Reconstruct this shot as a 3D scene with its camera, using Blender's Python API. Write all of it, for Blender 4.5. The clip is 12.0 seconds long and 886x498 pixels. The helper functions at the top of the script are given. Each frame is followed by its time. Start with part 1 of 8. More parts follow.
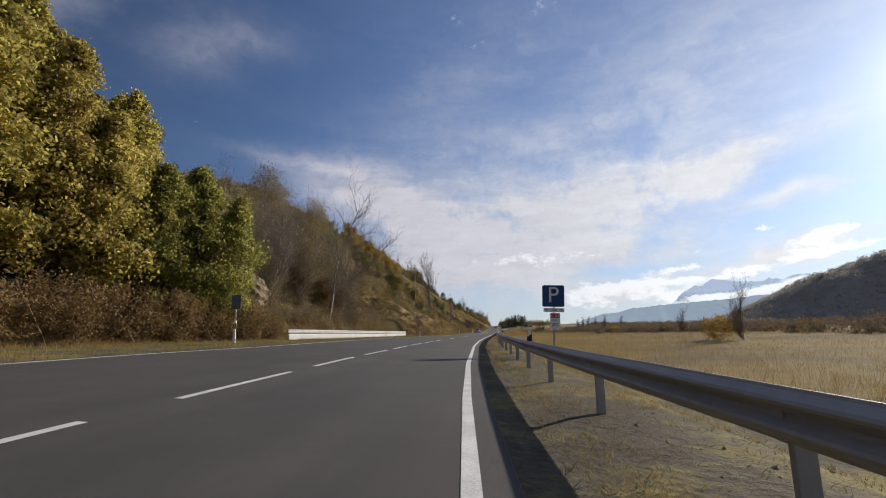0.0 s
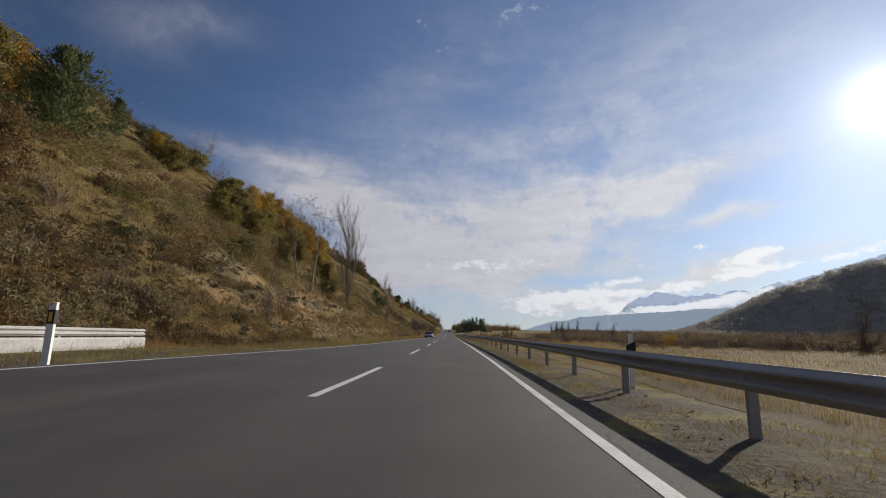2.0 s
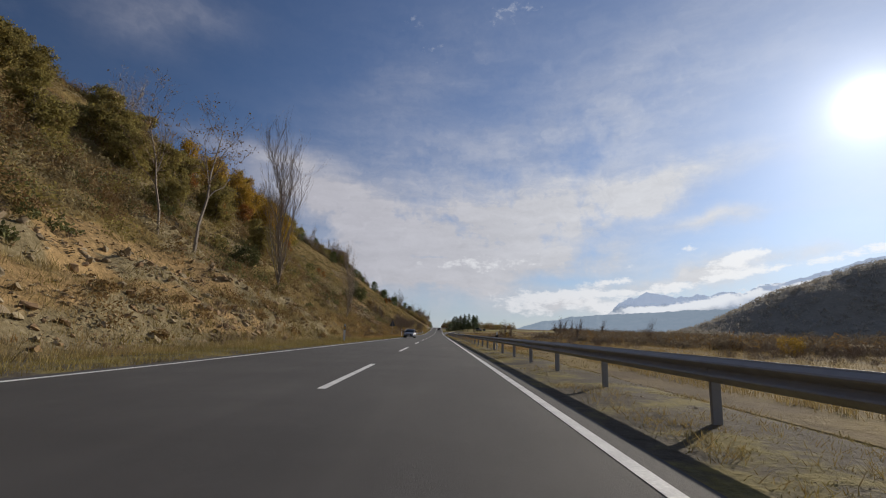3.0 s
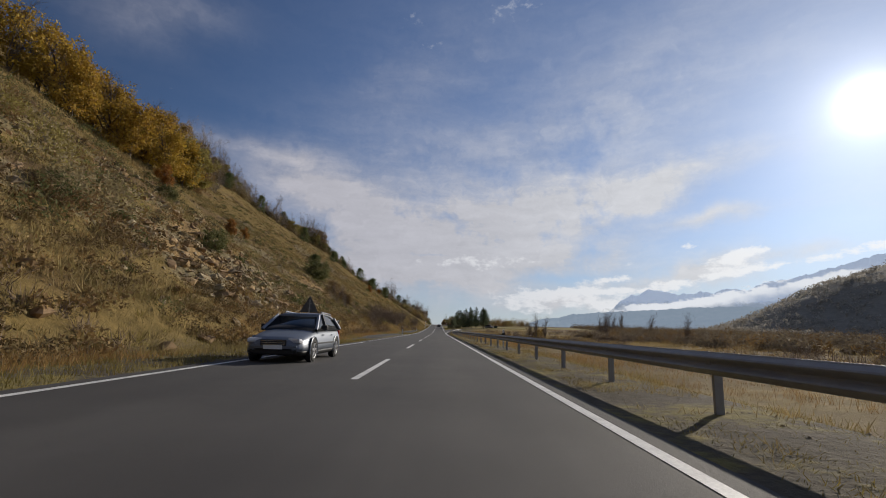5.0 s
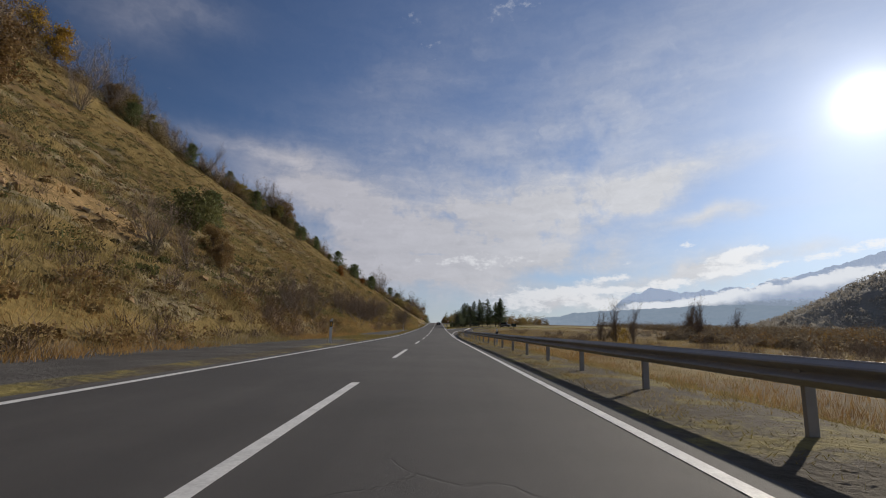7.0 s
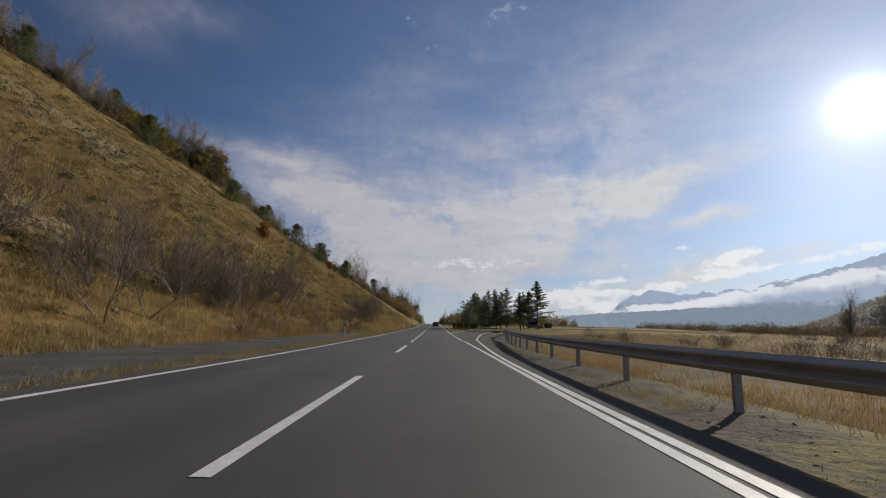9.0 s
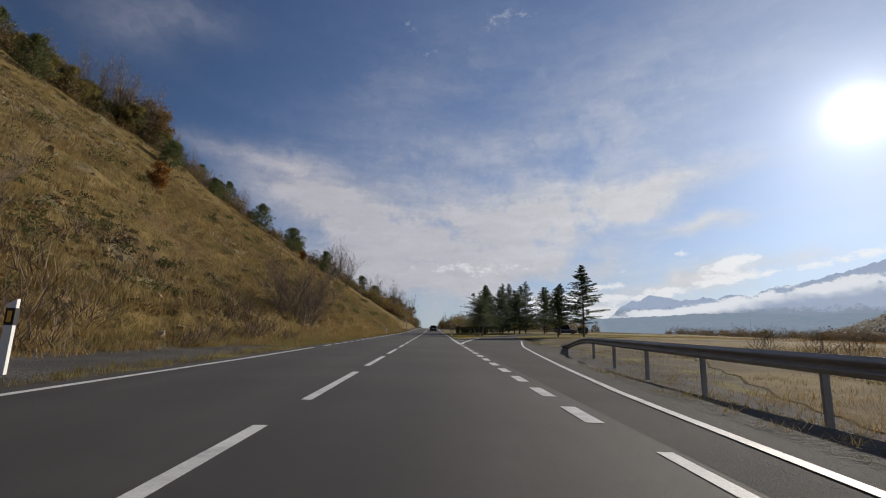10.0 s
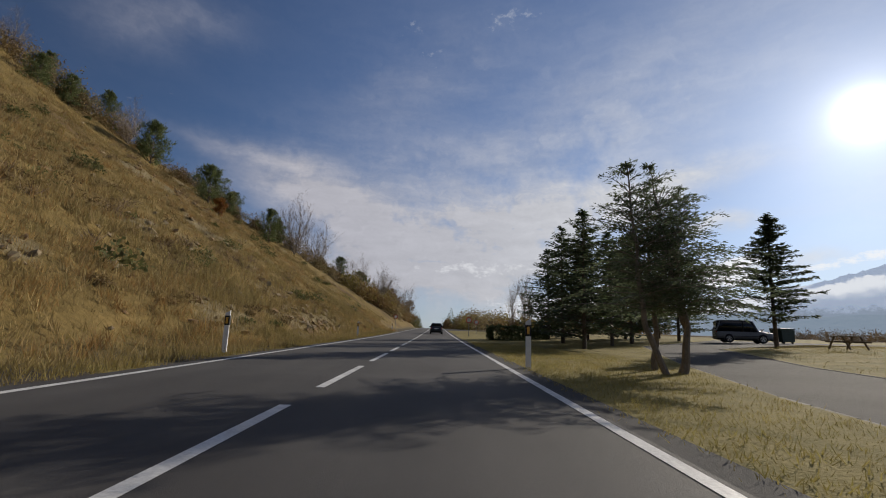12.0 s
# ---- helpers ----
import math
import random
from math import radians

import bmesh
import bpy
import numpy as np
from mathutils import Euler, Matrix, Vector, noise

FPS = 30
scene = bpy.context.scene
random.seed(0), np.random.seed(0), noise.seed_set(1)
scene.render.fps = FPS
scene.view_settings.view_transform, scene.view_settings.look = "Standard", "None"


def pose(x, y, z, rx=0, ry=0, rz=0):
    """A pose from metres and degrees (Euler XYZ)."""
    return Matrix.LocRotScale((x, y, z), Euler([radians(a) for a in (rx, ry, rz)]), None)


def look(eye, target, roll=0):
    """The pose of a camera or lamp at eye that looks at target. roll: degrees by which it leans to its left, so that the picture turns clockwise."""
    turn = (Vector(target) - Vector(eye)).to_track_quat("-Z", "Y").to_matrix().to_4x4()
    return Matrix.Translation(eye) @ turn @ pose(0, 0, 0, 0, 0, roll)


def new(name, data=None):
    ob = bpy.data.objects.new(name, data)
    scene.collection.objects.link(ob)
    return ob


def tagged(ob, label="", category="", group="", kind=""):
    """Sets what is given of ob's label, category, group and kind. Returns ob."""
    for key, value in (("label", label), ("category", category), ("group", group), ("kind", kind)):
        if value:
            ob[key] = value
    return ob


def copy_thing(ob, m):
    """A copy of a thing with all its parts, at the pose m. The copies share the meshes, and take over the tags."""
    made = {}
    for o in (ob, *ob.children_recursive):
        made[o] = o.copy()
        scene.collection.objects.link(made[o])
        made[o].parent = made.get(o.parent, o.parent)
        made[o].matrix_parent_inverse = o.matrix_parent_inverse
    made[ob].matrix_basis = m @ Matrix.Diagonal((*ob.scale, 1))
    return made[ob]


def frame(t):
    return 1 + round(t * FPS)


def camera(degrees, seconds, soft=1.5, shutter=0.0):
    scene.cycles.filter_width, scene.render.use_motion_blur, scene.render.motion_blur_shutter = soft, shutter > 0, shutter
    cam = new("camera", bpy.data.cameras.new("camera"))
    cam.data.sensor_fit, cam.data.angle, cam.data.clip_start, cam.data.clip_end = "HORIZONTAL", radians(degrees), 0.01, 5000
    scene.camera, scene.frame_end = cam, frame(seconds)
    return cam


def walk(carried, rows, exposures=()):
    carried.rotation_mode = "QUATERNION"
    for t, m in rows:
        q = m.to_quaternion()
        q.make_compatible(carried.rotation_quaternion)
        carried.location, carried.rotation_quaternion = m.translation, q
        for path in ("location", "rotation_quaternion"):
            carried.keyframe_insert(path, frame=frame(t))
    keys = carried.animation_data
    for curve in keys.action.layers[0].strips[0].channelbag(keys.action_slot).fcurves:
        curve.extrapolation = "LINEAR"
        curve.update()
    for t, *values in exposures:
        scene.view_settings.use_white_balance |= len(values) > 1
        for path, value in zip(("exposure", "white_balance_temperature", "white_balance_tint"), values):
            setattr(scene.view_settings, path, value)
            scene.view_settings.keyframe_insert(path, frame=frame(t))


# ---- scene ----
cam = camera(86.735, 12.0, soft=1.05)
PATH = (
    (0.0, 3.571, 0.0, 1.015, 99.873, 0.905, 6.773),
    (0.5, 2.424, 16.331, 1.015, 100.005, 0.834, 4.999),
    (1.0, 1.496, 32.794, 1.015, 100.284, 0.778, 3.282),
    (1.5, 0.456, 49.358, 1.015, 100.334, -0.124, 1.819),
    (2.0, 0.122, 65.474, 1.015, 100.241, -1.012, 0.731),
    (2.5, 0.288, 81.154, 1.015, 99.869, -1.308, 0.008),
    (3.2, 0.334, 103.28, 1.015, 100.139, -1.626, -0.522),
    (4.8, 0.036, 153.968, 1.015, 99.846, -1.52, -0.514),
    (5.5, -0.092, 176.434, 1.015, 99.778, -1.774, -0.642),
    (6.2, -0.158, 197.729, 1.015, 99.82, -1.615, -0.572),
    (7.2, -0.161, 227.953, 1.015, 99.728, -1.366, -0.667),
    (8.8, -0.15, 278.047, 1.04, 100.013, -1.388, -1.019),
    (9.5, 0.005, 300.316, 1.174, 100.265, -1.456, -1.067),
    (10.2, 0.068, 321.49, 1.451, 100.769, -1.727, -1.298),
    (11.0, 0.06, 343.527, 1.837, 100.889, -2.542, -0.87),
    (11.5, 0.1, 356.701, 2.081, 100.67, -1.578, -0.622),
    (12.0, 0.189, 369.014, 2.311, 100.635, -1.914, -0.8),
)
walk(cam, [(t, pose(*p)) for t, *p in PATH], [(0.0, 0.29), (0.8, 0.23), (1.6, 0.05), (5.5, -0.05), (9.0, -0.1), (12.0, -0.08)])

# ---- daylight ----
SUN_AZ, SUN_EL = radians(44.5), radians(21.2)
SUN_DIR = Vector((math.sin(SUN_AZ) * math.cos(SUN_EL), math.cos(SUN_AZ) * math.cos(SUN_EL), math.sin(SUN_EL)))
sun = new("sun", bpy.data.lights.new("sun", "SUN"))
sun.data.energy, sun.data.angle, sun.data.color = 4.6, radians(0.55), (1.0, 0.9, 0.76)
sun.matrix_world = look(SUN_DIR * 100, (0, 0, 0))
scene.view_settings.exposure = 0.0


class Net:
    """Short way to write node trees."""

    def __init__(self, tree):
        self.tree = tree

    def node(self, kind, inputs=(), **settings):
        n = self.tree.nodes.new(kind)
        if "operation" in settings:
            n.operation = settings["operation"]
        if "data_type" in settings:
            n.data_type, n.blend_type = settings["data_type"], settings["blend_type"]
        if "interpolation_type" in settings:
            n.interpolation_type = settings["interpolation_type"]
        if "attribute_name" in settings:
            n.attribute_name = settings["attribute_name"]
        if "sky_type" in settings:
            n.sky_type, n.sun_disc = settings["sky_type"], settings["sun_disc"]
            n.sun_elevation, n.sun_rotation = settings["sun_elevation"], settings["sun_rotation"]
            n.altitude, n.air_density, n.dust_density, n.ozone_density = 1100.0, 1.0, 0.7, 1.6
        for key, value in dict(inputs).items():
            if isinstance(value, bpy.types.NodeSocket):
                self.tree.links.new(value, n.inputs[key])
            else:
                n.inputs[key].default_value = value
        return n

    def math(self, op, a, b=0.0, c=0.0):
        return self.node("ShaderNodeMath", {0: a, 1: b, 2: c}, operation=op).outputs[0]

    def vmath(self, op, a, b=(0, 0, 0)):
        n = self.node("ShaderNodeVectorMath", {0: a, 1: b}, operation=op)
        return n.outputs["Value"] if op == "DOT_PRODUCT" else n.outputs[0]

    def noise(self, vec, scale, detail=4.0, rough=0.55):
        return self.node("ShaderNodeTexNoise", {"Vector": vec, "Scale": scale, "Detail": detail, "Roughness": rough}).outputs[0]

    def ramp(self, fac, stops):
        n = self.node("ShaderNodeValToRGB", {0: fac})
        e = n.color_ramp.elements
        while len(e) < len(stops):
            e.new(0.5)
        for k, (at, col) in zip(e, stops):
            k.position, k.color = at, (*col, 1) if len(col) == 3 else (col[0],) * 3 + (1,)
        return n.outputs[0]

    def mix(self, fac, a, b, blend="MIX"):
        n = self.node("ShaderNodeMix", {0: fac}, data_type="RGBA", blend_type=blend)
        for k, v in ((6, a), (7, b)):
            if isinstance(v, bpy.types.NodeSocket):
                self.tree.links.new(v, n.inputs[k])
            else:
                n.inputs[k].default_value = (*v, 1)
        return n.outputs[2]

    def smooth(self, v, lo, hi):
        return self.node("ShaderNodeMapRange", {0: v, 1: lo, 2: hi, 3: 0.0, 4: 1.0}, interpolation_type="SMOOTHSTEP").outputs[0]


def bearing(az, el):
    a, e = radians(az), radians(el)
    return (math.sin(a) * math.cos(e), math.cos(a) * math.cos(e), math.sin(e))


def make_world():
    world = bpy.data.worlds.new("sky")
    world.use_nodes = True
    scene.world = world
    w = Net(world.node_tree)
    world.node_tree.nodes.clear()
    way = w.node("ShaderNodeTexCoord").outputs["Generated"]
    sky = w.node("ShaderNodeTexSky", sky_type="NISHITA", sun_disc=False, sun_elevation=SUN_EL, sun_rotation=SUN_AZ).outputs[0]
    sky = w.mix(1.0, sky, (0.515, 0.635, 0.82), "MULTIPLY")
    side = w.math("ADD", 0.6, w.math("MULTIPLY", w.smooth(w.vmath("DOT_PRODUCT", way, tuple(SUN_DIR)), -0.1, 0.85), 0.44))
    sky = w.mix(1.0, sky, w.node("ShaderNodeCombineColor", {0: side, 1: side, 2: side}).outputs[0], "MULTIPLY")
    sep = w.node("ShaderNodeSeparateXYZ", {0: way})
    z = w.math("MAXIMUM", sep.outputs[2], 0.0)
    az = w.math("MULTIPLY", w.math("ARCTAN2", sep.outputs[0], sep.outputs[1]), 57.2958)
    el = w.math("MULTIPLY", w.math("ARCSINE", sep.outputs[2]), 57.2958)
    dome = w.node("ShaderNodeCombineXYZ", {0: az, 1: el, 2: 0.0}).outputs[0]
    near = w.math("MAXIMUM", w.vmath("DOT_PRODUCT", way, tuple(SUN_DIR)), 0.0)
    # pale haze low over the horizon
    sky = w.mix(w.math("MULTIPLY", w.math("SUBTRACT", 1.0, w.smooth(el, 1.0, 12.0)), 0.55), sky, (4.3, 4.75, 5.7))

    def warped(scale, amount):
        shift = w.node("ShaderNodeTexNoise", {"Vector": dome, "Scale": scale, "Detail": 5.0, "Roughness": 0.6}).outputs[1]
        shift = w.node("ShaderNodeVectorMath", {0: w.vmath("SUBTRACT", shift, (0.5, 0.5, 0.5)), "Scale": amount}, operation="SCALE").outputs[0]
        return w.vmath("ADD", dome, shift)

    def masses(at, spots):
        """Soft oval masses: bearing, elevation, half length, half height and tilt in degrees, density."""
        total = 0.0
        for a, e, length, height, tilt, dense in spots:
            n = w.node("ShaderNodeMapping", {0: at})
            n.vector_type = "TEXTURE"
            n.inputs[1].default_value, n.inputs[2].default_value, n.inputs[3].default_value = (a, e, 0), (0, 0, radians(tilt)), (length, height, 1)
            d = w.vmath("DOT_PRODUCT", n.outputs[0], n.outputs[0])
            total = w.math("MULTIPLY_ADD", w.math("POWER", 0.42, d), dense, total)
        return total

    drift = w.node("ShaderNodeMapping", {0: warped(0.09, 3.0), 2: (0, 0, radians(-11)), 3: (0.05, 0.24, 1.0)}).outputs[0]
    wisp, grain = w.noise(drift, 1.0, 8.0, 0.6), w.noise(drift, 3.4, 6.0, 0.62)
    soft = masses(warped(0.11, 5.5), (
        (-0.7, 11.0, 15.8, 5.4, 8, 0.95), (12.5, 15.1, 12.2, 3.2, 13, 0.75), (27.1, 17.1, 8.9, 1.2, 12, 0.75), (23.5, 14.3, 6.3, 1.0, 15, 0.65), (31.0, 12.4, 5.4, 0.9, 6, 0.65),
        (-16.9, 17.2, 7.4, 2.6, -12, 0.5), (-23.6, 20.4, 6.3, 0.9, -4, 0.35), (8.3, 21.8, 26.5, 4.0, 10, 0.32), (-11.3, 14.1, 8.4, 4.0, -20, 0.6), (1.5, 7.1, 21.7, 2.4, 2, 0.75),
        (18.3, 8.9, 7.3, 1.7, 10, 0.5), (-33.7, 31.0, 6.0, 2.6, 10, 0.24), (-4.0, 29.0, 12.0, 4.0, 18, 0.18), (-75.0, 12.0, 20.0, 6.0, 0, 0.4), (60.0, 16.0, 12.0, 6.0, 5, 0.4), (24.0, 30.0, 14.0, 5.0, 15, 0.16), (30.5, 7.2, 4.5, 1.5, 10, 0.6), (24.0, 6.1, 7.0, 0.7, 3, 0.6), (15.0, 3.4, 9.0, 1.3, 0, 0.7), (38.0, 8.0, 4.0, 0.8, 5, 0.4)))
    soft = w.math("MULTIPLY", soft, w.math("ADD", 0.62, w.math("ADD", w.math("MULTIPLY", w.smooth(wisp, 0.3, 0.72), 0.62), w.math("MULTIPLY", w.smooth(grain, 0.35, 0.7), 0.12))))
    gaps = masses(warped(0.3, 1.6), ((15.4, 6.4, 4.7, 0.7, 1, 0.9), (-1.4, 9.1, 3.1, 0.35, 0, 0.5), (26.2, 9.6, 4.9, 1.4, 5, 0.5)))
    soft = w.math("MULTIPLY", soft, w.math("MAXIMUM", w.math("SUBTRACT", 1.0, gaps), 0.0))
    # small heaped clouds with torn edges
    fluff = w.noise(w.node("ShaderNodeMapping", {0: dome, 3: (0.6, 1.1, 1.0)}).outputs[0], 0.9, 9.0, 0.65)
    heaps = masses(warped(0.5, 1.4), (
        (9.3, 37.1, 3.9, 1.3, 8, 0.5), (-4.1, 35.5, 2.2, 1.0, -15, 0.42), (-1.9, 33.4, 1.9, 0.7, 0, 0.4), (-7.5, 32.0, 1.7, 0.6, 20, 0.36), (33.8, 8.8, 2.2, 0.6, 10, 0.7), (32.0, 7.4, 3.2, 0.8, 0, 0.6),
        (28.5, 9.7, 1.2, 0.6, 0, 0.55), (40.7, 7.9, 1.9, 0.5, 4, 0.6), (22.0, 8.0, 1.5, 0.3, 2, 0.6), (19.5, 6.2, 3.2, 0.4, 2, 0.85), (10.1, 3.4, 3.2, 1.2, -6, 0.95), (19.7, 3.0, 3.4, 1.2, -4, 1.0),
        (4.9, 8.4, 8.4, 0.9, 2, 0.7), (14.1, 4.3, 4.0, 0.7, 0, 0.65), (44.0, 8.6, 1.9, 0.6, 6, 0.75), (27.0, 5.4, 3.5, 0.5, 4, 0.6), (18.5, 5.0, 7.0, 0.5, 1, 1.0), (29.5, 6.3, 5.5, 0.5, 7, 0.5), (33.0, 8.3, 2.6, 0.6, 14, 0.55), (36.0, 7.2, 3.0, 0.4, 8, 0.5)))
    heaps = w.smooth(w.math("ADD", heaps, w.math("MULTIPLY", w.math("SUBTRACT", fluff, 0.5), 2.4)), 0.38, 0.95)
    thin = w.smooth(el, 24.0, 30.0)
    heaps = w.math("MULTIPLY", heaps, w.math("SUBTRACT", 0.85, w.math("MULTIPLY", thin, 0.5)))
    # scattered cirrus over the rest of the sky
    deep = w.math("ADD", z, 0.16)
    flat = w.node("ShaderNodeCombineXYZ", {0: w.math("DIVIDE", sep.outputs[0], deep), 1: w.math("DIVIDE", sep.outputs[1], deep), 2: 0.0}).outputs[0]
    away = w.math("SUBTRACT", 1.0, w.smooth(w.vmath("DOT_PRODUCT", way, bearing(2, 16)), 0.62, 0.84))
    veil = w.math("MULTIPLY", w.math("MULTIPLY", w.smooth(w.noise(flat, 1.1, 7.0, 0.6), 0.45, 0.7), 0.6), away)
    cover = w.math("MINIMUM", w.math("ADD", w.math("ADD", soft, veil), w.math("MULTIPLY", wisp, w.math("ADD", 0.05, w.math("MULTIPLY", w.smooth(az, -28.0, 8.0), 0.12)))), 0.93)
    shade = w.math("ADD", 0.80, w.math("MULTIPLY", w.math("SUBTRACT", w.math("ADD", w.math("MULTIPLY", wisp, 0.5), w.math("MULTIPLY", grain, 0.5)), 0.5), 0.55))
    warm = w.mix(w.math("POWER", near, 3.0), (5.6, 5.45, 6.05), (8.3, 8.4, 8.6))
    cloud = w.mix(1.0, warm, w.node("ShaderNodeCombineColor", {0: shade, 1: shade, 2: shade}).outputs[0], "MULTIPLY")
    colour = w.mix(cover, sky, cloud)
    colour = w.mix(heaps, colour, w.mix(w.math("POWER", near, 3.0), (6.2, 6.3, 6.8), (9.0, 9.1, 9.2)))
    # aureole of thin cloud round the sun
    halo = w.math("ADD", w.math("MULTIPLY", w.math("POWER", near, 2600.0), 16.0), w.math("ADD", w.math("ADD", w.math("MULTIPLY", w.math("POWER", near, 650.0), 3.4), w.math("MULTIPLY", w.math("POWER", near, 150.0), 1.6)), w.math("MULTIPLY", w.math("POWER", near, 14.0), 1.0)))
    glow = w.node("ShaderNodeCombineColor", {0: halo, 1: halo, 2: w.math("MULTIPLY", halo, 1.02)}).outputs[0]
    colour = w.mix(1.0, colour, glow, "ADD")
    back = w.node("ShaderNodeBackground", {0: colour, 1: 0.1})
    w.tree.links.new(back.outputs[0], w.node("ShaderNodeOutputWorld").inputs[0])


make_world()


# ---- materials ----
def material(name, stops, scale=1.0, rough=0.85, bump=0.3, fine=18.0, metal=0.0, space="Object", random_tint=0.0, spec=0.3, stains=None, translucent=0.0):
    """Two scales of noise drive the colour; the finer one also drives bump."""
    m = bpy.data.materials.new(name)
    m.use_nodes = True
    w = Net(m.node_tree)
    m.node_tree.nodes.clear()
    vec = w.node("ShaderNodeNewGeometry").outputs["Position"] if space == "World" else w.node("ShaderNodeTexCoord").outputs[space]
    big = w.noise(vec, scale, 5.0, 0.6)
    small = w.noise(vec, scale * fine, 4.0, 0.6)
    both = w.math("ADD", w.math("MULTIPLY", big, 0.6), w.math("MULTIPLY", small, 0.4))
    colour = w.ramp(both, stops)
    if stains:
        colour = w.mix(w.smooth(w.noise(vec, scale * 0.31, 6.0, 0.65), stains[0], stains[0] + 0.12), colour, stains[1])
    if random_tint:
        isle = w.node("ShaderNodeNewGeometry").outputs["Random Per Island"]
        whole = w.node("ShaderNodeObjectInfo").outputs["Random"]
        r = w.math("ADD", w.math("MULTIPLY", isle, 0.7), w.math("MULTIPLY", whole, 0.3))
        v = w.math("ADD", 1.0 - random_tint, w.math("MULTIPLY", r, 2 * random_tint))
        colour = w.node("ShaderNodeHueSaturation", {0: w.math("ADD", 0.5 - 0.04 * random_tint, w.math("MULTIPLY", r, 0.08 * random_tint)), 1: 1.0, 2: v, 4: colour}).outputs[0]
    b = w.node("ShaderNodeBsdfPrincipled", {"Base Color": colour, "Roughness": rough, "Metallic": metal, "Specular IOR Level": spec})
    if bump:
        w.tree.links.new(w.node("ShaderNodeBump", {"Strength": bump, "Distance": 0.05, "Height": small}).outputs[0], b.inputs["Normal"])
    out = b.outputs[0]
    if translucent:
        t = w.node("ShaderNodeBsdfTranslucent", {"Color": colour})
        out = w.node("ShaderNodeMixShader", {0: translucent, 1: out, 2: t.outputs[0]}).outputs[0]
    w.tree.links.new(out, w.node("ShaderNodeOutputMaterial").inputs[0])
    return m


def road_material():
    """Worn asphalt: polished wheel tracks, patches, cracks and pale grit."""
    m = bpy.data.materials.new("asphalt")
    m.use_nodes = True
    w = Net(m.node_tree)
    m.node_tree.nodes.clear()
    pos = w.node("ShaderNodeNewGeometry").outputs["Position"]
    long = w.node("ShaderNodeMapping", {0: pos, 3: (1.0, 0.05, 1.0)}).outputs[0]
    grit, patch, lane = w.noise(pos, 90.0, 3.0, 0.7), w.noise(pos, 0.3, 6.0, 0.6), w.noise(long, 0.9, 4.0, 0.55)
    mixed = w.math("ADD", w.math("MULTIPLY", grit, 0.35), w.math("ADD", w.math("MULTIPLY", patch, 0.3), w.math("MULTIPLY", lane, 0.35)))
    colour = w.ramp(mixed, [(0.34, (0.038, 0.036, 0.036)), (0.5, (0.062, 0.059, 0.058)), (0.66, (0.098, 0.093, 0.09))])
    cell = w.node("ShaderNodeTexVoronoi", {"Vector": w.vmath("ADD", pos, w.node("ShaderNodeTexNoise", {"Vector": pos, "Scale": 0.8, "Detail": 4.0}).outputs[1]), "Scale": 0.28})
    cell.feature = "DISTANCE_TO_EDGE"
    crack = w.math("MULTIPLY", w.math("SUBTRACT", 1.0, w.smooth(cell.outputs["Distance"], 0.001, 0.007)), w.smooth(w.noise(pos, 0.11, 3.0), 0.57, 0.68))
    colour = w.mix(w.math("MULTIPLY", crack, 0.35), colour, (0.022, 0.02, 0.02))
    rough = w.math("ADD", 0.72, w.math("MULTIPLY", lane, 0.2))
    b = w.node("ShaderNodeBsdfPrincipled", {"Base Color": colour, "Roughness": rough, "Specular IOR Level": 0.3})
    h = w.math("SUBTRACT", grit, w.math("MULTIPLY", crack, 0.8))
    w.tree.links.new(w.node("ShaderNodeBump", {"Strength": 0.35, "Distance": 0.02, "Height": h}).outputs[0], b.inputs["Normal"])
    w.tree.links.new(b.outputs[0], w.node("ShaderNodeOutputMaterial").inputs[0])
    return m


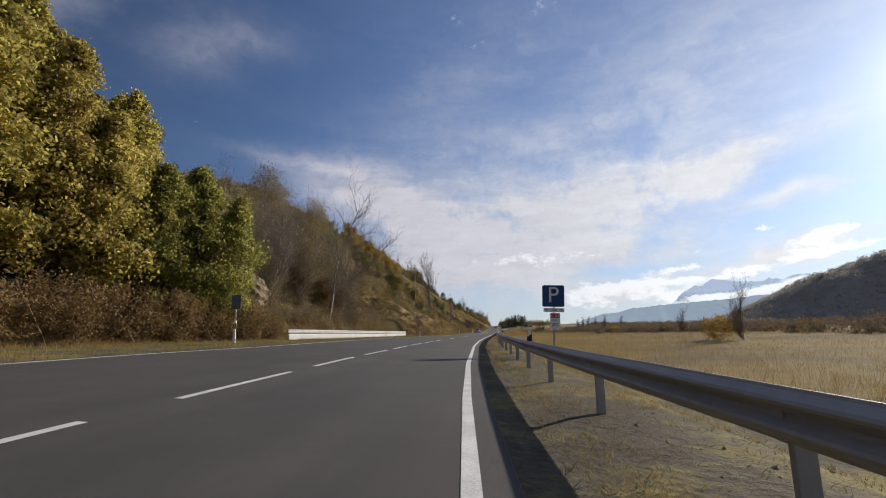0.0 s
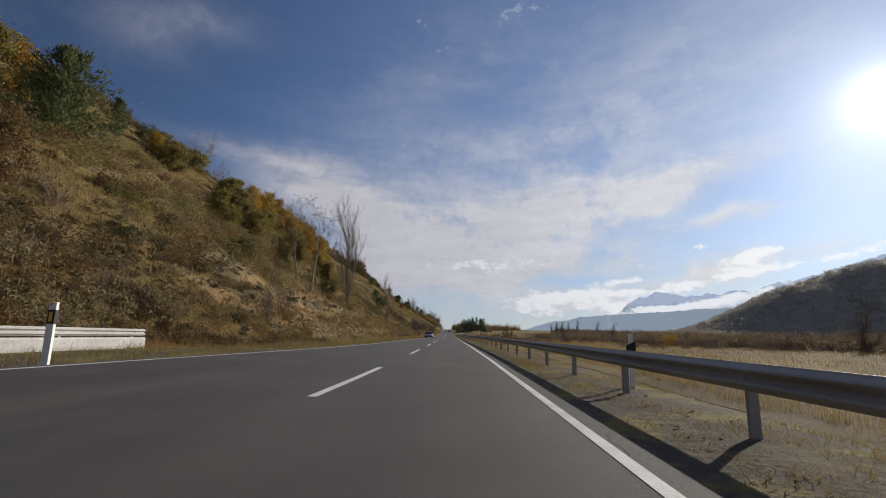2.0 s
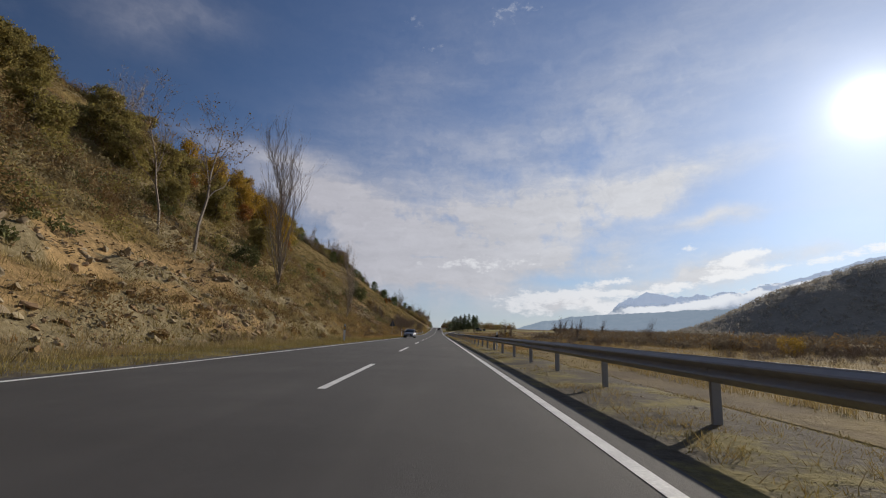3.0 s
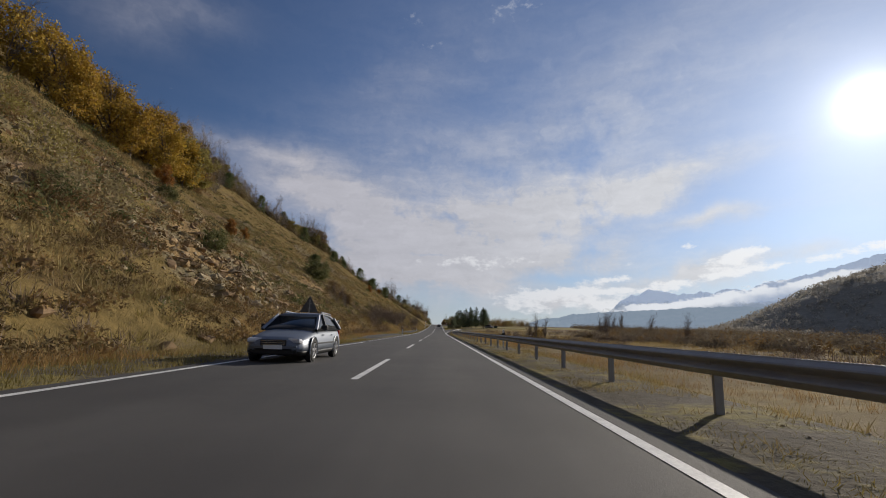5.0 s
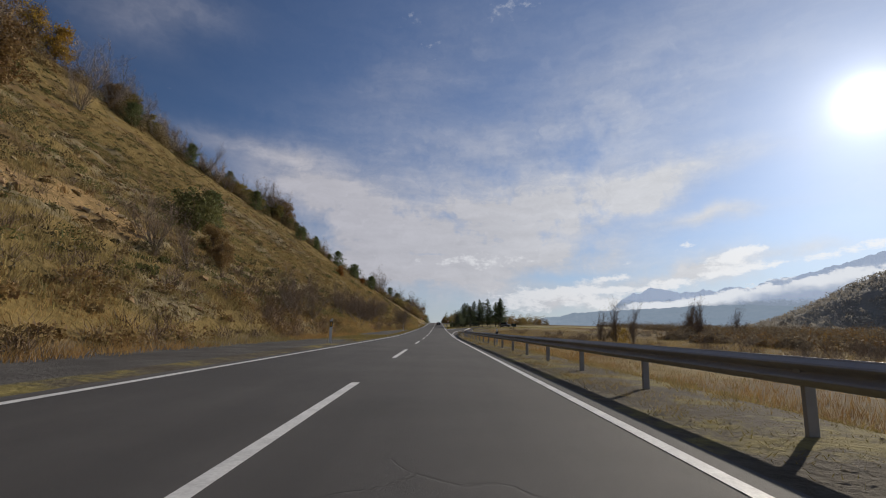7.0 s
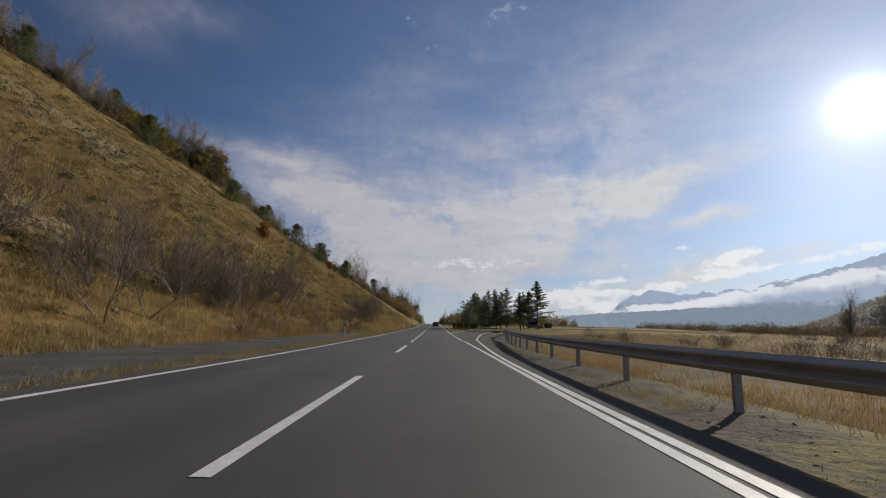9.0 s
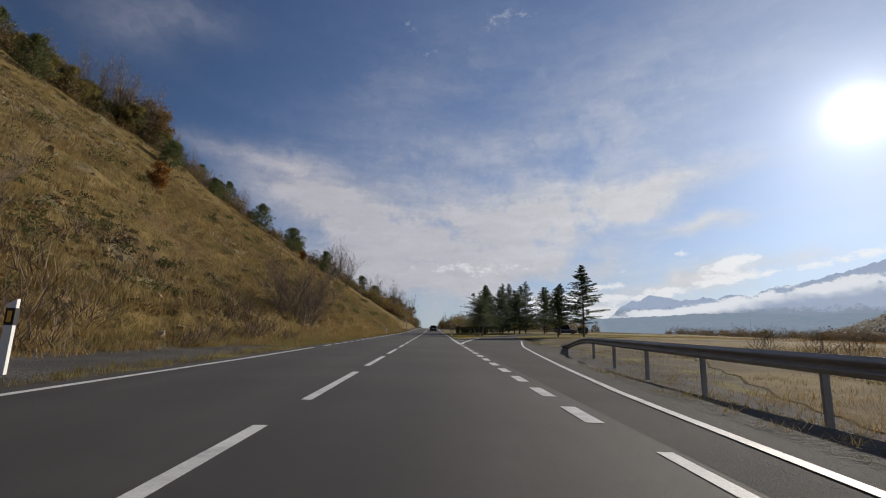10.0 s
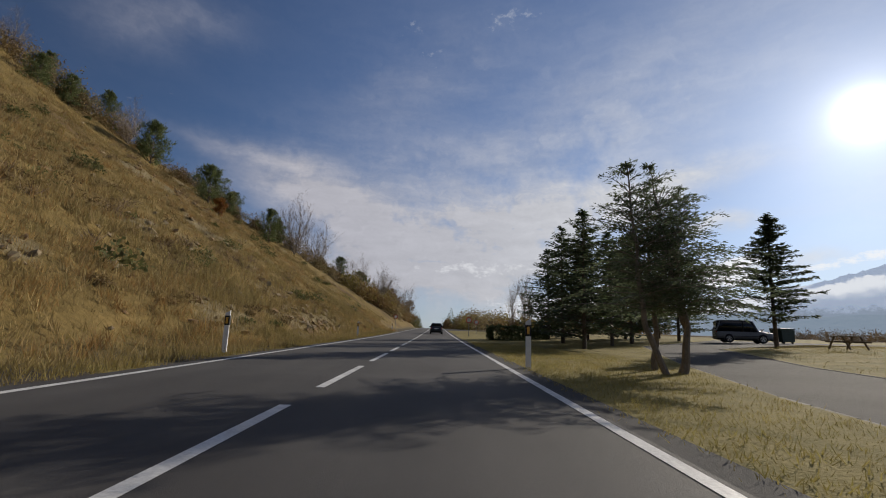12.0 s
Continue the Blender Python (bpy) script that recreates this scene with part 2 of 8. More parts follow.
M = {
    "asphalt": road_material(),
    "new_asphalt": material("new_asphalt", [(0.3, (0.045, 0.043, 0.043)), (0.7, (0.082, 0.079, 0.077))], 0.4, 0.92, 0.35, 200.0, space="World", spec=0.2),
    "paint": material("road_paint", [(0.3, (0.4, 0.4, 0.4)), (0.62, (0.72, 0.72, 0.7))], 2.0, 0.6, 0.2, 14.0, space="World"),
    "zinc": material("galvanised_steel", [(0.3, (0.26, 0.255, 0.25)), (0.7, (0.38, 0.375, 0.37))], 0.8, 0.62, 0.05, 9.0, metal=0.25, space="World", stains=(0.6, (0.22, 0.2, 0.18))),
    "white_steel": material("white_painted_steel", [(0.3, (0.33, 0.325, 0.31)), (0.65, (0.52, 0.52, 0.505))], 0.9, 0.6, 0.05, 8.0, space="World", stains=(0.58, (0.3, 0.28, 0.24))),
    "white_plastic": material("white_plastic", [(0.3, (0.7, 0.7, 0.68)), (0.7, (0.82, 0.82, 0.8))], 3.0, 0.5, 0.05),
    "black_plastic": material("black_plastic", [(0.3, (0.012, 0.012, 0.013)), (0.7, (0.025, 0.025, 0.026))], 3.0, 0.5, 0.05),
    "reflector": material("amber_reflector", [(0.3, (0.6, 0.32, 0.05)), (0.7, (0.75, 0.42, 0.08))], 3.0, 0.3, 0.0),
    "sign_blue": material("sign_blue", [(0.3, (0.012, 0.05, 0.16)), (0.7, (0.02, 0.07, 0.2))], 2.0, 0.45, 0.03),
    "sign_white": material("sign_white", [(0.3, (0.68, 0.68, 0.66)), (0.7, (0.8, 0.8, 0.78))], 2.0, 0.45, 0.03),
    "sign_red": material("sign_red", [(0.3, (0.42, 0.03, 0.025)), (0.7, (0.52, 0.05, 0.04))], 2.0, 0.45, 0.03),
    "sign_back": material("sign_back", [(0.3, (0.075, 0.08, 0.085)), (0.7, (0.12, 0.125, 0.13))], 2.0, 0.5, 0.03, metal=0.3),
    "letter": material("dark_lettering", [(0.3, (0.015, 0.015, 0.015)), (0.7, (0.03, 0.03, 0.03))], 2.0, 0.5, 0.0),
    "bark": material("bark", [(0.3, (0.06, 0.048, 0.037)), (0.7, (0.17, 0.14, 0.11))], 2.2, 0.9, 0.7, 8.0),
    "pale_bark": material("pale_bark", [(0.3, (0.13, 0.11, 0.088)), (0.7, (0.31, 0.265, 0.215))], 2.2, 0.9, 0.5, 8.0),
    "pale_twig": material("pale_twigs", [(0.3, (0.2, 0.16, 0.125)), (0.7, (0.42, 0.35, 0.28))], 3.0, 0.9, 0.0, random_tint=0.2),
    "twig": material("twigs", [(0.3, (0.125, 0.09, 0.064)), (0.7, (0.27, 0.2, 0.145))], 3.0, 0.9, 0.0, random_tint=0.2),
    "leaf_green": material("leaf_green", [(0.3, (0.25, 0.225, 0.062)), (0.48, (0.38, 0.32, 0.088)), (0.66, (0.52, 0.4, 0.12))], 0.35, 0.6, 0.0, 12.0, random_tint=0.42, translucent=0.7),
    "leaf_fresh": material("leaf_fresh", [(0.3, (0.16, 0.175, 0.044)), (0.5, (0.28, 0.275, 0.07)), (0.68, (0.41, 0.345, 0.095))], 0.35, 0.6, 0.0, 12.0, random_tint=0.42, translucent=0.7),
    "leaf_yellow": material("leaf_yellow", [(0.3, (0.24, 0.17, 0.03)), (0.7, (0.5, 0.31, 0.05))], 0.35, 0.7, 0.0, 12.0, random_tint=0.35, translucent=0.4),
    "leaf_orange": material("leaf_orange", [(0.3, (0.2, 0.085, 0.02)), (0.7, (0.36, 0.16, 0.03))], 0.35, 0.7, 0.0, 12.0, random_tint=0.3, translucent=0.25),
    "leaf_rust": material("leaf_rust", [(0.3, (0.13, 0.088, 0.038)), (0.7, (0.27, 0.17, 0.072))], 0.35, 0.8, 0.0, 12.0, random_tint=0.35, translucent=0.35),
    "brown_leaf": material("brown_leaf", [(0.3, (0.15, 0.122, 0.066)), (0.7, (0.32, 0.26, 0.14))], 0.25, 0.85, 0.0, 12.0, random_tint=0.4, translucent=0.45, space="World"),
    "scrub": material("scrub", [(0.3, (0.12, 0.088, 0.042)), (0.7, (0.27, 0.19, 0.086))], 0.25, 0.85, 0.0, 12.0, random_tint=0.4, translucent=0.15, space="World"),
    "dark_heath": material("dark_heath", [(0.3, (0.05, 0.043, 0.024)), (0.7, (0.12, 0.095, 0.05))], 0.25, 0.9, 0.0, 12.0, random_tint=0.4, translucent=0.2, space="World"),
    "leaf_olive": material("leaf_olive", [(0.3, (0.15, 0.13, 0.045)), (0.7, (0.33, 0.265, 0.085))], 0.25, 0.85, 0.0, 12.0, random_tint=0.4, translucent=0.45, space="World"),
    "scrub_green": material("scrub_green", [(0.3, (0.075, 0.085, 0.033)), (0.7, (0.17, 0.165, 0.062))], 0.25, 0.85, 0.0, 12.0, random_tint=0.4, translucent=0.35, space="World"),
    "cedar_needle": material("cedar_needles", [(0.3, (0.08, 0.105, 0.06)), (0.7, (0.17, 0.2, 0.115))], 0.5, 0.75, 0.0, 10.0, random_tint=0.35, translucent=0.4),
    "needle": material("needles", [(0.3, (0.06, 0.085, 0.045)), (0.7, (0.135, 0.17, 0.088))], 0.5, 0.75, 0.0, 10.0, random_tint=0.35, translucent=0.35),
    "pine": material("pine_needles", [(0.3, (0.07, 0.092, 0.036)), (0.7, (0.165, 0.19, 0.075))], 0.5, 0.75, 0.0, 10.0, random_tint=0.35, translucent=0.35),
    "dry_grass": material("dry_grass", [(0.3, (0.135, 0.108, 0.042)), (0.48, (0.235, 0.185, 0.078)), (0.58, (0.295, 0.218, 0.096)), (0.72, (0.43, 0.325, 0.16))], 0.12, 0.85, 0.0, 20.0, random_tint=0.3, space="World", translucent=0.42),
    "straw": material("straw_grass", [(0.3, (0.27, 0.2, 0.08)), (0.7, (0.45, 0.34, 0.15))], 0.06, 0.85, 0.0, 20.0, random_tint=0.25, space="World", translucent=0.3),
    "green_grass": material("green_grass", [(0.3, (0.14, 0.115, 0.034)), (0.7, (0.325, 0.245, 0.082))], 0.2, 0.85, 0.0, 20.0, random_tint=0.3, space="World", translucent=0.3),
    "lawn_blade": material("lawn_blade", [(0.3, (0.17, 0.15, 0.042)), (0.5, (0.29, 0.235, 0.078)), (0.7, (0.43, 0.34, 0.14))], 0.5, 0.85, 0.0, 12.0, random_tint=0.3, space="World", translucent=0.4),
    "red_grass": material("red_grass", [(0.3, (0.175, 0.1, 0.04)), (0.5, (0.28, 0.17, 0.066)), (0.7, (0.4, 0.27, 0.11))], 0.2, 0.85, 0.0, 20.0, random_tint=0.3, space="World", translucent=0.42),
    "rock": material("rock", [(0.25, (0.115, 0.09, 0.055)), (0.5, (0.235, 0.185, 0.112)), (0.75, (0.39, 0.32, 0.215))], 0.5, 0.9, 0.6, 9.0, random_tint=0.3, space="World"),
    "ochre_rock": material("ochre_rock", [(0.25, (0.15, 0.095, 0.045)), (0.5, (0.26, 0.172, 0.088)), (0.75, (0.38, 0.275, 0.155))], 0.5, 0.9, 0.6, 9.0, random_tint=0.25, space="World"),
    "scrub_wood": material("scrub_wood", [(0.3, (0.13, 0.105, 0.072)), (0.7, (0.26, 0.21, 0.145))], 0.05, 0.9, 0.0, 12.0, random_tint=0.35, space="World", translucent=0.25),
    # Spur woods: colour paled to stand in for haze and glare over them.
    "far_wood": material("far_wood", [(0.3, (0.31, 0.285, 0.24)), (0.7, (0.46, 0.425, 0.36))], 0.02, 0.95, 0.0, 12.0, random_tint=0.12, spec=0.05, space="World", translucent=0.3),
    "wood": material("weathered_wood", [(0.3, (0.11, 0.085, 0.06)), (0.7, (0.22, 0.17, 0.12))], 2.0, 0.85, 0.3),
    "kerb": material("kerb_concrete", [(0.3, (0.13, 0.122, 0.105)), (0.7, (0.23, 0.215, 0.19))], 1.0, 0.9, 0.3, 14.0, space="World"),
    "tyre": material("tyre_rubber", [(0.3, (0.012, 0.012, 0.012)), (0.7, (0.022, 0.022, 0.022))], 4.0, 0.8, 0.2),
    "alloy": material("alloy_rim", [(0.3, (0.5, 0.5, 0.52)), (0.7, (0.62, 0.62, 0.64))], 3.0, 0.3, 0.0, metal=0.9),
    "car_silver": material("silver_paint", [(0.3, (0.15, 0.17, 0.205)), (0.7, (0.18, 0.2, 0.235))], 0.7, 0.42, 0.0, metal=0.35, spec=0.4),
    "car_dark": material("dark_blue_paint", [(0.3, (0.03, 0.036, 0.045)), (0.7, (0.045, 0.05, 0.06))], 0.7, 0.25, 0.0, metal=0.3, spec=0.5),
    "car_grey": material("grey_paint", [(0.3, (0.17, 0.175, 0.18)), (0.7, (0.22, 0.225, 0.23))], 0.7, 0.4, 0.0, metal=0.3, spec=0.5),
    "car_white": material("white_paint", [(0.3, (0.7, 0.7, 0.7)), (0.7, (0.78, 0.78, 0.77))], 0.7, 0.35, 0.0, spec=0.5),
    "car_glass": material("dark_glass", [(0.3, (0.008, 0.01, 0.012)), (0.7, (0.014, 0.016, 0.018))], 0.7, 0.06, 0.0, spec=0.6),
    "lamp_glass": material("lamp_glass", [(0.3, (0.55, 0.56, 0.58)), (0.7, (0.7, 0.7, 0.72))], 3.0, 0.12, 0.0, spec=0.6),
    "tail_red": material("tail_light", [(0.3, (0.3, 0.012, 0.01)), (0.7, (0.4, 0.02, 0.015))], 3.0, 0.2, 0.0, spec=0.6),
    "rail_chrome": material("roof_rail_metal", [(0.3, (0.5, 0.5, 0.5)), (0.7, (0.62, 0.62, 0.62))], 3.0, 0.25, 0.0, metal=1.0),
    "roof_tile": material("roof_tile", [(0.3, (0.12, 0.1, 0.09)), (0.7, (0.2, 0.17, 0.15))], 1.0, 0.9, 0.3),
    "plaster": material("plaster", [(0.3, (0.55, 0.52, 0.47)), (0.7, (0.68, 0.65, 0.6))], 1.0, 0.9, 0.2),
}


# ---- shape of the land ----
def table(y, pairs):
    xs, vs = zip(*pairs)
    return np.interp(y, xs, vs)


def smoothstep(v, lo, hi):
    u = np.clip((np.asarray(v, float) - lo) / (hi - lo), 0, 1)
    return u * u * (3 - 2 * u)


def hashed(i, j, seed):
    h = (i * 374761393 + j * 668265263 + seed * 974634533) & 0x7FFFFFFF
    h = ((h ^ (h >> 13)) * 1274126177) & 0x7FFFFFFF
    return ((h ^ (h >> 16)) & 0xFFFF) / 65535.0


def vnoise(x, y, scale, seed=1, octaves=4):
    """Fractal value noise from about -1 to 1."""
    x, y = np.asarray(x, float) / scale, np.asarray(y, float) / scale
    total, amp, norm = 0.0, 1.0, 0.0
    for k in range(octaves):
        i, j = np.floor(x).astype(np.int64), np.floor(y).astype(np.int64)
        u, v = x - i, y - j
        u, v = u * u * (3 - 2 * u), v * v * (3 - 2 * v)
        a, b = hashed(i, j, seed + k), hashed(i + 1, j, seed + k)
        c, d = hashed(i, j + 1, seed + k), hashed(i + 1, j + 1, seed + k)
        total = total + amp * (2 * ((a * (1 - u) + b * u) * (1 - v) + (c * (1 - u) + d * u) * v) - 1)
        norm, amp, x, y = norm + amp, amp * 0.5, x * 2.03 + 7.1, y * 2.03 + 3.7
    return total / norm


BEND = [(-160, 30.0), (-120, 19.5), (-80, 11.0), (-40, 5.0), (-20, 3.1), (0, 1.65), (8, 1.05), (16, 0.55), (33, -0.15), (49, -0.42), (65, -0.35), (85, -0.1), (105, 0), (3000, 0)]
LEFT = [(-60, 9.6), (0, 9.6), (15, 9.3), (24, 8.8), (40, 8.8), (55, 9.2), (65, 9.3), (80, 8.4), (92, 7.4), (105, 6.8), (150, 5.9), (195, 5.4), (245, 5.4), (300, 5.55), (318, 5.65), (330, 5.45), (400, 5.35), (3000, 5.3)]
TOE = [(-60, 17.5), (0, 17.5), (30, 17), (60, 16), (80, 14.9), (88, 14.3), (95, 11.8), (110, 10.8), (140, 10.2), (170, 9.2), (195, 8.9), (212, 9.4), (222, 11.0), (262, 11.4), (285, 11.8), (315, 11.6), (334, 9.4), (350, 7.6), (400, 7.4), (440, 7.8), (3000, 8.5)]
CREST = [(-200, 34), (0, 34), (60, 42), (100, 56), (150, 72), (200, 88), (300, 112), (380, 88), (440, 62), (475, 42), (500, 33), (600, 20), (800, 16), (1200, 14)]
RIGHT_EDGE = 1.95
EXIT_LINE = [(280, 2.15), (293, 2.2), (300, 2.3), (306, 2.5), (311, 2.75), (317, 3.05), (324, 3.4), (330, 4.0), (337, 4.8), (346, 5.9), (352, 6.9), (358, 8.0), (365.7, 9.4), (371, 10.4), (380, 12.2)]


def bend(y):
    return table(y, BEND)


# the grade of the road: level at first, then a climb to a far crest
GRADE = [(262, 0.0), (280, 0.0035), (300, 0.009), (320, 0.0165), (345, 0.0185), (395, 0.019), (430, 0.025), (500, 0.027), (530, 0.02), (560, 0.0), (600, -0.02), (660, -0.03), (760, -0.01), (800, 0.0)]
GRADE_Y = np.arange(200.0, 900.0, 1.0)
GRADE_Z = np.concatenate([[0.0], np.cumsum(table(GRADE_Y[:-1] + 0.5, GRADE))])


def road_z(y):
    return np.interp(y, GRADE_Y, GRADE_Z)


def bank(x, y):
    """Superelevation of the right-hand bend at the start."""
    tilt = np.tan(np.radians(table(y, [(15, 2.3), (40, 2.0), (65, 1.2), (110, 0.0)])))
    return -tilt * np.clip(np.asarray(x) - bend(y), -14, 7)


def surface(x, y):
    return road_z(y) + bank(x, y)


def outcrop(x, y):
    """Where bare rock breaks through the slope, 0 to 1."""
    s = -np.asarray(x) + bend(y) - table(y, TOE)
    spots = 0.0
    for y0, y1, s0, s1, most in ((86, 102, 1.5, 8, 0.35), (98, 136, 0.5, 8.5, 1), (100, 118, 7, 13, 0.6), (104, 120, 17, 27, 0.6), (118, 154, 0.2, 9, 1), (186, 232, 0.5, 13, 0.85), (196, 244, 10, 26, 0.75), (238, 262, 9, 17, 1), (234, 256, 2, 7, 0.8), (258, 292, 1, 13, 0.7), (290, 314, 7, 17, 0.8), (381, 388, 3, 6.5, 0.95), (384, 395, 1.2, 3.6, 0.85), (394, 406, 8.5, 12.5, 0.8), (397, 418, 1, 4.2, 0.9), (405, 440, 24, 30, 0.6), (340, 372, 27, 44, 0.6), (344, 352, 6, 11, 0.6), (362, 370, 13, 18, 0.6), (120, 260, 8, 40, 0.5), (256, 306, 16, 46, 0.62), (262, 300, 40, 80, 0.55)):
        cy, cs = (y0 + y1) / 2, (s0 + s1) / 2
        q = ((np.asarray(y) - cy) / (y1 - y0) * 2) ** 2 + ((s - cs) / (s1 - s0) * 2) ** 2
        spots = np.maximum(spots, most * (1 - smoothstep(q, 0.5, 1.4)))
    n = vnoise(x, y, 5.0, 40, 4)
    loose = smoothstep(vnoise(x, y, 9.0, 51, 4), 0.22, 0.5) * 0.7
    return np.clip(spots * smoothstep(n, -0.5, 0.15) + loose * smoothstep(s, 2, 6), 0, 1)


def cut_bank(x, y):
    """Where the slope is scraped down to ochre earth, 0 to 1."""
    s = -np.asarray(x) + bend(y) - table(y, TOE)
    spots = 0.0
    for y0, y1, s0, s1, most in ((246, 261, 10.5, 18.5, 1), (189, 204, 6.8, 10.8, 0.9), (98, 120, 2.2, 8.2, 1), (112, 136, 3.2, 12, 0.75), (84, 98, 1.5, 6, 0.2), (120, 133, 1, 5.5, 0.6), (196, 212, 12, 17, 0.7)):
        q = ((np.asarray(y) - (y0 + y1) / 2) / (y1 - y0) * 2) ** 2 + ((s - (s0 + s1) / 2) / (s1 - s0) * 2) ** 2
        spots = np.maximum(spots, most * (1 - smoothstep(q, 0.5, 1.5)))
    return np.clip(spots * smoothstep(vnoise(x, y, 3.4, 47, 4), -0.45, 0.1), 0, 1)


def hill(x, y):
    s = -np.asarray(x, float) + bend(y) - table(y, TOE)
    s = s + 1.6 * vnoise(x, y, 14.0, 5, 3) * smoothstep(s, 1, 10)
    crest = table(y, CREST)
    t = np.minimum(s, crest)
    over = np.clip(s - crest, 0, None)
    t = np.where(s > crest - 8, crest - 8 + 8 * (1 - np.exp(-np.clip(s - crest + 8, 0, None) / 8)), t)
    rise = np.where(t > 0, 0.66 * t + 0.0012 * t * t, 0) * table(y, [(110, 1.0), (180, 0.955), (230, 0.92), (300, 0.895), (360, 0.905), (420, 0.915)])
    rise = rise * smoothstep(s, -0.6, 3.0) + 0.05 * over
    rock = outcrop(x, y)
    rough = vnoise(x, y, 6.5, 9, 4) * 0.75 + vnoise(x, y, 2.2, 13, 3) * 0.3 + rock * (np.abs(vnoise(x, y, 2.4, 21, 4)) * 1.5 - 0.25) + 3.0 * vnoise(x, y, 40.0, 31, 3) * smoothstep(s, 12, 50)
    return rise + rough * smoothstep(s, 0.5, 6)


def right_land(x, y):
    u = np.asarray(x, float) - bend(y) - 4.4
    rest = smoothstep(y, 318, 350)
    dip = -0.75 * smoothstep(u, 0.2, 3.0) + 1.6 * smoothstep(u, 6, 110) + 0.12 * vnoise(x, y, 9, 61, 3) * smoothstep(u, 1, 5)
    lawn = 0.035 * np.clip(np.asarray(x, float) - 9, 0, 18) + 0.04 * vnoise(x, y, 6, 63, 3) * smoothstep(u, 8, 12)
    near = dip * (1 - rest) + lawn * rest
    fall = -34 * smoothstep(u, 170, 420)
    ridge = table(x, [(200, -12), (270, -8), (305, 5), (335, 23), (372, 49), (425, 70), (500, 88), (700, 140), (1000, 200), (2500, 230)])
    spur = (ridge + 34) * np.exp(-(((np.asarray(y, float) - 590) / 150) ** 2)) * smoothstep(x, 200, 330)
    return near + fall + spur + (5 * vnoise(x, y, 45, 71, 4) * smoothstep(u, 200, 330))


def ground_z(x, y):
    x, y = np.asarray(x, float), np.asarray(y, float)
    return surface(x, y) + np.where(x < bend(y), hill(x, y), 0) + np.where(x > bend(y) + 3, right_land(x, y), 0)


def gz(x, y):
    return float(ground_z(x, y))


# ---- building helpers ----
def mesh_from(name, verts, faces, mat, smooth=False):
    me = bpy.data.meshes.new(name)
    me.from_pydata([tuple(v) for v in verts], [], [tuple(int(i) for i in f) for f in faces])
    me.materials.append(mat)
    if smooth:
        me.polygons.foreach_set("use_smooth", [True] * len(me.polygons))
    return me


def quads_mesh(name, corners, mat):
    """corners: n x k x 3, one face of k corners each."""
    n, k = corners.shape[:2]
    me = bpy.data.meshes.new(name)
    me.vertices.add(n * k)
    me.vertices.foreach_set("co", corners.astype(np.float32).ravel())
    me.loops.add(n * k)
    me.loops.foreach_set("vertex_index", np.arange(n * k, dtype=np.int32))
    me.polygons.add(n)
    me.polygons.foreach_set("loop_start", np.arange(0, n * k, k, dtype=np.int32))
    me.update()
    me.validate()
    me.materials.append(mat)
    return me


def child(name, mesh, parent, label=""):
    ob = new(name, mesh)
    ob.parent = parent
    return tagged(ob, label) if label else ob


def part(name, bm, mat, parent=None, label="", smooth=False):
    me = bpy.data.meshes.new(name)
    bm.to_mesh(me)
    bm.free()
    me.materials.append(mat)
    if smooth:
        me.polygons.foreach_set("use_smooth", [True] * len(me.polygons))
    return child(name, me, parent, label) if parent else new(name, me)


def box(sx, sy, sz, at=(0, 0, 0), bevel=0.0, m=None):
    bm = bmesh.new()
    bmesh.ops.create_cube(bm, size=1.0, matrix=Matrix.Translation(at) @ Matrix.Diagonal((sx, sy, sz, 1)))
    if bevel:
        bmesh.ops.bevel(bm, geom=bm.edges[:], offset=bevel, segments=2, affect="EDGES", profile=0.6)
    if m:
        bm.transform(m)
    return bm


def rod(r0, r1, length, sides=10, m=None):
    bm = bmesh.new()
    bmesh.ops.create_cone(bm, cap_ends=True, segments=sides, radius1=r0, radius2=r1, depth=length, matrix=Matrix.Translation((0, 0, length / 2)))
    if m:
        bm.transform(m)
    return bm


def plate(outline, depth, bevel=0.0):
    """A flat plate in the xz plane, from y = 0 to y = depth."""
    bm = bmesh.new()
    vs = [bm.verts.new((x, 0, z)) for x, z in outline]
    f = bm.faces.new(vs)
    r = bmesh.ops.extrude_face_region(bm, geom=[f])
    bmesh.ops.translate(bm, verts=[v for v in r["geom"] if isinstance(v, bmesh.types.BMVert)], vec=(0, depth, 0))
    bmesh.ops.recalc_face_normals(bm, faces=bm.faces)
    if bevel:
        bmesh.ops.bevel(bm, geom=bm.edges[:], offset=bevel, segments=1, affect="EDGES")
    return bm


def rounded(w, h, r, n=5):
    pts = []
    for cx, cz, a in ((w / 2 - r, h / 2 - r, 0), (-w / 2 + r, h / 2 - r, 90), (-w / 2 + r, -h / 2 + r, 180), (w / 2 - r, -h / 2 + r, 270)):
        pts += [(cx + r * math.cos(radians(a + 90 * k / n)), cz + r * math.sin(radians(a + 90 * k / n))) for k in range(n + 1)]
    return pts


def lettering(text, size, mat, parent, at, name="lettering"):
    cu = bpy.data.curves.new(name, "FONT")
    cu.body, cu.size, cu.align_x, cu.align_y, cu.extrude = text, size, "CENTER", "CENTER", 0.002
    ob = new(name, cu)
    me = bpy.data.meshes.new_from_object(ob)
    bpy.data.objects.remove(ob)
    me.materials.clear()
    me.materials.append(mat)
    ob = child(name, me, parent)
    ob.matrix_local = pose(*at, 90, 0, 0)
    return ob


def pave_rise(x):
    """How the rest area climbs away from the road."""
    return np.clip(np.asarray(x, float) - 9, 0, 18) * 0.035


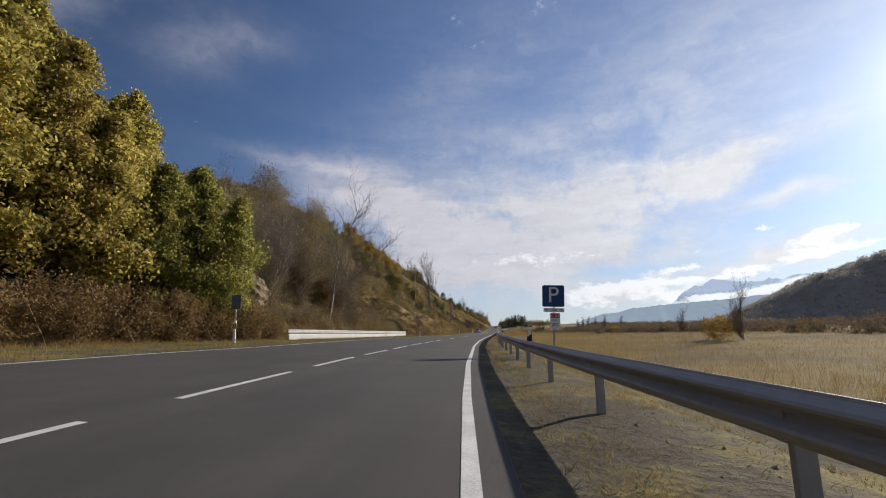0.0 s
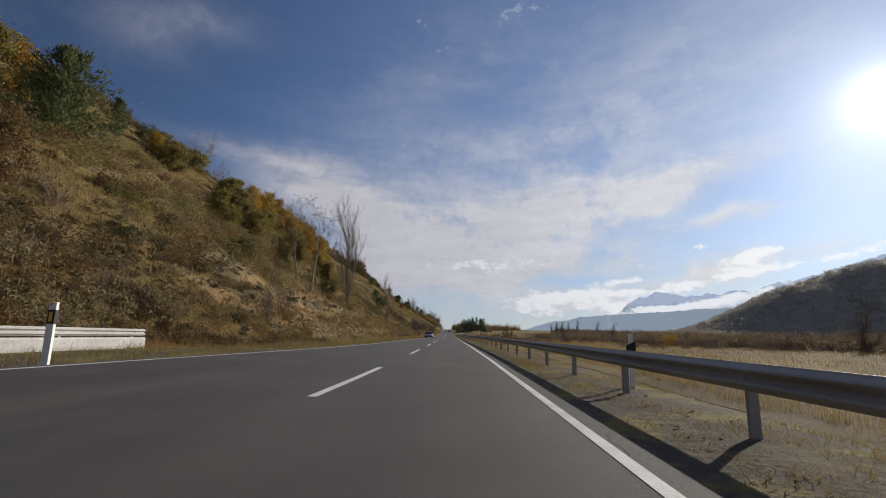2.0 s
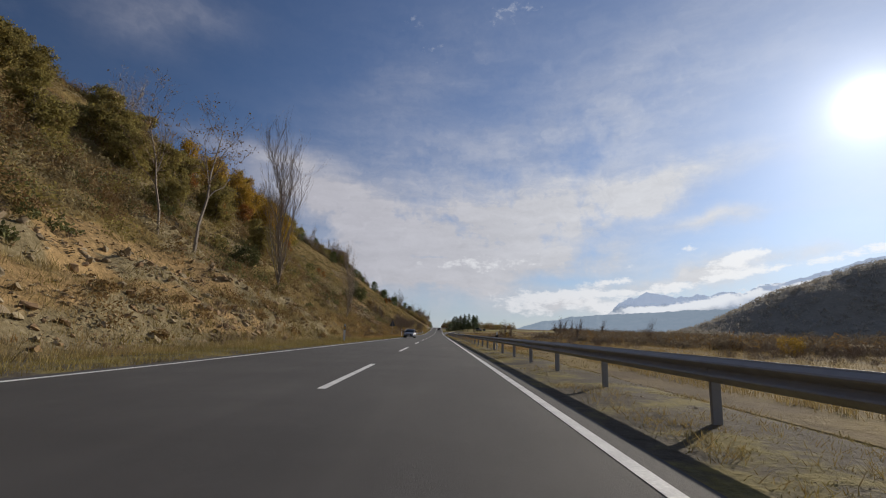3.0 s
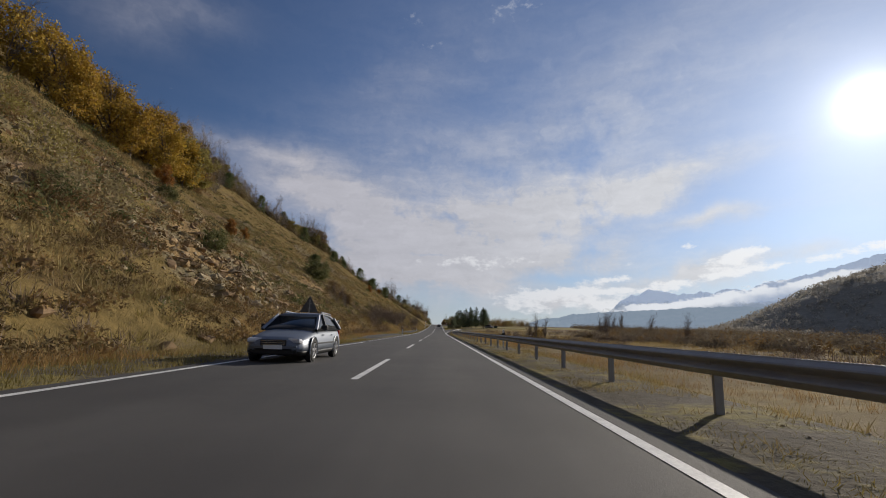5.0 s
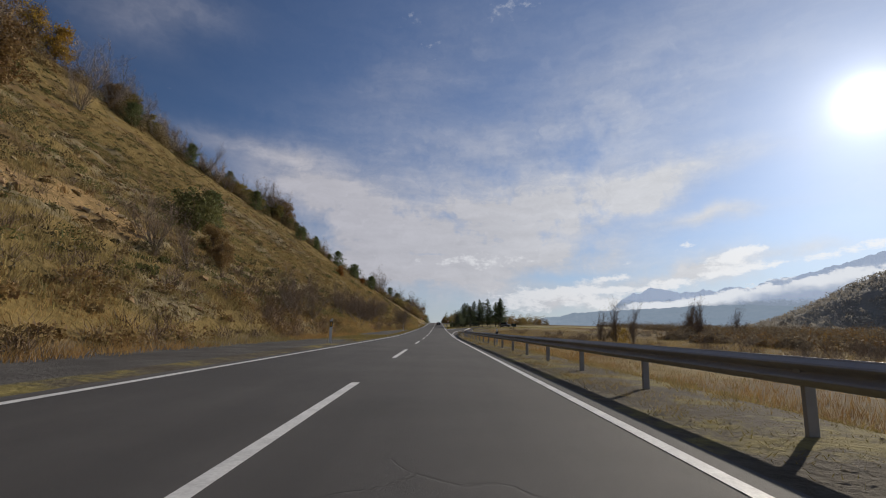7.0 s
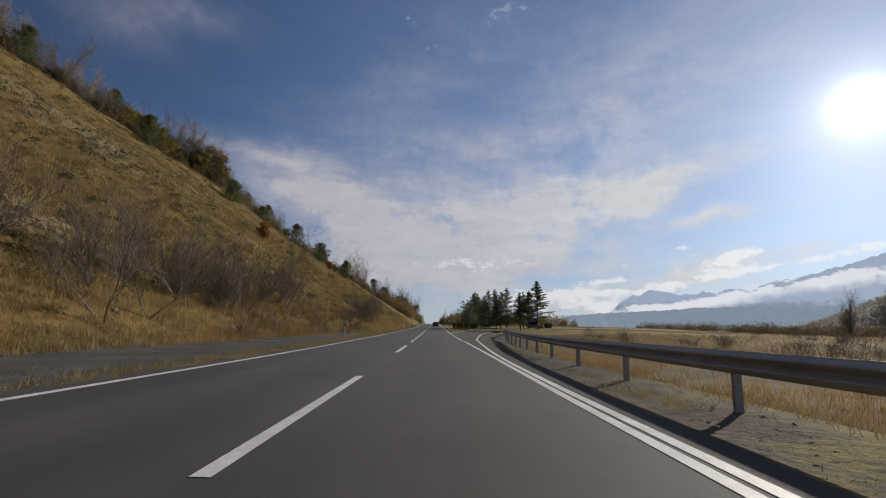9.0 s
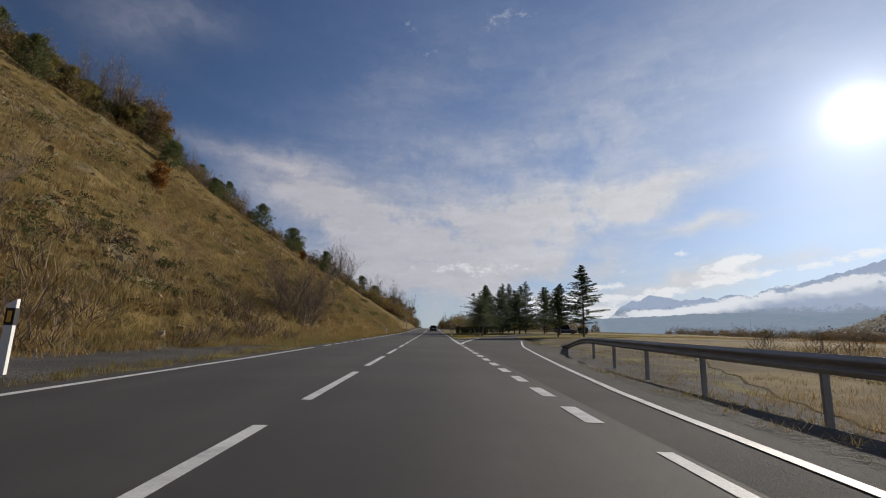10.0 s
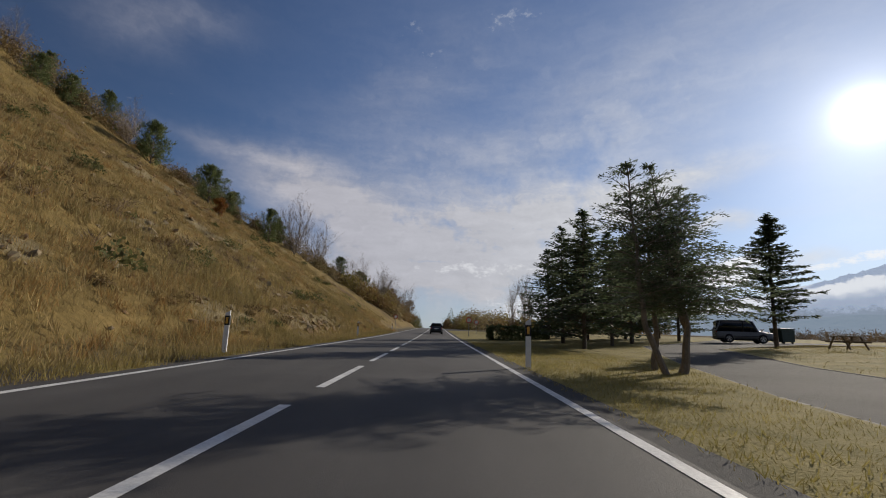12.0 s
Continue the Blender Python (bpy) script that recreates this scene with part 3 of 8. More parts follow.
def strip(y0, y1, left, right, lift, step=2.0):
    """A ribbon that follows the road between two offset functions of y."""
    n = max(2, int(math.ceil((y1 - y0) / step)) + 1)
    ys = np.linspace(y0, y1, n)
    a, b = left(ys), right(ys)
    va = np.stack([a, ys, surface(a, ys) + pave_rise(a) + lift], -1)
    vb = np.stack([b, ys, surface(b, ys) + pave_rise(b) + lift], -1)
    return np.stack([va[:-1], vb[:-1], vb[1:], va[1:]], 1)


# ---- ground ----
def make_ground():
    xs = np.unique(np.round(np.concatenate([np.linspace(-2400, -300, 22), np.linspace(-300, -130, 22), np.linspace(-130, -60, 52), np.linspace(-60, -24, 52), np.linspace(-24, 16, 84), np.linspace(16, 60, 34), np.linspace(60, 240, 30), np.linspace(240, 720, 50), np.linspace(720, 3200, 22)]), 3))
    ys = np.unique(np.round(np.concatenate([np.linspace(-700, -60, 14), np.linspace(-60, 0, 30), np.linspace(0, 430, 480), np.linspace(430, 520, 60), np.linspace(520, 800, 60), np.linspace(800, 3400, 30)]), 3))
    X, Y = np.meshgrid(xs, ys)
    Z = ground_z(X, Y)
    far = smoothstep(np.maximum(np.abs(X) - 700, Y - 900), 0, 800)
    Z = Z * (1 - far) + far * np.where(X < 0, 0.6 * Z, -20)
    # keep the land under the paved surfaces
    left, right = bend(Y) - table(Y, LEFT), bend(Y) + RIGHT_EDGE
    paved = (X > left - 1.2) & (X < right + 1.3)
    lane = (Y > 278) & (Y < 368) & (X > right - 1) & (X < np.interp(Y, [p[0] for p in EXIT_LINE], [p[1] for p in EXIT_LINE]) + 1.4)
    Z = np.where(paved, surface(X, Y) - 0.05, Z)
    Z = np.where(lane, surface(X, Y) - 0.05, Z)
    Z = np.where((Y > np.where(X > 11.5, 373.5 + 0.12 * (X - 12), 364)) & (X > 2) & (X < 95) & (Y < 485) & ((X < 47.5) | (Y > 412.5)), np.minimum(Z, surface(X, Y) - 0.12), Z)
    nx = len(xs)
    idx = np.arange(len(ys) * nx).reshape(len(ys), nx)
    faces = np.stack([idx[:-1, :-1], idx[:-1, 1:], idx[1:, 1:], idx[1:, :-1]], -1).reshape(-1, 4)
    me = bpy.data.meshes.new("ground")
    V = np.stack([X, Y, Z], -1).reshape(-1, 3).astype(np.float32)
    me.vertices.add(len(V))
    me.vertices.foreach_set("co", V.ravel())
    me.loops.add(faces.size)
    me.loops.foreach_set("vertex_index", faces.ravel().astype(np.int32))
    me.polygons.add(len(faces))
    me.polygons.foreach_set("loop_start", np.arange(0, faces.size, 4, dtype=np.int32))
    me.polygons.foreach_set("use_smooth", [True] * len(faces))
    me.update()
    # kinds of cover: bare rock, and the distance up the slope
    rock = me.attributes.new("rock", "FLOAT", "POINT")
    rock.data.foreach_set("value", np.where(X < -5, outcrop(X, Y), 0).ravel().astype(np.float32))
    bays = (smoothstep(Y, 203, 212) * (1 - smoothstep(Y, 256, 264)) + smoothstep(Y, 286, 294) * (1 - smoothstep(Y, 330, 340))) * (X < bend(Y) - table(Y, LEFT) - 1.3)
    bays = np.maximum(bays, (X > 2) * (X < 9) * smoothstep(Y, 285, 305) * 0.8)
    gravel = me.attributes.new("gravel", "FLOAT", "POINT")
    gravel.data.foreach_set("value", bays.ravel().astype(np.float32))
    ochre = me.attributes.new("ochre", "FLOAT", "POINT")
    ochre.data.foreach_set("value", np.where(X < -5, cut_bank(X, Y), 0).ravel().astype(np.float32))
    cover = me.attributes.new("cover", "FLOAT", "POINT")
    up = -X + bend(Y) - table(Y, TOE)
    # Far to the right the cover passes into the haze-paled spur floor.
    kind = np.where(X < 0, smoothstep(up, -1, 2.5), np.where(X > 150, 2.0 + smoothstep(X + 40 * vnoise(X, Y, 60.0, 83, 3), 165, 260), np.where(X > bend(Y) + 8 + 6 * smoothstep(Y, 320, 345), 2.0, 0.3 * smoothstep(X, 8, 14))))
    cover.data.foreach_set("value", kind.ravel().astype(np.float32))
    return me


def ground_material():
    m = bpy.data.materials.new("ground")
    m.use_nodes = True
    w = Net(m.node_tree)
    m.node_tree.nodes.clear()
    pos = w.node("ShaderNodeNewGeometry").outputs["Position"]
    rock = w.node("ShaderNodeAttribute", attribute_name="rock").outputs["Fac"]
    kind = w.node("ShaderNodeAttribute", attribute_name="cover").outputs["Fac"]
    scraped = w.node("ShaderNodeAttribute", attribute_name="ochre").outputs["Fac"]
    n_big, n_mid, n_fine = w.noise(pos, 0.07, 5.0), w.noise(pos, 0.5, 6.0, 0.62), w.noise(pos, 6.0, 6.0, 0.65)
    mixed = w.math("ADD", w.math("MULTIPLY", n_mid, 0.55), w.math("MULTIPLY", n_fine, 0.45))
    verge = w.ramp(mixed, [(0.3, (0.05, 0.042, 0.032)), (0.45, (0.092, 0.078, 0.058)), (0.58, (0.13, 0.115, 0.09)), (0.72, (0.24, 0.22, 0.19))])
    gravel = w.ramp(w.math("ADD", w.math("MULTIPLY", w.noise(pos, 22.0, 3.0, 0.7), 0.6), w.math("MULTIPLY", n_mid, 0.4)), [(0.32, (0.045, 0.042, 0.039)), (0.5, (0.088, 0.083, 0.078)), (0.68, (0.19, 0.18, 0.168))])
    mat_grass = w.ramp(mixed, [(0.3, (0.09, 0.078, 0.026)), (0.5, (0.17, 0.142, 0.05)), (0.7, (0.26, 0.21, 0.085))])
    verge = w.mix(w.smooth(w.math("ADD", n_mid, w.math("MULTIPLY", n_fine, 0.3)), 0.62, 0.78), verge, mat_grass)
    verge = w.mix(w.smooth(w.node("ShaderNodeAttribute", attribute_name="gravel").outputs["Fac"], 0.2, 0.8), verge, gravel)
    slope = w.ramp(mixed, [(0.3, (0.075, 0.056, 0.022)), (0.48, (0.155, 0.112, 0.042)), (0.62, (0.235, 0.165, 0.062)), (0.78, (0.32, 0.225, 0.1))])
    brown = w.ramp(mixed, [(0.3, (0.065, 0.046, 0.025)), (0.7, (0.175, 0.115, 0.054))])
    slope = w.mix(w.smooth(n_big, 0.5, 0.64), slope, brown)
    stone = w.ramp(w.math("ADD", w.math("MULTIPLY", w.noise(pos, 1.6, 8.0, 0.7), 0.6), w.math("MULTIPLY", n_fine, 0.4)), [(0.3, (0.065, 0.052, 0.028)), (0.5, (0.18, 0.145, 0.08)), (0.7, (0.31, 0.26, 0.165))])
    ochre = w.ramp(w.math("ADD", w.math("MULTIPLY", mixed, 0.5), w.math("MULTIPLY", w.noise(pos, 3.2, 7.0, 0.72), 0.5)), [(0.34, (0.09, 0.066, 0.032)), (0.48, (0.22, 0.147, 0.066)), (0.64, (0.42, 0.285, 0.138))])
    slope = w.mix(w.smooth(w.math("ADD", rock, w.math("MULTIPLY", w.math("SUBTRACT", n_mid, 0.5), 0.9)), 0.3, 0.6), slope, stone)
    slope = w.mix(w.smooth(w.math("ADD", scraped, w.math("MULTIPLY", w.math("SUBTRACT", n_mid, 0.5), 0.8)), 0.3, 0.6), slope, ochre)
    meadow = w.ramp(mixed, [(0.3, (0.13, 0.095, 0.035)), (0.7, (0.27, 0.195, 0.075))])
    tawny = w.ramp(mixed, [(0.3, (0.07, 0.05, 0.028)), (0.7, (0.16, 0.115, 0.06))])
    meadow = w.mix(w.smooth(n_big, 0.4, 0.6), meadow, tawny)
    # Spur floor: haze put into the colour as a pale ramp, like its woods.
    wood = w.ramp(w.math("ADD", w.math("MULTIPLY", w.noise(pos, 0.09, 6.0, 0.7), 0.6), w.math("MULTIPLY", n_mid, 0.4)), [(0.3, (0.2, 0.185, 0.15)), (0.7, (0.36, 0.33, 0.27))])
    colour = w.mix(w.smooth(kind, 0.05, 0.95), verge, slope)
    colour = w.mix(w.smooth(kind, 1.1, 1.9), colour, meadow)
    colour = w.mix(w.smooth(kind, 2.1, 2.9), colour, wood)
    b = w.node("ShaderNodeBsdfPrincipled", {"Base Color": colour, "Roughness": 0.95, "Specular IOR Level": 0.1})
    h = w.math("ADD", w.math("MULTIPLY", n_mid, w.math("MULTIPLY", w.smooth(kind, 0.3, 1.0), 1.2)), w.math("MULTIPLY", n_fine, 0.3))
    w.tree.links.new(w.node("ShaderNodeBump", {"Strength": 0.7, "Distance": 0.3, "Height": h}).outputs[0], b.inputs["Normal"])
    w.tree.links.new(b.outputs[0], w.node("ShaderNodeOutputMaterial").inputs[0])
    return m


ground_mesh = make_ground()
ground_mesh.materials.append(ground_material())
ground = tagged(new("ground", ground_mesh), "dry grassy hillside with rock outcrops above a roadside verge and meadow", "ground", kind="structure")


def make_road():
    def left(y):
        return bend(y) - table(y, LEFT) - 0.45

    def right(y):
        return bend(y) + RIGHT_EDGE + 0.35
    ys = np.concatenate([np.linspace(-150, 110, 180), np.linspace(112, 520, 180), np.linspace(530, 1500, 60)])
    cols = 9
    L, R = left(ys), right(ys)
    grid = np.stack([L + (R - L) * k / (cols - 1) for k in range(cols)], 1)
    Y = np.repeat(ys[:, None], cols, 1)
    Z = surface(grid, Y)
    top = np.stack([grid, Y, Z], -1).reshape(-1, 3)
    idx = np.arange(len(top)).reshape(len(ys), cols)
    f = np.stack([idx[:-1, :-1], idx[:-1, 1:], idx[1:, 1:], idx[1:, :-1]], -1).reshape(-1, 4).tolist()
    # the broken edge of the asphalt, a hand deep
    for k, sgn in ((0, 1), (cols - 1, -1)):
        base = len(top)
        skirt = top[idx[:, k]] - np.array([sgn * 0.06, 0, 0.12])
        top = np.concatenate([top, skirt])
        for i in range(len(ys) - 1):
            q = [idx[i, k], idx[i + 1, k], base + i + 1, base + i]
            f.append(q if sgn > 0 else q[::-1])
    return mesh_from("road", top, f, M["asphalt"], smooth=False)


road = tagged(new("road", make_road()), "worn dark grey two-lane asphalt road", "road", kind="structure")


def make_exit():
    ys = np.linspace(278, 364, 60)
    xo = table(ys, EXIT_LINE) + 0.5
    xi = np.full_like(ys, RIGHT_EDGE + 0.3)
    va = np.stack([xi, ys, surface(xi, ys) - 0.008], -1)
    vb = np.stack([xo, ys, surface(xo, ys) + pave_rise(xo) - 0.004], -1)
    rows = [va * (1 - k / 5) + vb * k / 5 for k in range(6)]
    quads = [np.stack([rows[k][:-1], rows[k + 1][:-1], rows[k + 1][1:], rows[k][1:]], 1) for k in range(5)]
    # the parking way, which swings off between two lawns
    shoulder = [RIGHT_EDGE + 0.3, 2.7]
    ye = np.linspace(364, 500, 40)
    sa, sb = [np.stack([np.full_like(ye, q), ye, surface(np.full_like(ye, q), ye) - 0.004], -1) for q in shoulder]
    quads.append(np.stack([sa[:-1], sb[:-1], sb[1:], sa[1:]], 1))
    a, k = np.linspace(0, 6, 43), np.arange(7)
    inner, outer = np.array([(2.6, 364), (4.3, 369), (6.2, 377.5), (8.9, 386), (14.5, 402), (30, 418), (90, 424)]), np.array([(9.9, 364), (10.5, 371), (10.9, 377), (12.5, 384.5), (17.5, 398), (40, 411.5), (90, 415.5)])
    edges = []
    for line in (inner, outer):
        px, py = np.interp(a, k, line[:, 0]), np.interp(a, k, line[:, 1])
        edges.append(np.stack([px, py, surface(px, py) + pave_rise(px) - 0.004 + 0.016 * smoothstep(py, 364, 370)], -1))
    pa, pb = edges
    quads.append(np.stack([pa[:-1], pb[:-1], pb[1:], pa[1:]], 1))
    return quads_mesh("pavement", np.concatenate(quads), M["new_asphalt"])


pavement = tagged(new("pavement", make_exit()), "grey asphalt slip lane into a roadside rest area", "pavement", kind="structure")


def make_markings():
    lines = []

    def along(off, half, y0, y1, lift=0.006):
        lines.append(strip(y0, y1, lambda y: off(y) - half, lambda y: off(y) + half, lift))

    def right(y):
        return bend(y) + RIGHT_EDGE + 0.2 * smoothstep(y, 285, 310)

    def centre(y):
        return bend(y) - table(y, [(0, 2.25), (18, 2.35), (32, 2.25), (45, 2.05), (60, 1.85), (76, 1.68), (110, 1.66)])

    def left(y):
        return bend(y) - table(y, LEFT)
    along(right, 0.075, -120, 320)
    for k in range(12):
        along(lambda y: 1.98 + 0 * y, 0.11, 321.3 + 2.15 * k, 322.45 + 2.15 * k)
    along(right, 0.075, 364, 1400)
    along(lambda y: table(y, EXIT_LINE), 0.075, 281, 366)
    along(lambda y: 9.35 + 0 * y, 0.06, 368.3, 375, 0.02)
    # the tapered gore: two wide lines and three bars between them
    along(lambda y: 1.98 + 0 * y, 0.12, 348, 364, 0.007)

    def gore(y):
        return table(y, [(348, 2.05), (352.5, 2.45), (355.5, 2.95), (360, 3.6), (365, 4.35), (371.5, 5.5)])
    along(gore, 0.11, 348.2, 371.5, 0.02)
    for y in (356.0, 358.2, 360.3):
        lines.append(strip(y, y + 0.35, lambda q: 2.12 + 0 * q, lambda q: gore(q) - 0.25, 0.008, 0.2))
    along(left, 0.085, -120, 196)
    for k in range(6):
        along(left, 0.085, 198 + 3.0 * k, 199.6 + 3.0 * k)
    along(left, 0.085, 217, 338)
    for k in range(10):
        along(left, 0.085, 340.2 + 2.5 * k, 341.7 + 2.5 * k)
    along(left, 0.085, 366, 1400)
    # the middle of the road: close dashes at the bend and the rest area, long gaps between
    dashes = [(y - 4.5, y) for y in np.arange(-64.1, 49, 6.27)]
    dashes += [(y, y + 6.5) for y in np.arange(56.7, 208, 16.2)]
    dashes += [(217.6, 222.4), (224.0, 230.9)]
    dashes += [(y, y + 6.8) for y in np.arange(238.6, 312, 16.4)]
    dashes += [(y, y + 4.3) for y in np.arange(316.4, 700, 6.05)]
    for y0, y1 in dashes:
        along(centre, 0.075, y0, y1)
    return quads_mesh("road_markings", np.concatenate(lines), M["paint"])


tagged(new("road_markings", make_markings()), "worn white painted lane lines on asphalt", "road marking", kind="structure")


# ---- distance ----
def backdrop_material(name, stops, scale, glow, snow=None):
    m = bpy.data.materials.new(name)
    m.use_nodes = True
    w = Net(m.node_tree)
    m.node_tree.nodes.clear()
    pos = w.node("ShaderNodeNewGeometry").outputs["Position"]
    colour = w.ramp(w.noise(pos, scale, 7.0, 0.65), stops)
    if snow:
        height = w.math("ADD", w.node("ShaderNodeSeparateXYZ", {0: pos}).outputs[2], w.math("MULTIPLY", w.noise(pos, scale * 3, 6.0, 0.7), 160.0))
        colour = w.mix(w.smooth(height, snow, snow + 60), colour, (0.75, 0.78, 0.84))
    # Emission paints aerial haze onto the backdrop; nothing here is a light source.
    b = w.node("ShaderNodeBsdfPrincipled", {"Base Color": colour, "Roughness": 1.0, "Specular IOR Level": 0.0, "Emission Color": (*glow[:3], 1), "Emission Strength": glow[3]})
    w.tree.links.new(b.outputs[0], w.node("ShaderNodeOutputMaterial").inputs[0])
    return m


def make_range(name, far, line, base, mat, depth, seed, rough):
    """A mountain range as a sheet with a crest: line holds bearings and elevations in degrees."""
    az = np.linspace(line[0][0], line[-1][0], 1400)
    el = np.interp(az, [p[0] for p in line], [p[1] for p in line])
    top = far * np.tan(np.radians(el))
    crest = rough * vnoise(az * 40, az * 0, 95.0, seed, 6)
    jag = 0.38 * rough * vnoise(az * 40, az * 0 + 5, 16.0, seed + 2, 4) + 0.06 * rough * vnoise(az * 40, az * 0 + 11, 5.0, seed + 4, 3)
    rows = []
    for k in range(9):
        u = k / 8
        r = far - depth * (1 - u)
        z = base + (top - base) * u ** 1.15 + rough * 0.9 * np.sin(u * math.pi) * vnoise(az * 40 + k * 7, az * 0 + k * 5, 46.0, seed + 5, 3) + crest * u ** 3 + jag * u ** 6
        a = np.radians(az)
        rows.append(np.stack([r * np.sin(a), 180 + r * np.cos(a), z], -1))
    verts = np.concatenate(rows)
    n = len(az)
    faces = [(k * n + i, k * n + i + 1, (k + 1) * n + i + 1, (k + 1) * n + i) for k in range(8) for i in range(n - 1)]
    return mesh_from(name, verts, faces, mat, smooth=True)


# Mountains: distance haze set as bluish base colour and blue emission.
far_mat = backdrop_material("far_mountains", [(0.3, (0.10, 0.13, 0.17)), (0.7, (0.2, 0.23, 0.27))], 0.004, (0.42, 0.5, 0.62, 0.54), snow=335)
# Low hills: their blue is haze, mixed into colour and emission.
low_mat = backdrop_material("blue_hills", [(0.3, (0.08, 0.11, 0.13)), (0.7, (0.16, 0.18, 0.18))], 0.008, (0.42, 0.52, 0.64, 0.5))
tagged(new("mountain_range", make_range("mountain_range", 4700, [(-70, 0.3), (-20, 0.2), (8, 0.2), (12, 0.6), (16, 1.2), (19.5, 2.0), (21.0, 3.5), (22.3, 4.25), (23.2, 4.4), (24.0, 4.95), (24.7, 4.7), (25.6, 4.8), (27, 4.45), (28.4, 4.5), (29.4, 5.0), (30.2, 4.9), (31.8, 5.25), (33.5, 4.9), (35, 5.7), (37.5, 6.1), (39.5, 6.7), (44.2, 7.7), (50, 9), (58, 8), (75, 7), (110, 4)], -60, far_mat, 560, 3, 44)), "snow-dusted mountain range in the distance, blue haze put into its glow", "mountain", kind="structure")
tagged(new("far_hills", make_range("far_hills", 4000, [(-60, 0.1), (-10, 0.1), (5, 0.1), (10, 0.8), (13, 1.7), (16, 2.3), (19, 2.5), (22, 2.7), (26, 2.9), (31, 3.2), (38, 3.0), (46, 3.4), (70, 3), (110, 2)], -60, low_mat, 700, 11, 18)), "low hills across the valley, blue haze put into their glow", "hill", kind="structure")


def make_low_cloud():
    """A ribbon of mist lying along the foot of the range."""
    m = bpy.data.materials.new("low_cloud")
    m.use_nodes = True
    w = Net(m.node_tree)
    m.node_tree.nodes.clear()
    pos = w.vmath("SUBTRACT", w.node("ShaderNodeNewGeometry").outputs["Position"], (0, 180, 0))
    sep = w.node("ShaderNodeSeparateXYZ", {0: pos})
    az = w.math("MULTIPLY", w.math("ARCTAN2", sep.outputs[0], sep.outputs[1]), 57.2958)
    el = w.math("MULTIPLY", w.math("ARCTAN2", sep.outputs[2], 4120.0), 57.2958)
    lumps = w.noise(w.node("ShaderNodeMapping", {0: pos, 3: (1, 1, 1.9)}).outputs[0], 0.0062, 9.0, 0.66)
    waves = w.noise(w.node("ShaderNodeMapping", {0: pos, 3: (1, 1, 0.2)}).outputs[0], 0.0016, 4.0, 0.5)
    middle = w.math("ADD", w.math("MULTIPLY", w.math("SUBTRACT", az, 24.0), 0.17), w.math("ADD", 2.85, w.math("MULTIPLY", w.math("SUBTRACT", waves, 0.5), 1.6)))
    off = w.math("SUBTRACT", el, middle)
    reach = w.math("ADD", 0.6, w.math("MULTIPLY", w.math("SUBTRACT", lumps, 0.5), 3.6))
    fac = w.math("MULTIPLY", w.smooth(w.math("SUBTRACT", reach, off), -0.1, 0.28), w.smooth(w.math("ADD", w.math("ADD", off, 0.7), w.math("MULTIPLY", w.math("SUBTRACT", lumps, 0.5), 2.0)), -0.5, 0.7))
    fac = w.math("MULTIPLY", fac, w.smooth(az, 16.0, 24.0))
    # The sheet is self-lit: sunlight on the cloud is put in as emission.
    e = w.node("ShaderNodeEmission", {0: (0.86, 0.89, 0.94, 1), 1: 0.92})
    t = w.node("ShaderNodeBsdfTransparent")
    w.tree.links.new(w.node("ShaderNodeMixShader", {0: w.math("MULTIPLY", fac, 0.95), 1: t.outputs[0], 2: e.outputs[0]}).outputs[0], w.node("ShaderNodeOutputMaterial").inputs[0])
    az = np.radians(np.linspace(6, 70, 80))
    r = 4120
    lo = np.stack([r * np.sin(az), 180 + r * np.cos(az), 60 + 0 * az], -1)
    hi = np.stack([r * np.sin(az), 180 + r * np.cos(az), 760 + 0 * az], -1)
    return quads_mesh("cloud_bank", np.stack([lo[:-1], lo[1:], hi[1:], hi[:-1]], 1), m)


cloud = tagged(new("cloud_bank", make_low_cloud()), "bright white low cloud lying along the mountains", "cloud", kind="structure")
cloud.visible_shadow = False


# ---- rails, posts and signs along the road ----
def beam_profile():
    """The double wave of a crash barrier, in (out, up) metres."""
    pts = []
    for k in range(17):
        u = k / 16
        pts.append((0.04 * math.cos(u * 4 * math.pi) * -1, -0.155 + 0.31 * u))
    return pts


def sweep(path, profile, name, mat, thick=0.012):
    """Sweeps an open profile along ground points; each point gives place and sideways direction."""
    prof = profile + [(a - thick, b) for a, b in reversed(profile)]
    n, verts, faces = len(prof), [], []
    for p, side in path:
        verts += [(p[0] + side[0] * a, p[1] + side[1] * a, p[2] + b) for a, b in prof]
    for i in range(len(path) - 1):
        for k in range(n):
            a, b = i * n + k, i * n + (k + 1) % n
            faces.append((a, b, b + n, a + n))
    faces += [tuple(range(n)), tuple(reversed(range((len(path) - 1) * n, len(path) * n)))]
    return mesh_from(name, verts, faces, mat, smooth=False)


def line_path(ys, fx, lift, face):
    xs = fx(ys)
    out = []
    for i, (x, y) in enumerate(zip(xs, ys)):
        j, k = max(i - 1, 0), min(i + 1, len(ys) - 1)
        t = np.array([xs[k] - xs[j], ys[k] - ys[j]])
        t = t / np.linalg.norm(t)
        out.append(((x, y, float(surface(x, y)) + lift), (face * t[1], -face * t[0])))
    return out


def rail_x(y):
    return np.where(np.asarray(y) < 280, bend(y) + 3.68, table(y, [(280, 3.68), (294, 3.95), (302, 4.25), (309, 4.75), (315, 5.25), (327, 6.4), (334, 7.2), (344, 8.5), (352, 9.7)]))


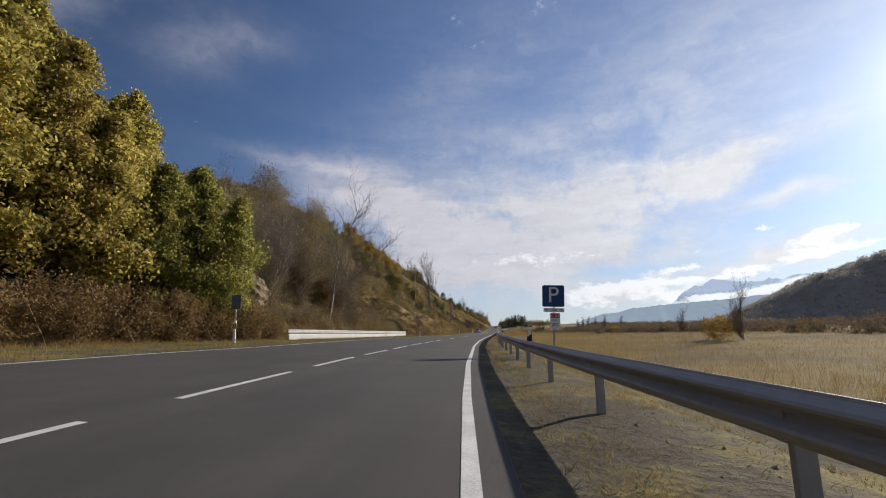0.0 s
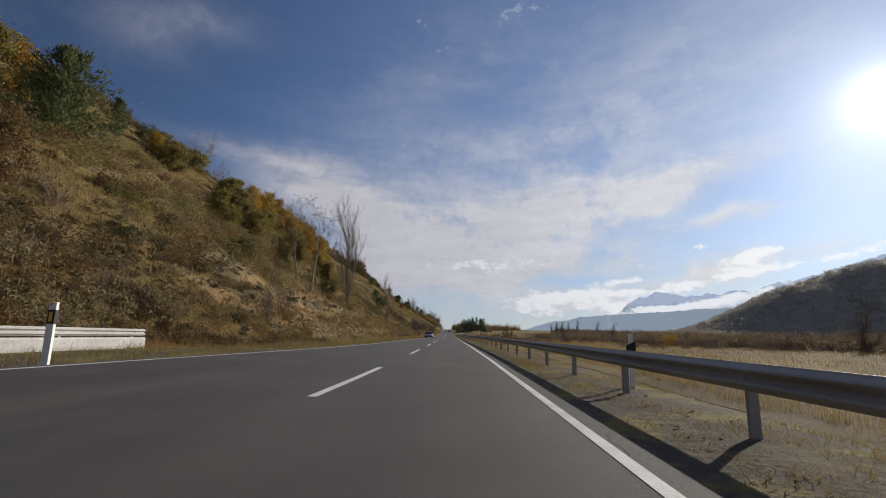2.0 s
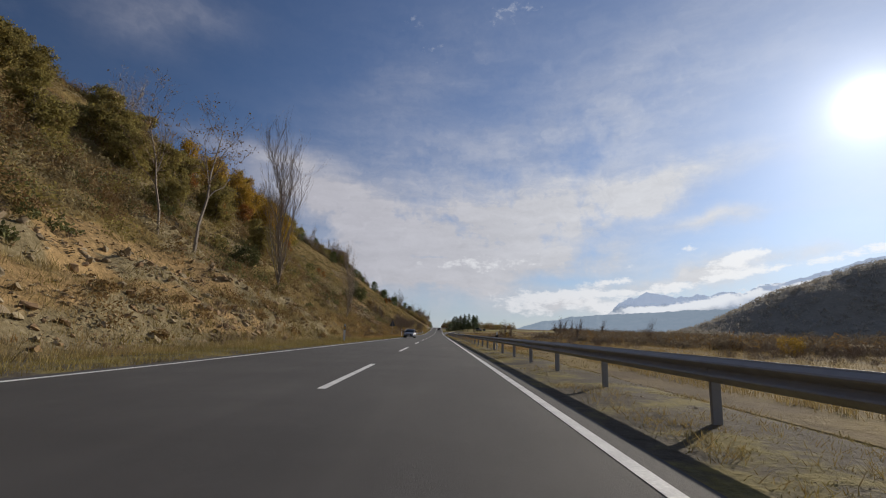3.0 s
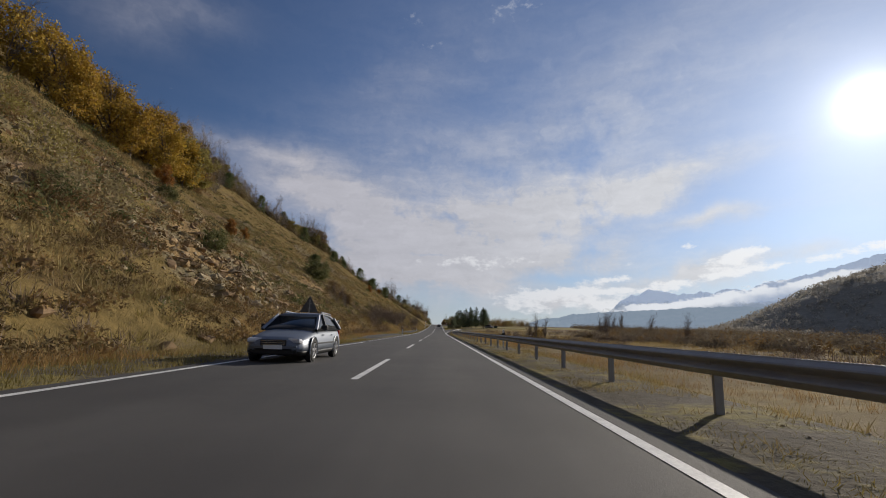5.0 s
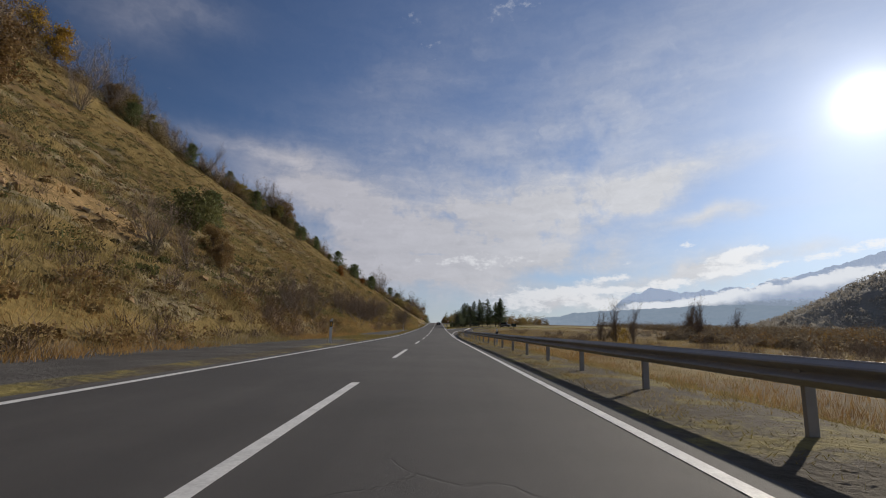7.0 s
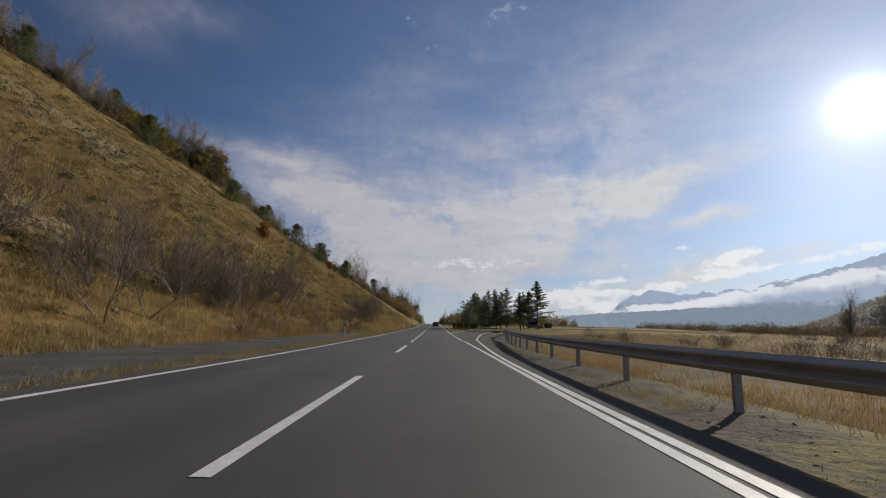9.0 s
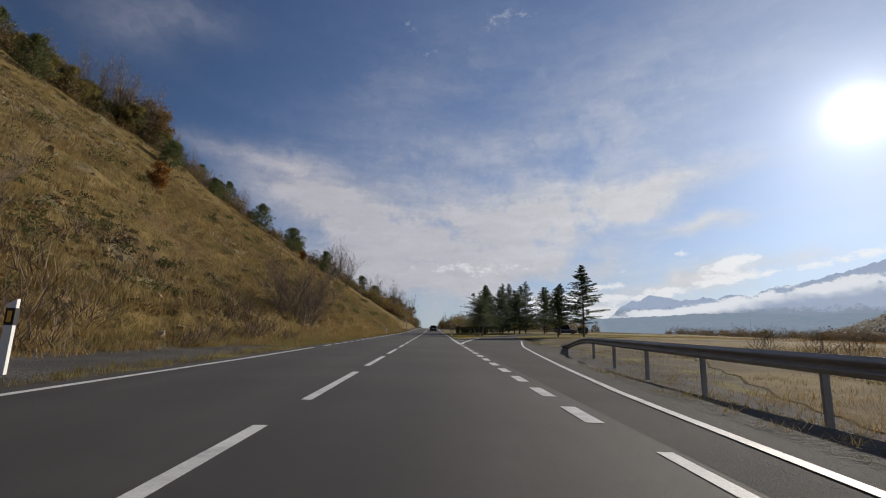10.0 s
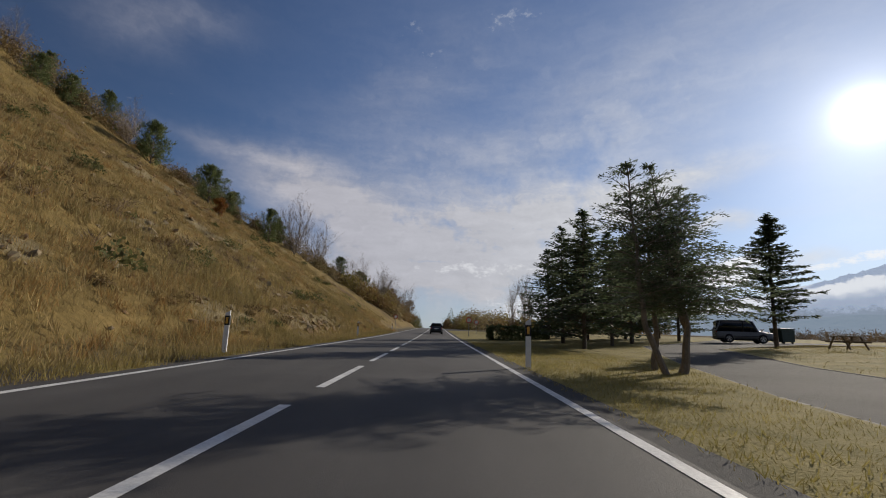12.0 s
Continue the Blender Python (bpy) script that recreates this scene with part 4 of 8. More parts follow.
def make_guardrail():
    rail = tagged(new("guardrail"), "dull grey galvanised steel guardrail on short posts along the verge", "guardrail")
    ys = np.concatenate([np.linspace(-60, 104, 83), np.linspace(106, 351, 124)])
    path = [((p[0], p[1], p[2] - 0.75 * float(smoothstep(p[1], 339, 351))), side) for p, side in line_path(ys, rail_x, 0.67, -1)]
    child("beam", sweep(path, beam_profile(), "beam", M["zinc"]), rail, "dull grey wave-shaped beam")
    pm = bpy.data.meshes.new("post")
    bm = box(0.12, 0.06, 1.1, (0, 0, 0.16), 0.008)
    extra = box(0.1, 0.1, 0.2, (-0.06, 0, 0.62), 0.008)
    me2 = bpy.data.meshes.new("block")
    extra.to_mesh(me2)
    extra.free()
    bm.from_mesh(me2)
    bm.to_mesh(pm)
    bm.free()
    pm.materials.append(M["zinc"])
    y = -57.0
    while y < 341:
        x = float(rail_x(np.array(y))) + 0.13
        child("post", pm, rail).location = (x, y, float(surface(x, y)))
        y += 4.0
    return rail


make_guardrail()


def make_white_barrier():
    b = tagged(new("crash_barrier"), "white double-wave crash barrier over a stained white lower panel", "barrier")

    def bx(y):
        return -13.7 + 0.35 * np.sin((np.asarray(y, float) - 36.7) / 49.3 * math.pi)
    ys = np.linspace(37.5, 87.0, 26)
    prof = beam_profile()
    child("beam", sweep(line_path(ys, bx, 0.68, 1), prof, "beam", M["white_steel"]), b, "white wave-shaped beam")
    child("lower_panel", sweep(line_path(ys, bx, 0.24, 1), [(0.03, -0.28), (0.05, -0.1), (0.05, 0.17), (0.02, 0.23)], "lower_panel", M["white_steel"], 0.05), b, "stained white lower panel")
    pm = bpy.data.meshes.new("post")
    bm = box(0.08, 0.12, 1.1, (0, 0, 0.27), 0.006)
    bm.to_mesh(pm)
    bm.free()
    pm.materials.append(M["zinc"])
    bolt = bpy.data.meshes.new("bolt")
    bm = rod(0.02, 0.02, 0.03, 8, pose(0, 0, 0, 0, 90, 0))
    bm.to_mesh(bolt)
    bm.free()
    bolt.materials.append(M["zinc"])
    for y in np.arange(38.2, 87, 4.0):
        x = float(bx(np.array(y)))
        z = float(surface(x, y))
        child("post", pm, b).location = (x - 0.1, y, z)
        child("bolt", bolt, b).location = (x + 0.04, y, z + 0.68)
    return b


make_white_barrier()


def make_delineator():
    post = tagged(new("delineator_post"), "white plastic roadside marker post with a black band and reflector", "marker post", "roadside marker posts")
    prof = [(-0.06, -0.03), (0.06, -0.03), (0.045, 0.05), (-0.045, 0.05)]
    bm = bmesh.new()
    rings = []
    for z, cut in ((-0.3, 0), (0.98, 0), (1.05, 1)):
        rings.append([bm.verts.new((x, y, z - (0.07 if cut and x < 0 else 0))) for x, y in prof])
    for a, b in zip(rings, rings[1:]):
        for k in range(4):
            bm.faces.new((a[k], a[(k + 1) % 4], b[(k + 1) % 4], b[k]))
    bm.faces.new(rings[-1])
    bm.faces.new(rings[0][::-1])
    part("post", bm, M["white_plastic"], post)
    part("band", box(0.126, 0.09, 0.24, (0, 0.008, 0.8), 0.004), M["black_plastic"], post, "black band")
    part("reflector", box(0.055, 0.012, 0.16, (0, -0.042, 0.8), 0.004), M["reflector"], post, "amber reflector")
    return post


delineator = make_delineator()
POSTS = [(-12.4, 27.2, 1.28), (-9.3, 76.6, 1.08), (-7.35, 195.0, 1.15), (-6.9, 252.0, 1.15), (-7.6, 324.4, 1.0), (-6.6, 384.5, 1.0), (-7.2, 448, 1.0), (2.75, 382.3, 1.0), (-8.2, 140.0, 1.15), (-6.9, 412, 1.0)]
for i, (x, y, size) in enumerate(POSTS):
    m = pose(x, y, gz(x, y), 0, 0, 4 if x < 0 else -4) @ Matrix.Scale(size, 4)
    if i:
        copy_thing(delineator, m)
    else:
        delineator.matrix_world = m


def make_rail_marker(x, y):
    """A marker post behind the rail, its dark reflector panel facing the traffic."""
    t = tagged(new("rail_marker"), "slim white marker post with dark slanted panel behind the guardrail", "marker post", "markers behind the rail")
    part("post", box(0.1, 0.05, 1.9, (0, 0, 0.2), 0.01), M["white_plastic"], t)
    part("panel", plate([(-0.11, 0.62), (0.09, 0.7), (0.09, 1.0), (-0.11, 0.9)], 0.02), M["black_plastic"], t, "dark reflector panel").location = (0, -0.05, 0)
    t.matrix_world = pose(x, y, float(surface(x, y)), 0, 0, -3)


for x, y in ((4.75, 19.2), (4.1, 76), (4.1, 128), (4.1, 190.5), (4.1, 256)):
    make_rail_marker(x, y)


def make_parking_sign(x, y):
    s = tagged(new("parking_sign"), "square blue parking sign over two small plates on a pole", "road sign")
    part("pole", box(0.08, 0.05, 3.9, (0, 0.04, 0.85), 0.01), M["zinc"], s)
    panel = part("panel", plate(rounded(0.92, 0.92, 0.06), 0.025, 0.004), M["sign_blue"], s, "blue square panel")
    panel.location = (-0.02, -0.02, 2.42)
    lettering("P", 0.95, M["sign_white"], panel, (0.0, -0.006, 0.02))
    small = part("distance_plate", plate(rounded(0.86, 0.17, 0.03), 0.02, 0.003), M["sign_white"], s, "narrow white distance plate")
    small.location = (0, -0.02, 1.82)
    lettering("200", 0.15, M["letter"], small, (0.0, -0.005, 0))
    for dx in (-0.3, 0.3):
        part("arrow", plate([(dx, 0.06), (dx - 0.035, 0.015), (dx - 0.012, 0.015), (dx - 0.012, -0.06), (dx + 0.012, -0.06), (dx + 0.012, 0.015), (dx + 0.035, 0.015)], 0.003), M["letter"], small).location = (0, -0.005, 0)
    km = part("kilometre_plate", plate(rounded(0.42, 0.66, 0.04), 0.02, 0.003), M["sign_white"], s, "white kilometre plate with a red header")
    km.location = (0.05, -0.02, 1.37)
    part("header", plate(rounded(0.36, 0.17, 0.02), 0.004), M["sign_red"], km, "red header").location = (0, -0.005, 0.21)
    lettering("N-260", 0.13, M["sign_white"], km, (0, -0.009, 0.21))
    lettering("km", 0.12, M["letter"], km, (0, -0.005, 0.03))
    lettering("201", 0.2, M["letter"], km, (0, -0.005, -0.17))
    s.matrix_world = pose(x, y, -0.1, 0, 2.5, -6) @ Matrix.Scale(1.08, 4)


make_parking_sign(6.0, 22.2)


def make_triangle_sign(x, y):
    s = tagged(new("warning_sign"), "triangular road sign, plain dark grey back, on a thin pole", "road sign")
    part("pole", box(0.08, 0.04, 3.3, (0, 0, 1.2), 0.008), M["zinc"], s)
    tri = [(-0.66, 0), (0.66, 0), (0.02, 1.16), (-0.02, 1.16)]
    part("panel", plate(tri, 0.025, 0.004), M["sign_back"], s, "dark grey back of the panel").location = (0, 0.03, 1.95)
    for z in (2.2, 2.6):
        part("bracket", box(0.3, 0.03, 0.04, (0, 0.025, z), 0.004), M["zinc"], s)
    s.matrix_world = pose(x, y, gz(x, y), 0, 1.5, 6)


make_triangle_sign(-9.3, 194.1)


def make_round_sign(x, y, face, radius=0.45, high=2.5):
    s = tagged(new("speed_sign"), "small round speed limit sign on a steel pole", "road sign", "round signs")
    part("pole", box(0.08, 0.05, high + 0.7, (0, 0.03, high / 2 - 0.05), 0.008), M["zinc"], s)
    disc = [(radius * math.cos(a * math.pi / 12), radius * math.sin(a * math.pi / 12)) for a in range(24)]
    part("disc", plate(disc, 0.02), face, s).location = (0, 0, high)
    part("inner_disc", plate([(p * 0.72, q * 0.72) for p, q in disc], 0.006), M["sign_white"] if face is M["sign_red"] else face, s, "pale inner disc").location = (0, -0.008, high)
    s.matrix_world = pose(x, y, gz(x, y), 0, 0, 0)


def make_panel_sign(x, y):
    """The dark back of a tall panel on a steel post, seen from behind."""
    s = tagged(new("panel_sign"), "dark back of a tall sign panel on a steel post", "road sign")
    part("pole", box(0.07, 0.07, 3.1, (0, 0.04, 1.25), 0.01), M["zinc"], s)
    part("panel", box(0.56, 0.025, 0.9, (0, 0, 2.5), 0.01), M["sign_back"], s)
    for z in (2.25, 2.75):
        part("bracket", box(0.5, 0.03, 0.05, (0, 0.03, z), 0.006), M["zinc"], s)
    s.matrix_world = pose(x, y, gz(x, y), 0, 0, 14)


make_panel_sign(-12.75, 27.8)
make_round_sign(-8.6, 470, M["sign_red"])
make_round_sign(4.3, 430, M["sign_red"], 0.38, 2.0)
make_round_sign(6.6, 446, M["sign_red"], 0.36, 1.9)


# ---- plants ----


def leaf_quads(centres, size, r, stretch=1.0):
    """Small lozenge leaves with random turns round the given centres."""
    n = len(centres)
    a = r.normal(size=(n, 3))
    a /= np.linalg.norm(a, axis=1, keepdims=True)
    b = np.cross(a, r.normal(size=(n, 3)))
    b /= np.linalg.norm(b, axis=1, keepdims=True)
    s = size * r.uniform(0.6, 1.4, (n, 1))
    return np.stack([centres - a * s * stretch, centres - b * s * 0.55, centres + a * s * stretch, centres + b * s * 0.55], 1)


def branch_tubes(starts, ends, r0, r1, sides=4):
    """Tapered tubes, joined in one list of quads."""
    starts, ends = np.asarray(starts, float), np.asarray(ends, float)
    d = ends - starts
    d /= np.linalg.norm(d, axis=1, keepdims=True) + 1e-9
    ref = np.where(np.abs(d[:, 2:3]) > 0.9, np.array([[1.0, 0, 0]]), np.array([[0, 0, 1.0]]))
    u = np.cross(d, ref)
    u /= np.linalg.norm(u, axis=1, keepdims=True)
    v = np.cross(d, u)
    r0, r1 = np.asarray(r0, float)[:, None], np.asarray(r1, float)[:, None]
    quads = []
    for k in range(sides):
        a, b = 2 * math.pi * k / sides, 2 * math.pi * (k + 1) / sides
        ca, cb = u * math.cos(a) + v * math.sin(a), u * math.cos(b) + v * math.sin(b)
        quads.append(np.stack([starts + ca * r0, starts + cb * r0, ends + cb * r1, ends + ca * r1], 1))
    return np.concatenate(quads)


def grow(r, height, spread, levels, lean=(0, 0), upright=0.5, first=0.25, base_r=0.12, kids=4, curve=0.25):
    """Branch segments of a leafless tree: starts, ends, radii and level."""
    S, E, R0, R1, LV = [], [], [], [], []

    def limb(p, d, length, rad, lv):
        steps = 5 if lv == 0 else (4 if lv == 1 else 2)
        pts = [p]
        for k in range(steps):
            d = d + r.normal(size=3) * curve * (0.45 if lv == 0 else 1.0)
            d[2] += upright * 0.25 * (1 if lv else 0.3)
            d = d / np.linalg.norm(d)
            q = p + d * length / steps
            ra, rb = rad * (1 - 0.8 * k / steps), rad * (1 - 0.8 * (k + 1) / steps)
            S.append(p), E.append(q), R0.append(max(ra, 0.006)), R1.append(max(rb, 0.004)), LV.append(lv)
            p = q
            pts.append(q)
            if lv < levels and (lv or (k + 1) / steps > first):
                for _ in range(kids if lv == 0 else kids - 1 if lv == 1 else 2):
                    w = r.normal(size=3)
                    w -= d * (w @ d)
                    w /= np.linalg.norm(w) + 1e-9
                    nd = d * (0.75 + upright * 0.5) + w * spread
                    limb(q - d * r.uniform(0, length / steps), nd / np.linalg.norm(nd), length * r.uniform(0.34, 0.55) * (1 if lv else (1.15 - 0.6 * k / steps)), rb * 0.55 + 0.004, lv + 1)
    limb(np.zeros(3), np.array([lean[0], lean[1], 1.0]), height, base_r, 0)
    return np.array(S), np.array(E), np.array(R0), np.array(R1), np.array(LV)


def bare_tree_meshes(seed, height, spread=0.8, levels=3, lean=(0, 0), upright=0.5, first=0.2, base_r=0.14, kids=4, bark="pale_bark", stems=1, twig_mat="twig"):
    r = np.random.default_rng(seed)
    wood, twig = [], []
    for k in range(stems):
        ln = lean if stems == 1 else (lean[0] + r.normal() * 0.35, lean[1] + r.normal() * 0.35)
        S, E, R0, R1, LV = grow(r, height * (1 if k == 0 else r.uniform(0.6, 1)), spread, levels, ln, upright, first, base_r, kids)
        big = LV <= 1
        wood.append(branch_tubes(S[big], E[big], R0[big], R1[big], 5))
        if (~big).any():
            twig.append(branch_tubes(S[~big], E[~big], R0[~big], R1[~big], 3))
    return quads_mesh("trunk", np.concatenate(wood), M[bark]), quads_mesh("branchwork", np.concatenate(twig), M[twig_mat]), (S, E, LV)


def clumps(r, centre, radii, n_clump, per, jitter):
    """Leaf centres gathered in clumps near the skin of an ellipsoid, with gaps between."""
    d = r.normal(size=(n_clump, 3))
    d /= np.linalg.norm(d, axis=1, keepdims=True)
    c = np.asarray(centre) + d * np.asarray(radii) * r.uniform(0.45, 1.08, (n_clump, 1)) ** 0.6
    return (c[:, None] + r.normal(size=(n_clump, per, 3)) * jitter).reshape(-1, 3)


def leafy_meshes(seed, height, width, leaf, mat, n=90, per=55, low=0.12):
    r = np.random.default_rng(seed)
    S, E, R0, R1, LV = grow(r, height * 0.85, 0.7, 2, (r.normal() * 0.05, r.normal() * 0.05), 0.5, 0.12, 0.02 * height, 4)
    trunk = quads_mesh("trunk", branch_tubes(S, E, R0, R1, 5), M["bark"])
    pts = []
    lobes = 9
    for k in range(lobes):
        a, h = r.uniform(0, 2 * math.pi), low + (0.92 - low) * (k + 0.5) / lobes
        rad = width * 0.5 * math.sqrt(max(0.12, 1 - ((h - 0.38) / 0.66) ** 2))
        c = (math.cos(a) * rad * 0.45, math.sin(a) * rad * 0.45, height * h)
        pts.append(clumps(r, c, (rad * 0.75, rad * 0.75, height * 0.13), n // lobes + 6, per, 0.044 * height))
    pts = np.concatenate(pts)
    return trunk, quads_mesh("crown", leaf_quads(pts, leaf, r), mat)


def shell_leaves(centres, outward, size, r, loose=0.75):
    """Lozenge leaves that mostly face away from the clump they grow on."""
    n = outward + r.normal(size=outward.shape) * loose
    n /= np.linalg.norm(n, axis=1, keepdims=True) + 1e-9
    a = np.cross(n, r.normal(size=n.shape))
    a /= np.linalg.norm(a, axis=1, keepdims=True) + 1e-9
    b = np.cross(n, a)
    s = size * r.uniform(0.6, 1.4, (len(centres), 1))
    return np.stack([centres - a * s, centres - b * s * 0.6, centres + a * s, centres + b * s * 0.6], 1)


def spired_meshes(seed, height, width, leaf, mat, leaders, clump_n=120, per=80, low=0.06):
    """A leafy tree of several upright leaders, each a ragged spire of leaf clumps."""
    r = np.random.default_rng(seed)
    S, E, a, b, C, R = [], [], [], [], [], []
    for k in range(leaders):
        an = 2 * math.pi * k / leaders + r.uniform(0, 0.8)
        off = 0.0 if k == 0 else width * r.uniform(0.2, 0.34)
        tall = height * (1.0 if k == 0 else r.uniform(0.68, 0.92))
        wide = width * (0.46 if k == 0 else r.uniform(0.32, 0.4))
        foot, lean = np.array([math.cos(an) * off, math.sin(an) * off, 0]), r.normal(size=2) * 0.03 * tall
        pts = [np.array([foot[0] * min(1, 0.25 + 1.5 * u) + lean[0] * u, foot[1] * min(1, 0.25 + 1.5 * u) + lean[1] * u, tall * u]) for u in np.linspace(0, 0.97, 9)]
        for q in range(8):
            S.append(pts[q]), E.append(pts[q + 1]), a.append(0.013 * tall * (1 - q / 8) + 0.02), b.append(0.013 * tall * (1 - (q + 1) / 8) + 0.02)
        for q in range(clump_n if k == 0 else int(clump_n * 0.7)):
            u = low + (1 - low) * r.uniform() ** 0.85
            axis = np.array([np.interp(u, np.linspace(0, 0.97, 9), [p[d] for p in pts]) for d in range(2)] + [tall * u])
            env = wide * (1 - u) ** 0.62 * (0.62 + 0.38 * min(1, u * 5)) * (1 + 0.22 * math.sin(9 * u + 3 * k))
            ang = r.uniform(0, 2 * math.pi)
            c = axis + np.array([math.cos(ang), math.sin(ang), 0]) * env * r.uniform(0.3, 1.14) + np.array([0, 0, r.normal() * 0.25])
            C.append(c), R.append((0.32 + 0.6 * r.uniform()) * (0.6 + 0.6 * (1 - u)))
            S.append(axis - np.array([0, 0, 0.4])), E.append(c), a.append(0.03), b.append(0.008)
    C, R = np.array(C), np.array(R)
    d = r.normal(size=(len(C), per, 3))
    d /= np.linalg.norm(d, axis=2, keepdims=True)
    p = C[:, None] + d * R[:, None, None] * r.uniform(0.35, 1.15, (len(C), per, 1)) ** 0.5 * np.array([1.0, 1.0, 0.85])
    p = p + r.normal(size=p.shape) * 0.17
    leaves = shell_leaves(p.reshape(-1, 3), d.reshape(-1, 3) + np.array([0, 0, 0.35]), leaf, r, 1.5)
    return quads_mesh("trunk", branch_tubes(S, E, a, b, 5), M["bark"]), quads_mesh("crown", leaves, mat)


def fir_meshes(seed, height, width, needles="needle", bare=0.12, droop=0.25, gap=0.32, upturn=0.0, dens=1.0):
    """A conifer: whorls of boughs carrying flat sprays of needles."""
    r = np.random.default_rng(seed)
    z, S, E, ra, rb, sprays = height * bare, [], [], [], [], []
    trunk_r = 0.016 * height
    lean = r.normal(size=2) * 0.015 * height
    for k in range(8):
        u0, u1 = k / 8, (k + 1) / 8
        S.append((lean[0] * u0 ** 2, lean[1] * u0 ** 2, height * u0)), E.append((lean[0] * u1 ** 2, lean[1] * u1 ** 2, height * u1))
        ra.append(trunk_r * (1 - u0 * 0.93)), rb.append(trunk_r * (1 - u1 * 0.93))
    trunk_n = len(S)
    while z < height * 0.985:
        u = (z / height - bare) / (1 - bare)
        reach = width * 0.5 * (1 - u) ** 0.78 * (0.55 + 0.45 * min(1, u * 5 + 0.35))
        for k in range(r.integers(4, 7)):
            a = r.uniform(0, 2 * math.pi)
            L = max(0.12, reach * r.uniform(0.6, 1.22))
            d = np.array([math.cos(a), math.sin(a), 0])
            p = np.array([lean[0] * (z / height) ** 2, lean[1] * (z / height) ** 2, z + r.uniform(-0.1, 0.1)])
            steps = max(3, int(L / 0.4))
            for j in range(steps):
                t0, t1 = j / steps, (j + 1) / steps
                rise0 = L * (0.28 * (1 - 0.4 * u) * t0 - droop * t0 ** 2 + upturn * t0 ** 3 + 0.25 * u * t0)
                rise1 = L * (0.28 * (1 - 0.4 * u) * t1 - droop * t1 ** 2 + upturn * t1 ** 3 + 0.25 * u * t1)
                q0, q1 = p + d * L * t0 + np.array([0, 0, rise0]), p + d * L * t1 + np.array([0, 0, rise1])
                S.append(q0), E.append(q1), ra.append(0.02 * (1 - t0) + 0.006), rb.append(0.02 * (1 - t1) + 0.005)
                if t1 > 0.18:
                    m = int(max(3, 8 * dens * (L / steps) / 0.4))
                    side = np.cross(d, (0, 0, 1))
                    w = (0.12 + 0.3 * L * (1 - t1) ** 0.7) * 0.75
                    f = r.uniform(0, 1, (m, 1))
                    o = r.uniform(-1, 1, (m, 1)) * w
                    c = q0 + (q1 - q0) * f + side * o + np.array([0, 0, 1.0]) * (-np.abs(o) * 0.25 + r.normal(size=(m, 1)) * 0.05)
                    along = d + side * np.sign(o) * 0.8 + r.normal(size=(m, 3)) * 0.25
                    sprays.append(np.concatenate([c, along], 1))
        z += height * 0.028 * (1 + gap) * (1 - 0.35 * u)
    wood = branch_tubes(S[:trunk_n], E[:trunk_n], ra[:trunk_n], rb[:trunk_n], 7)
    boughs = branch_tubes(S[trunk_n:], E[trunk_n:], ra[trunk_n:], rb[trunk_n:], 3)
    sp = np.concatenate(sprays)
    c, al = sp[:, :3], sp[:, 3:]
    al /= np.linalg.norm(al, axis=1, keepdims=True)
    wide = np.cross(al, r.normal(size=al.shape) * 0.35 + np.array([0, 0, 1.0]))
    wide /= np.linalg.norm(wide, axis=1, keepdims=True) + 1e-9
    L = r.uniform(0.12, 0.26, (len(c), 1)) * (0.75 + height * 0.035)
    quads = np.stack([c - al * L * 0.5, c - wide * L * 0.26, c + al * L, c + wide * L * 0.26], 1)
    return quads_mesh("trunk", np.concatenate([wood, boughs]), M["bark"]), quads_mesh("crown", quads, M[needles])


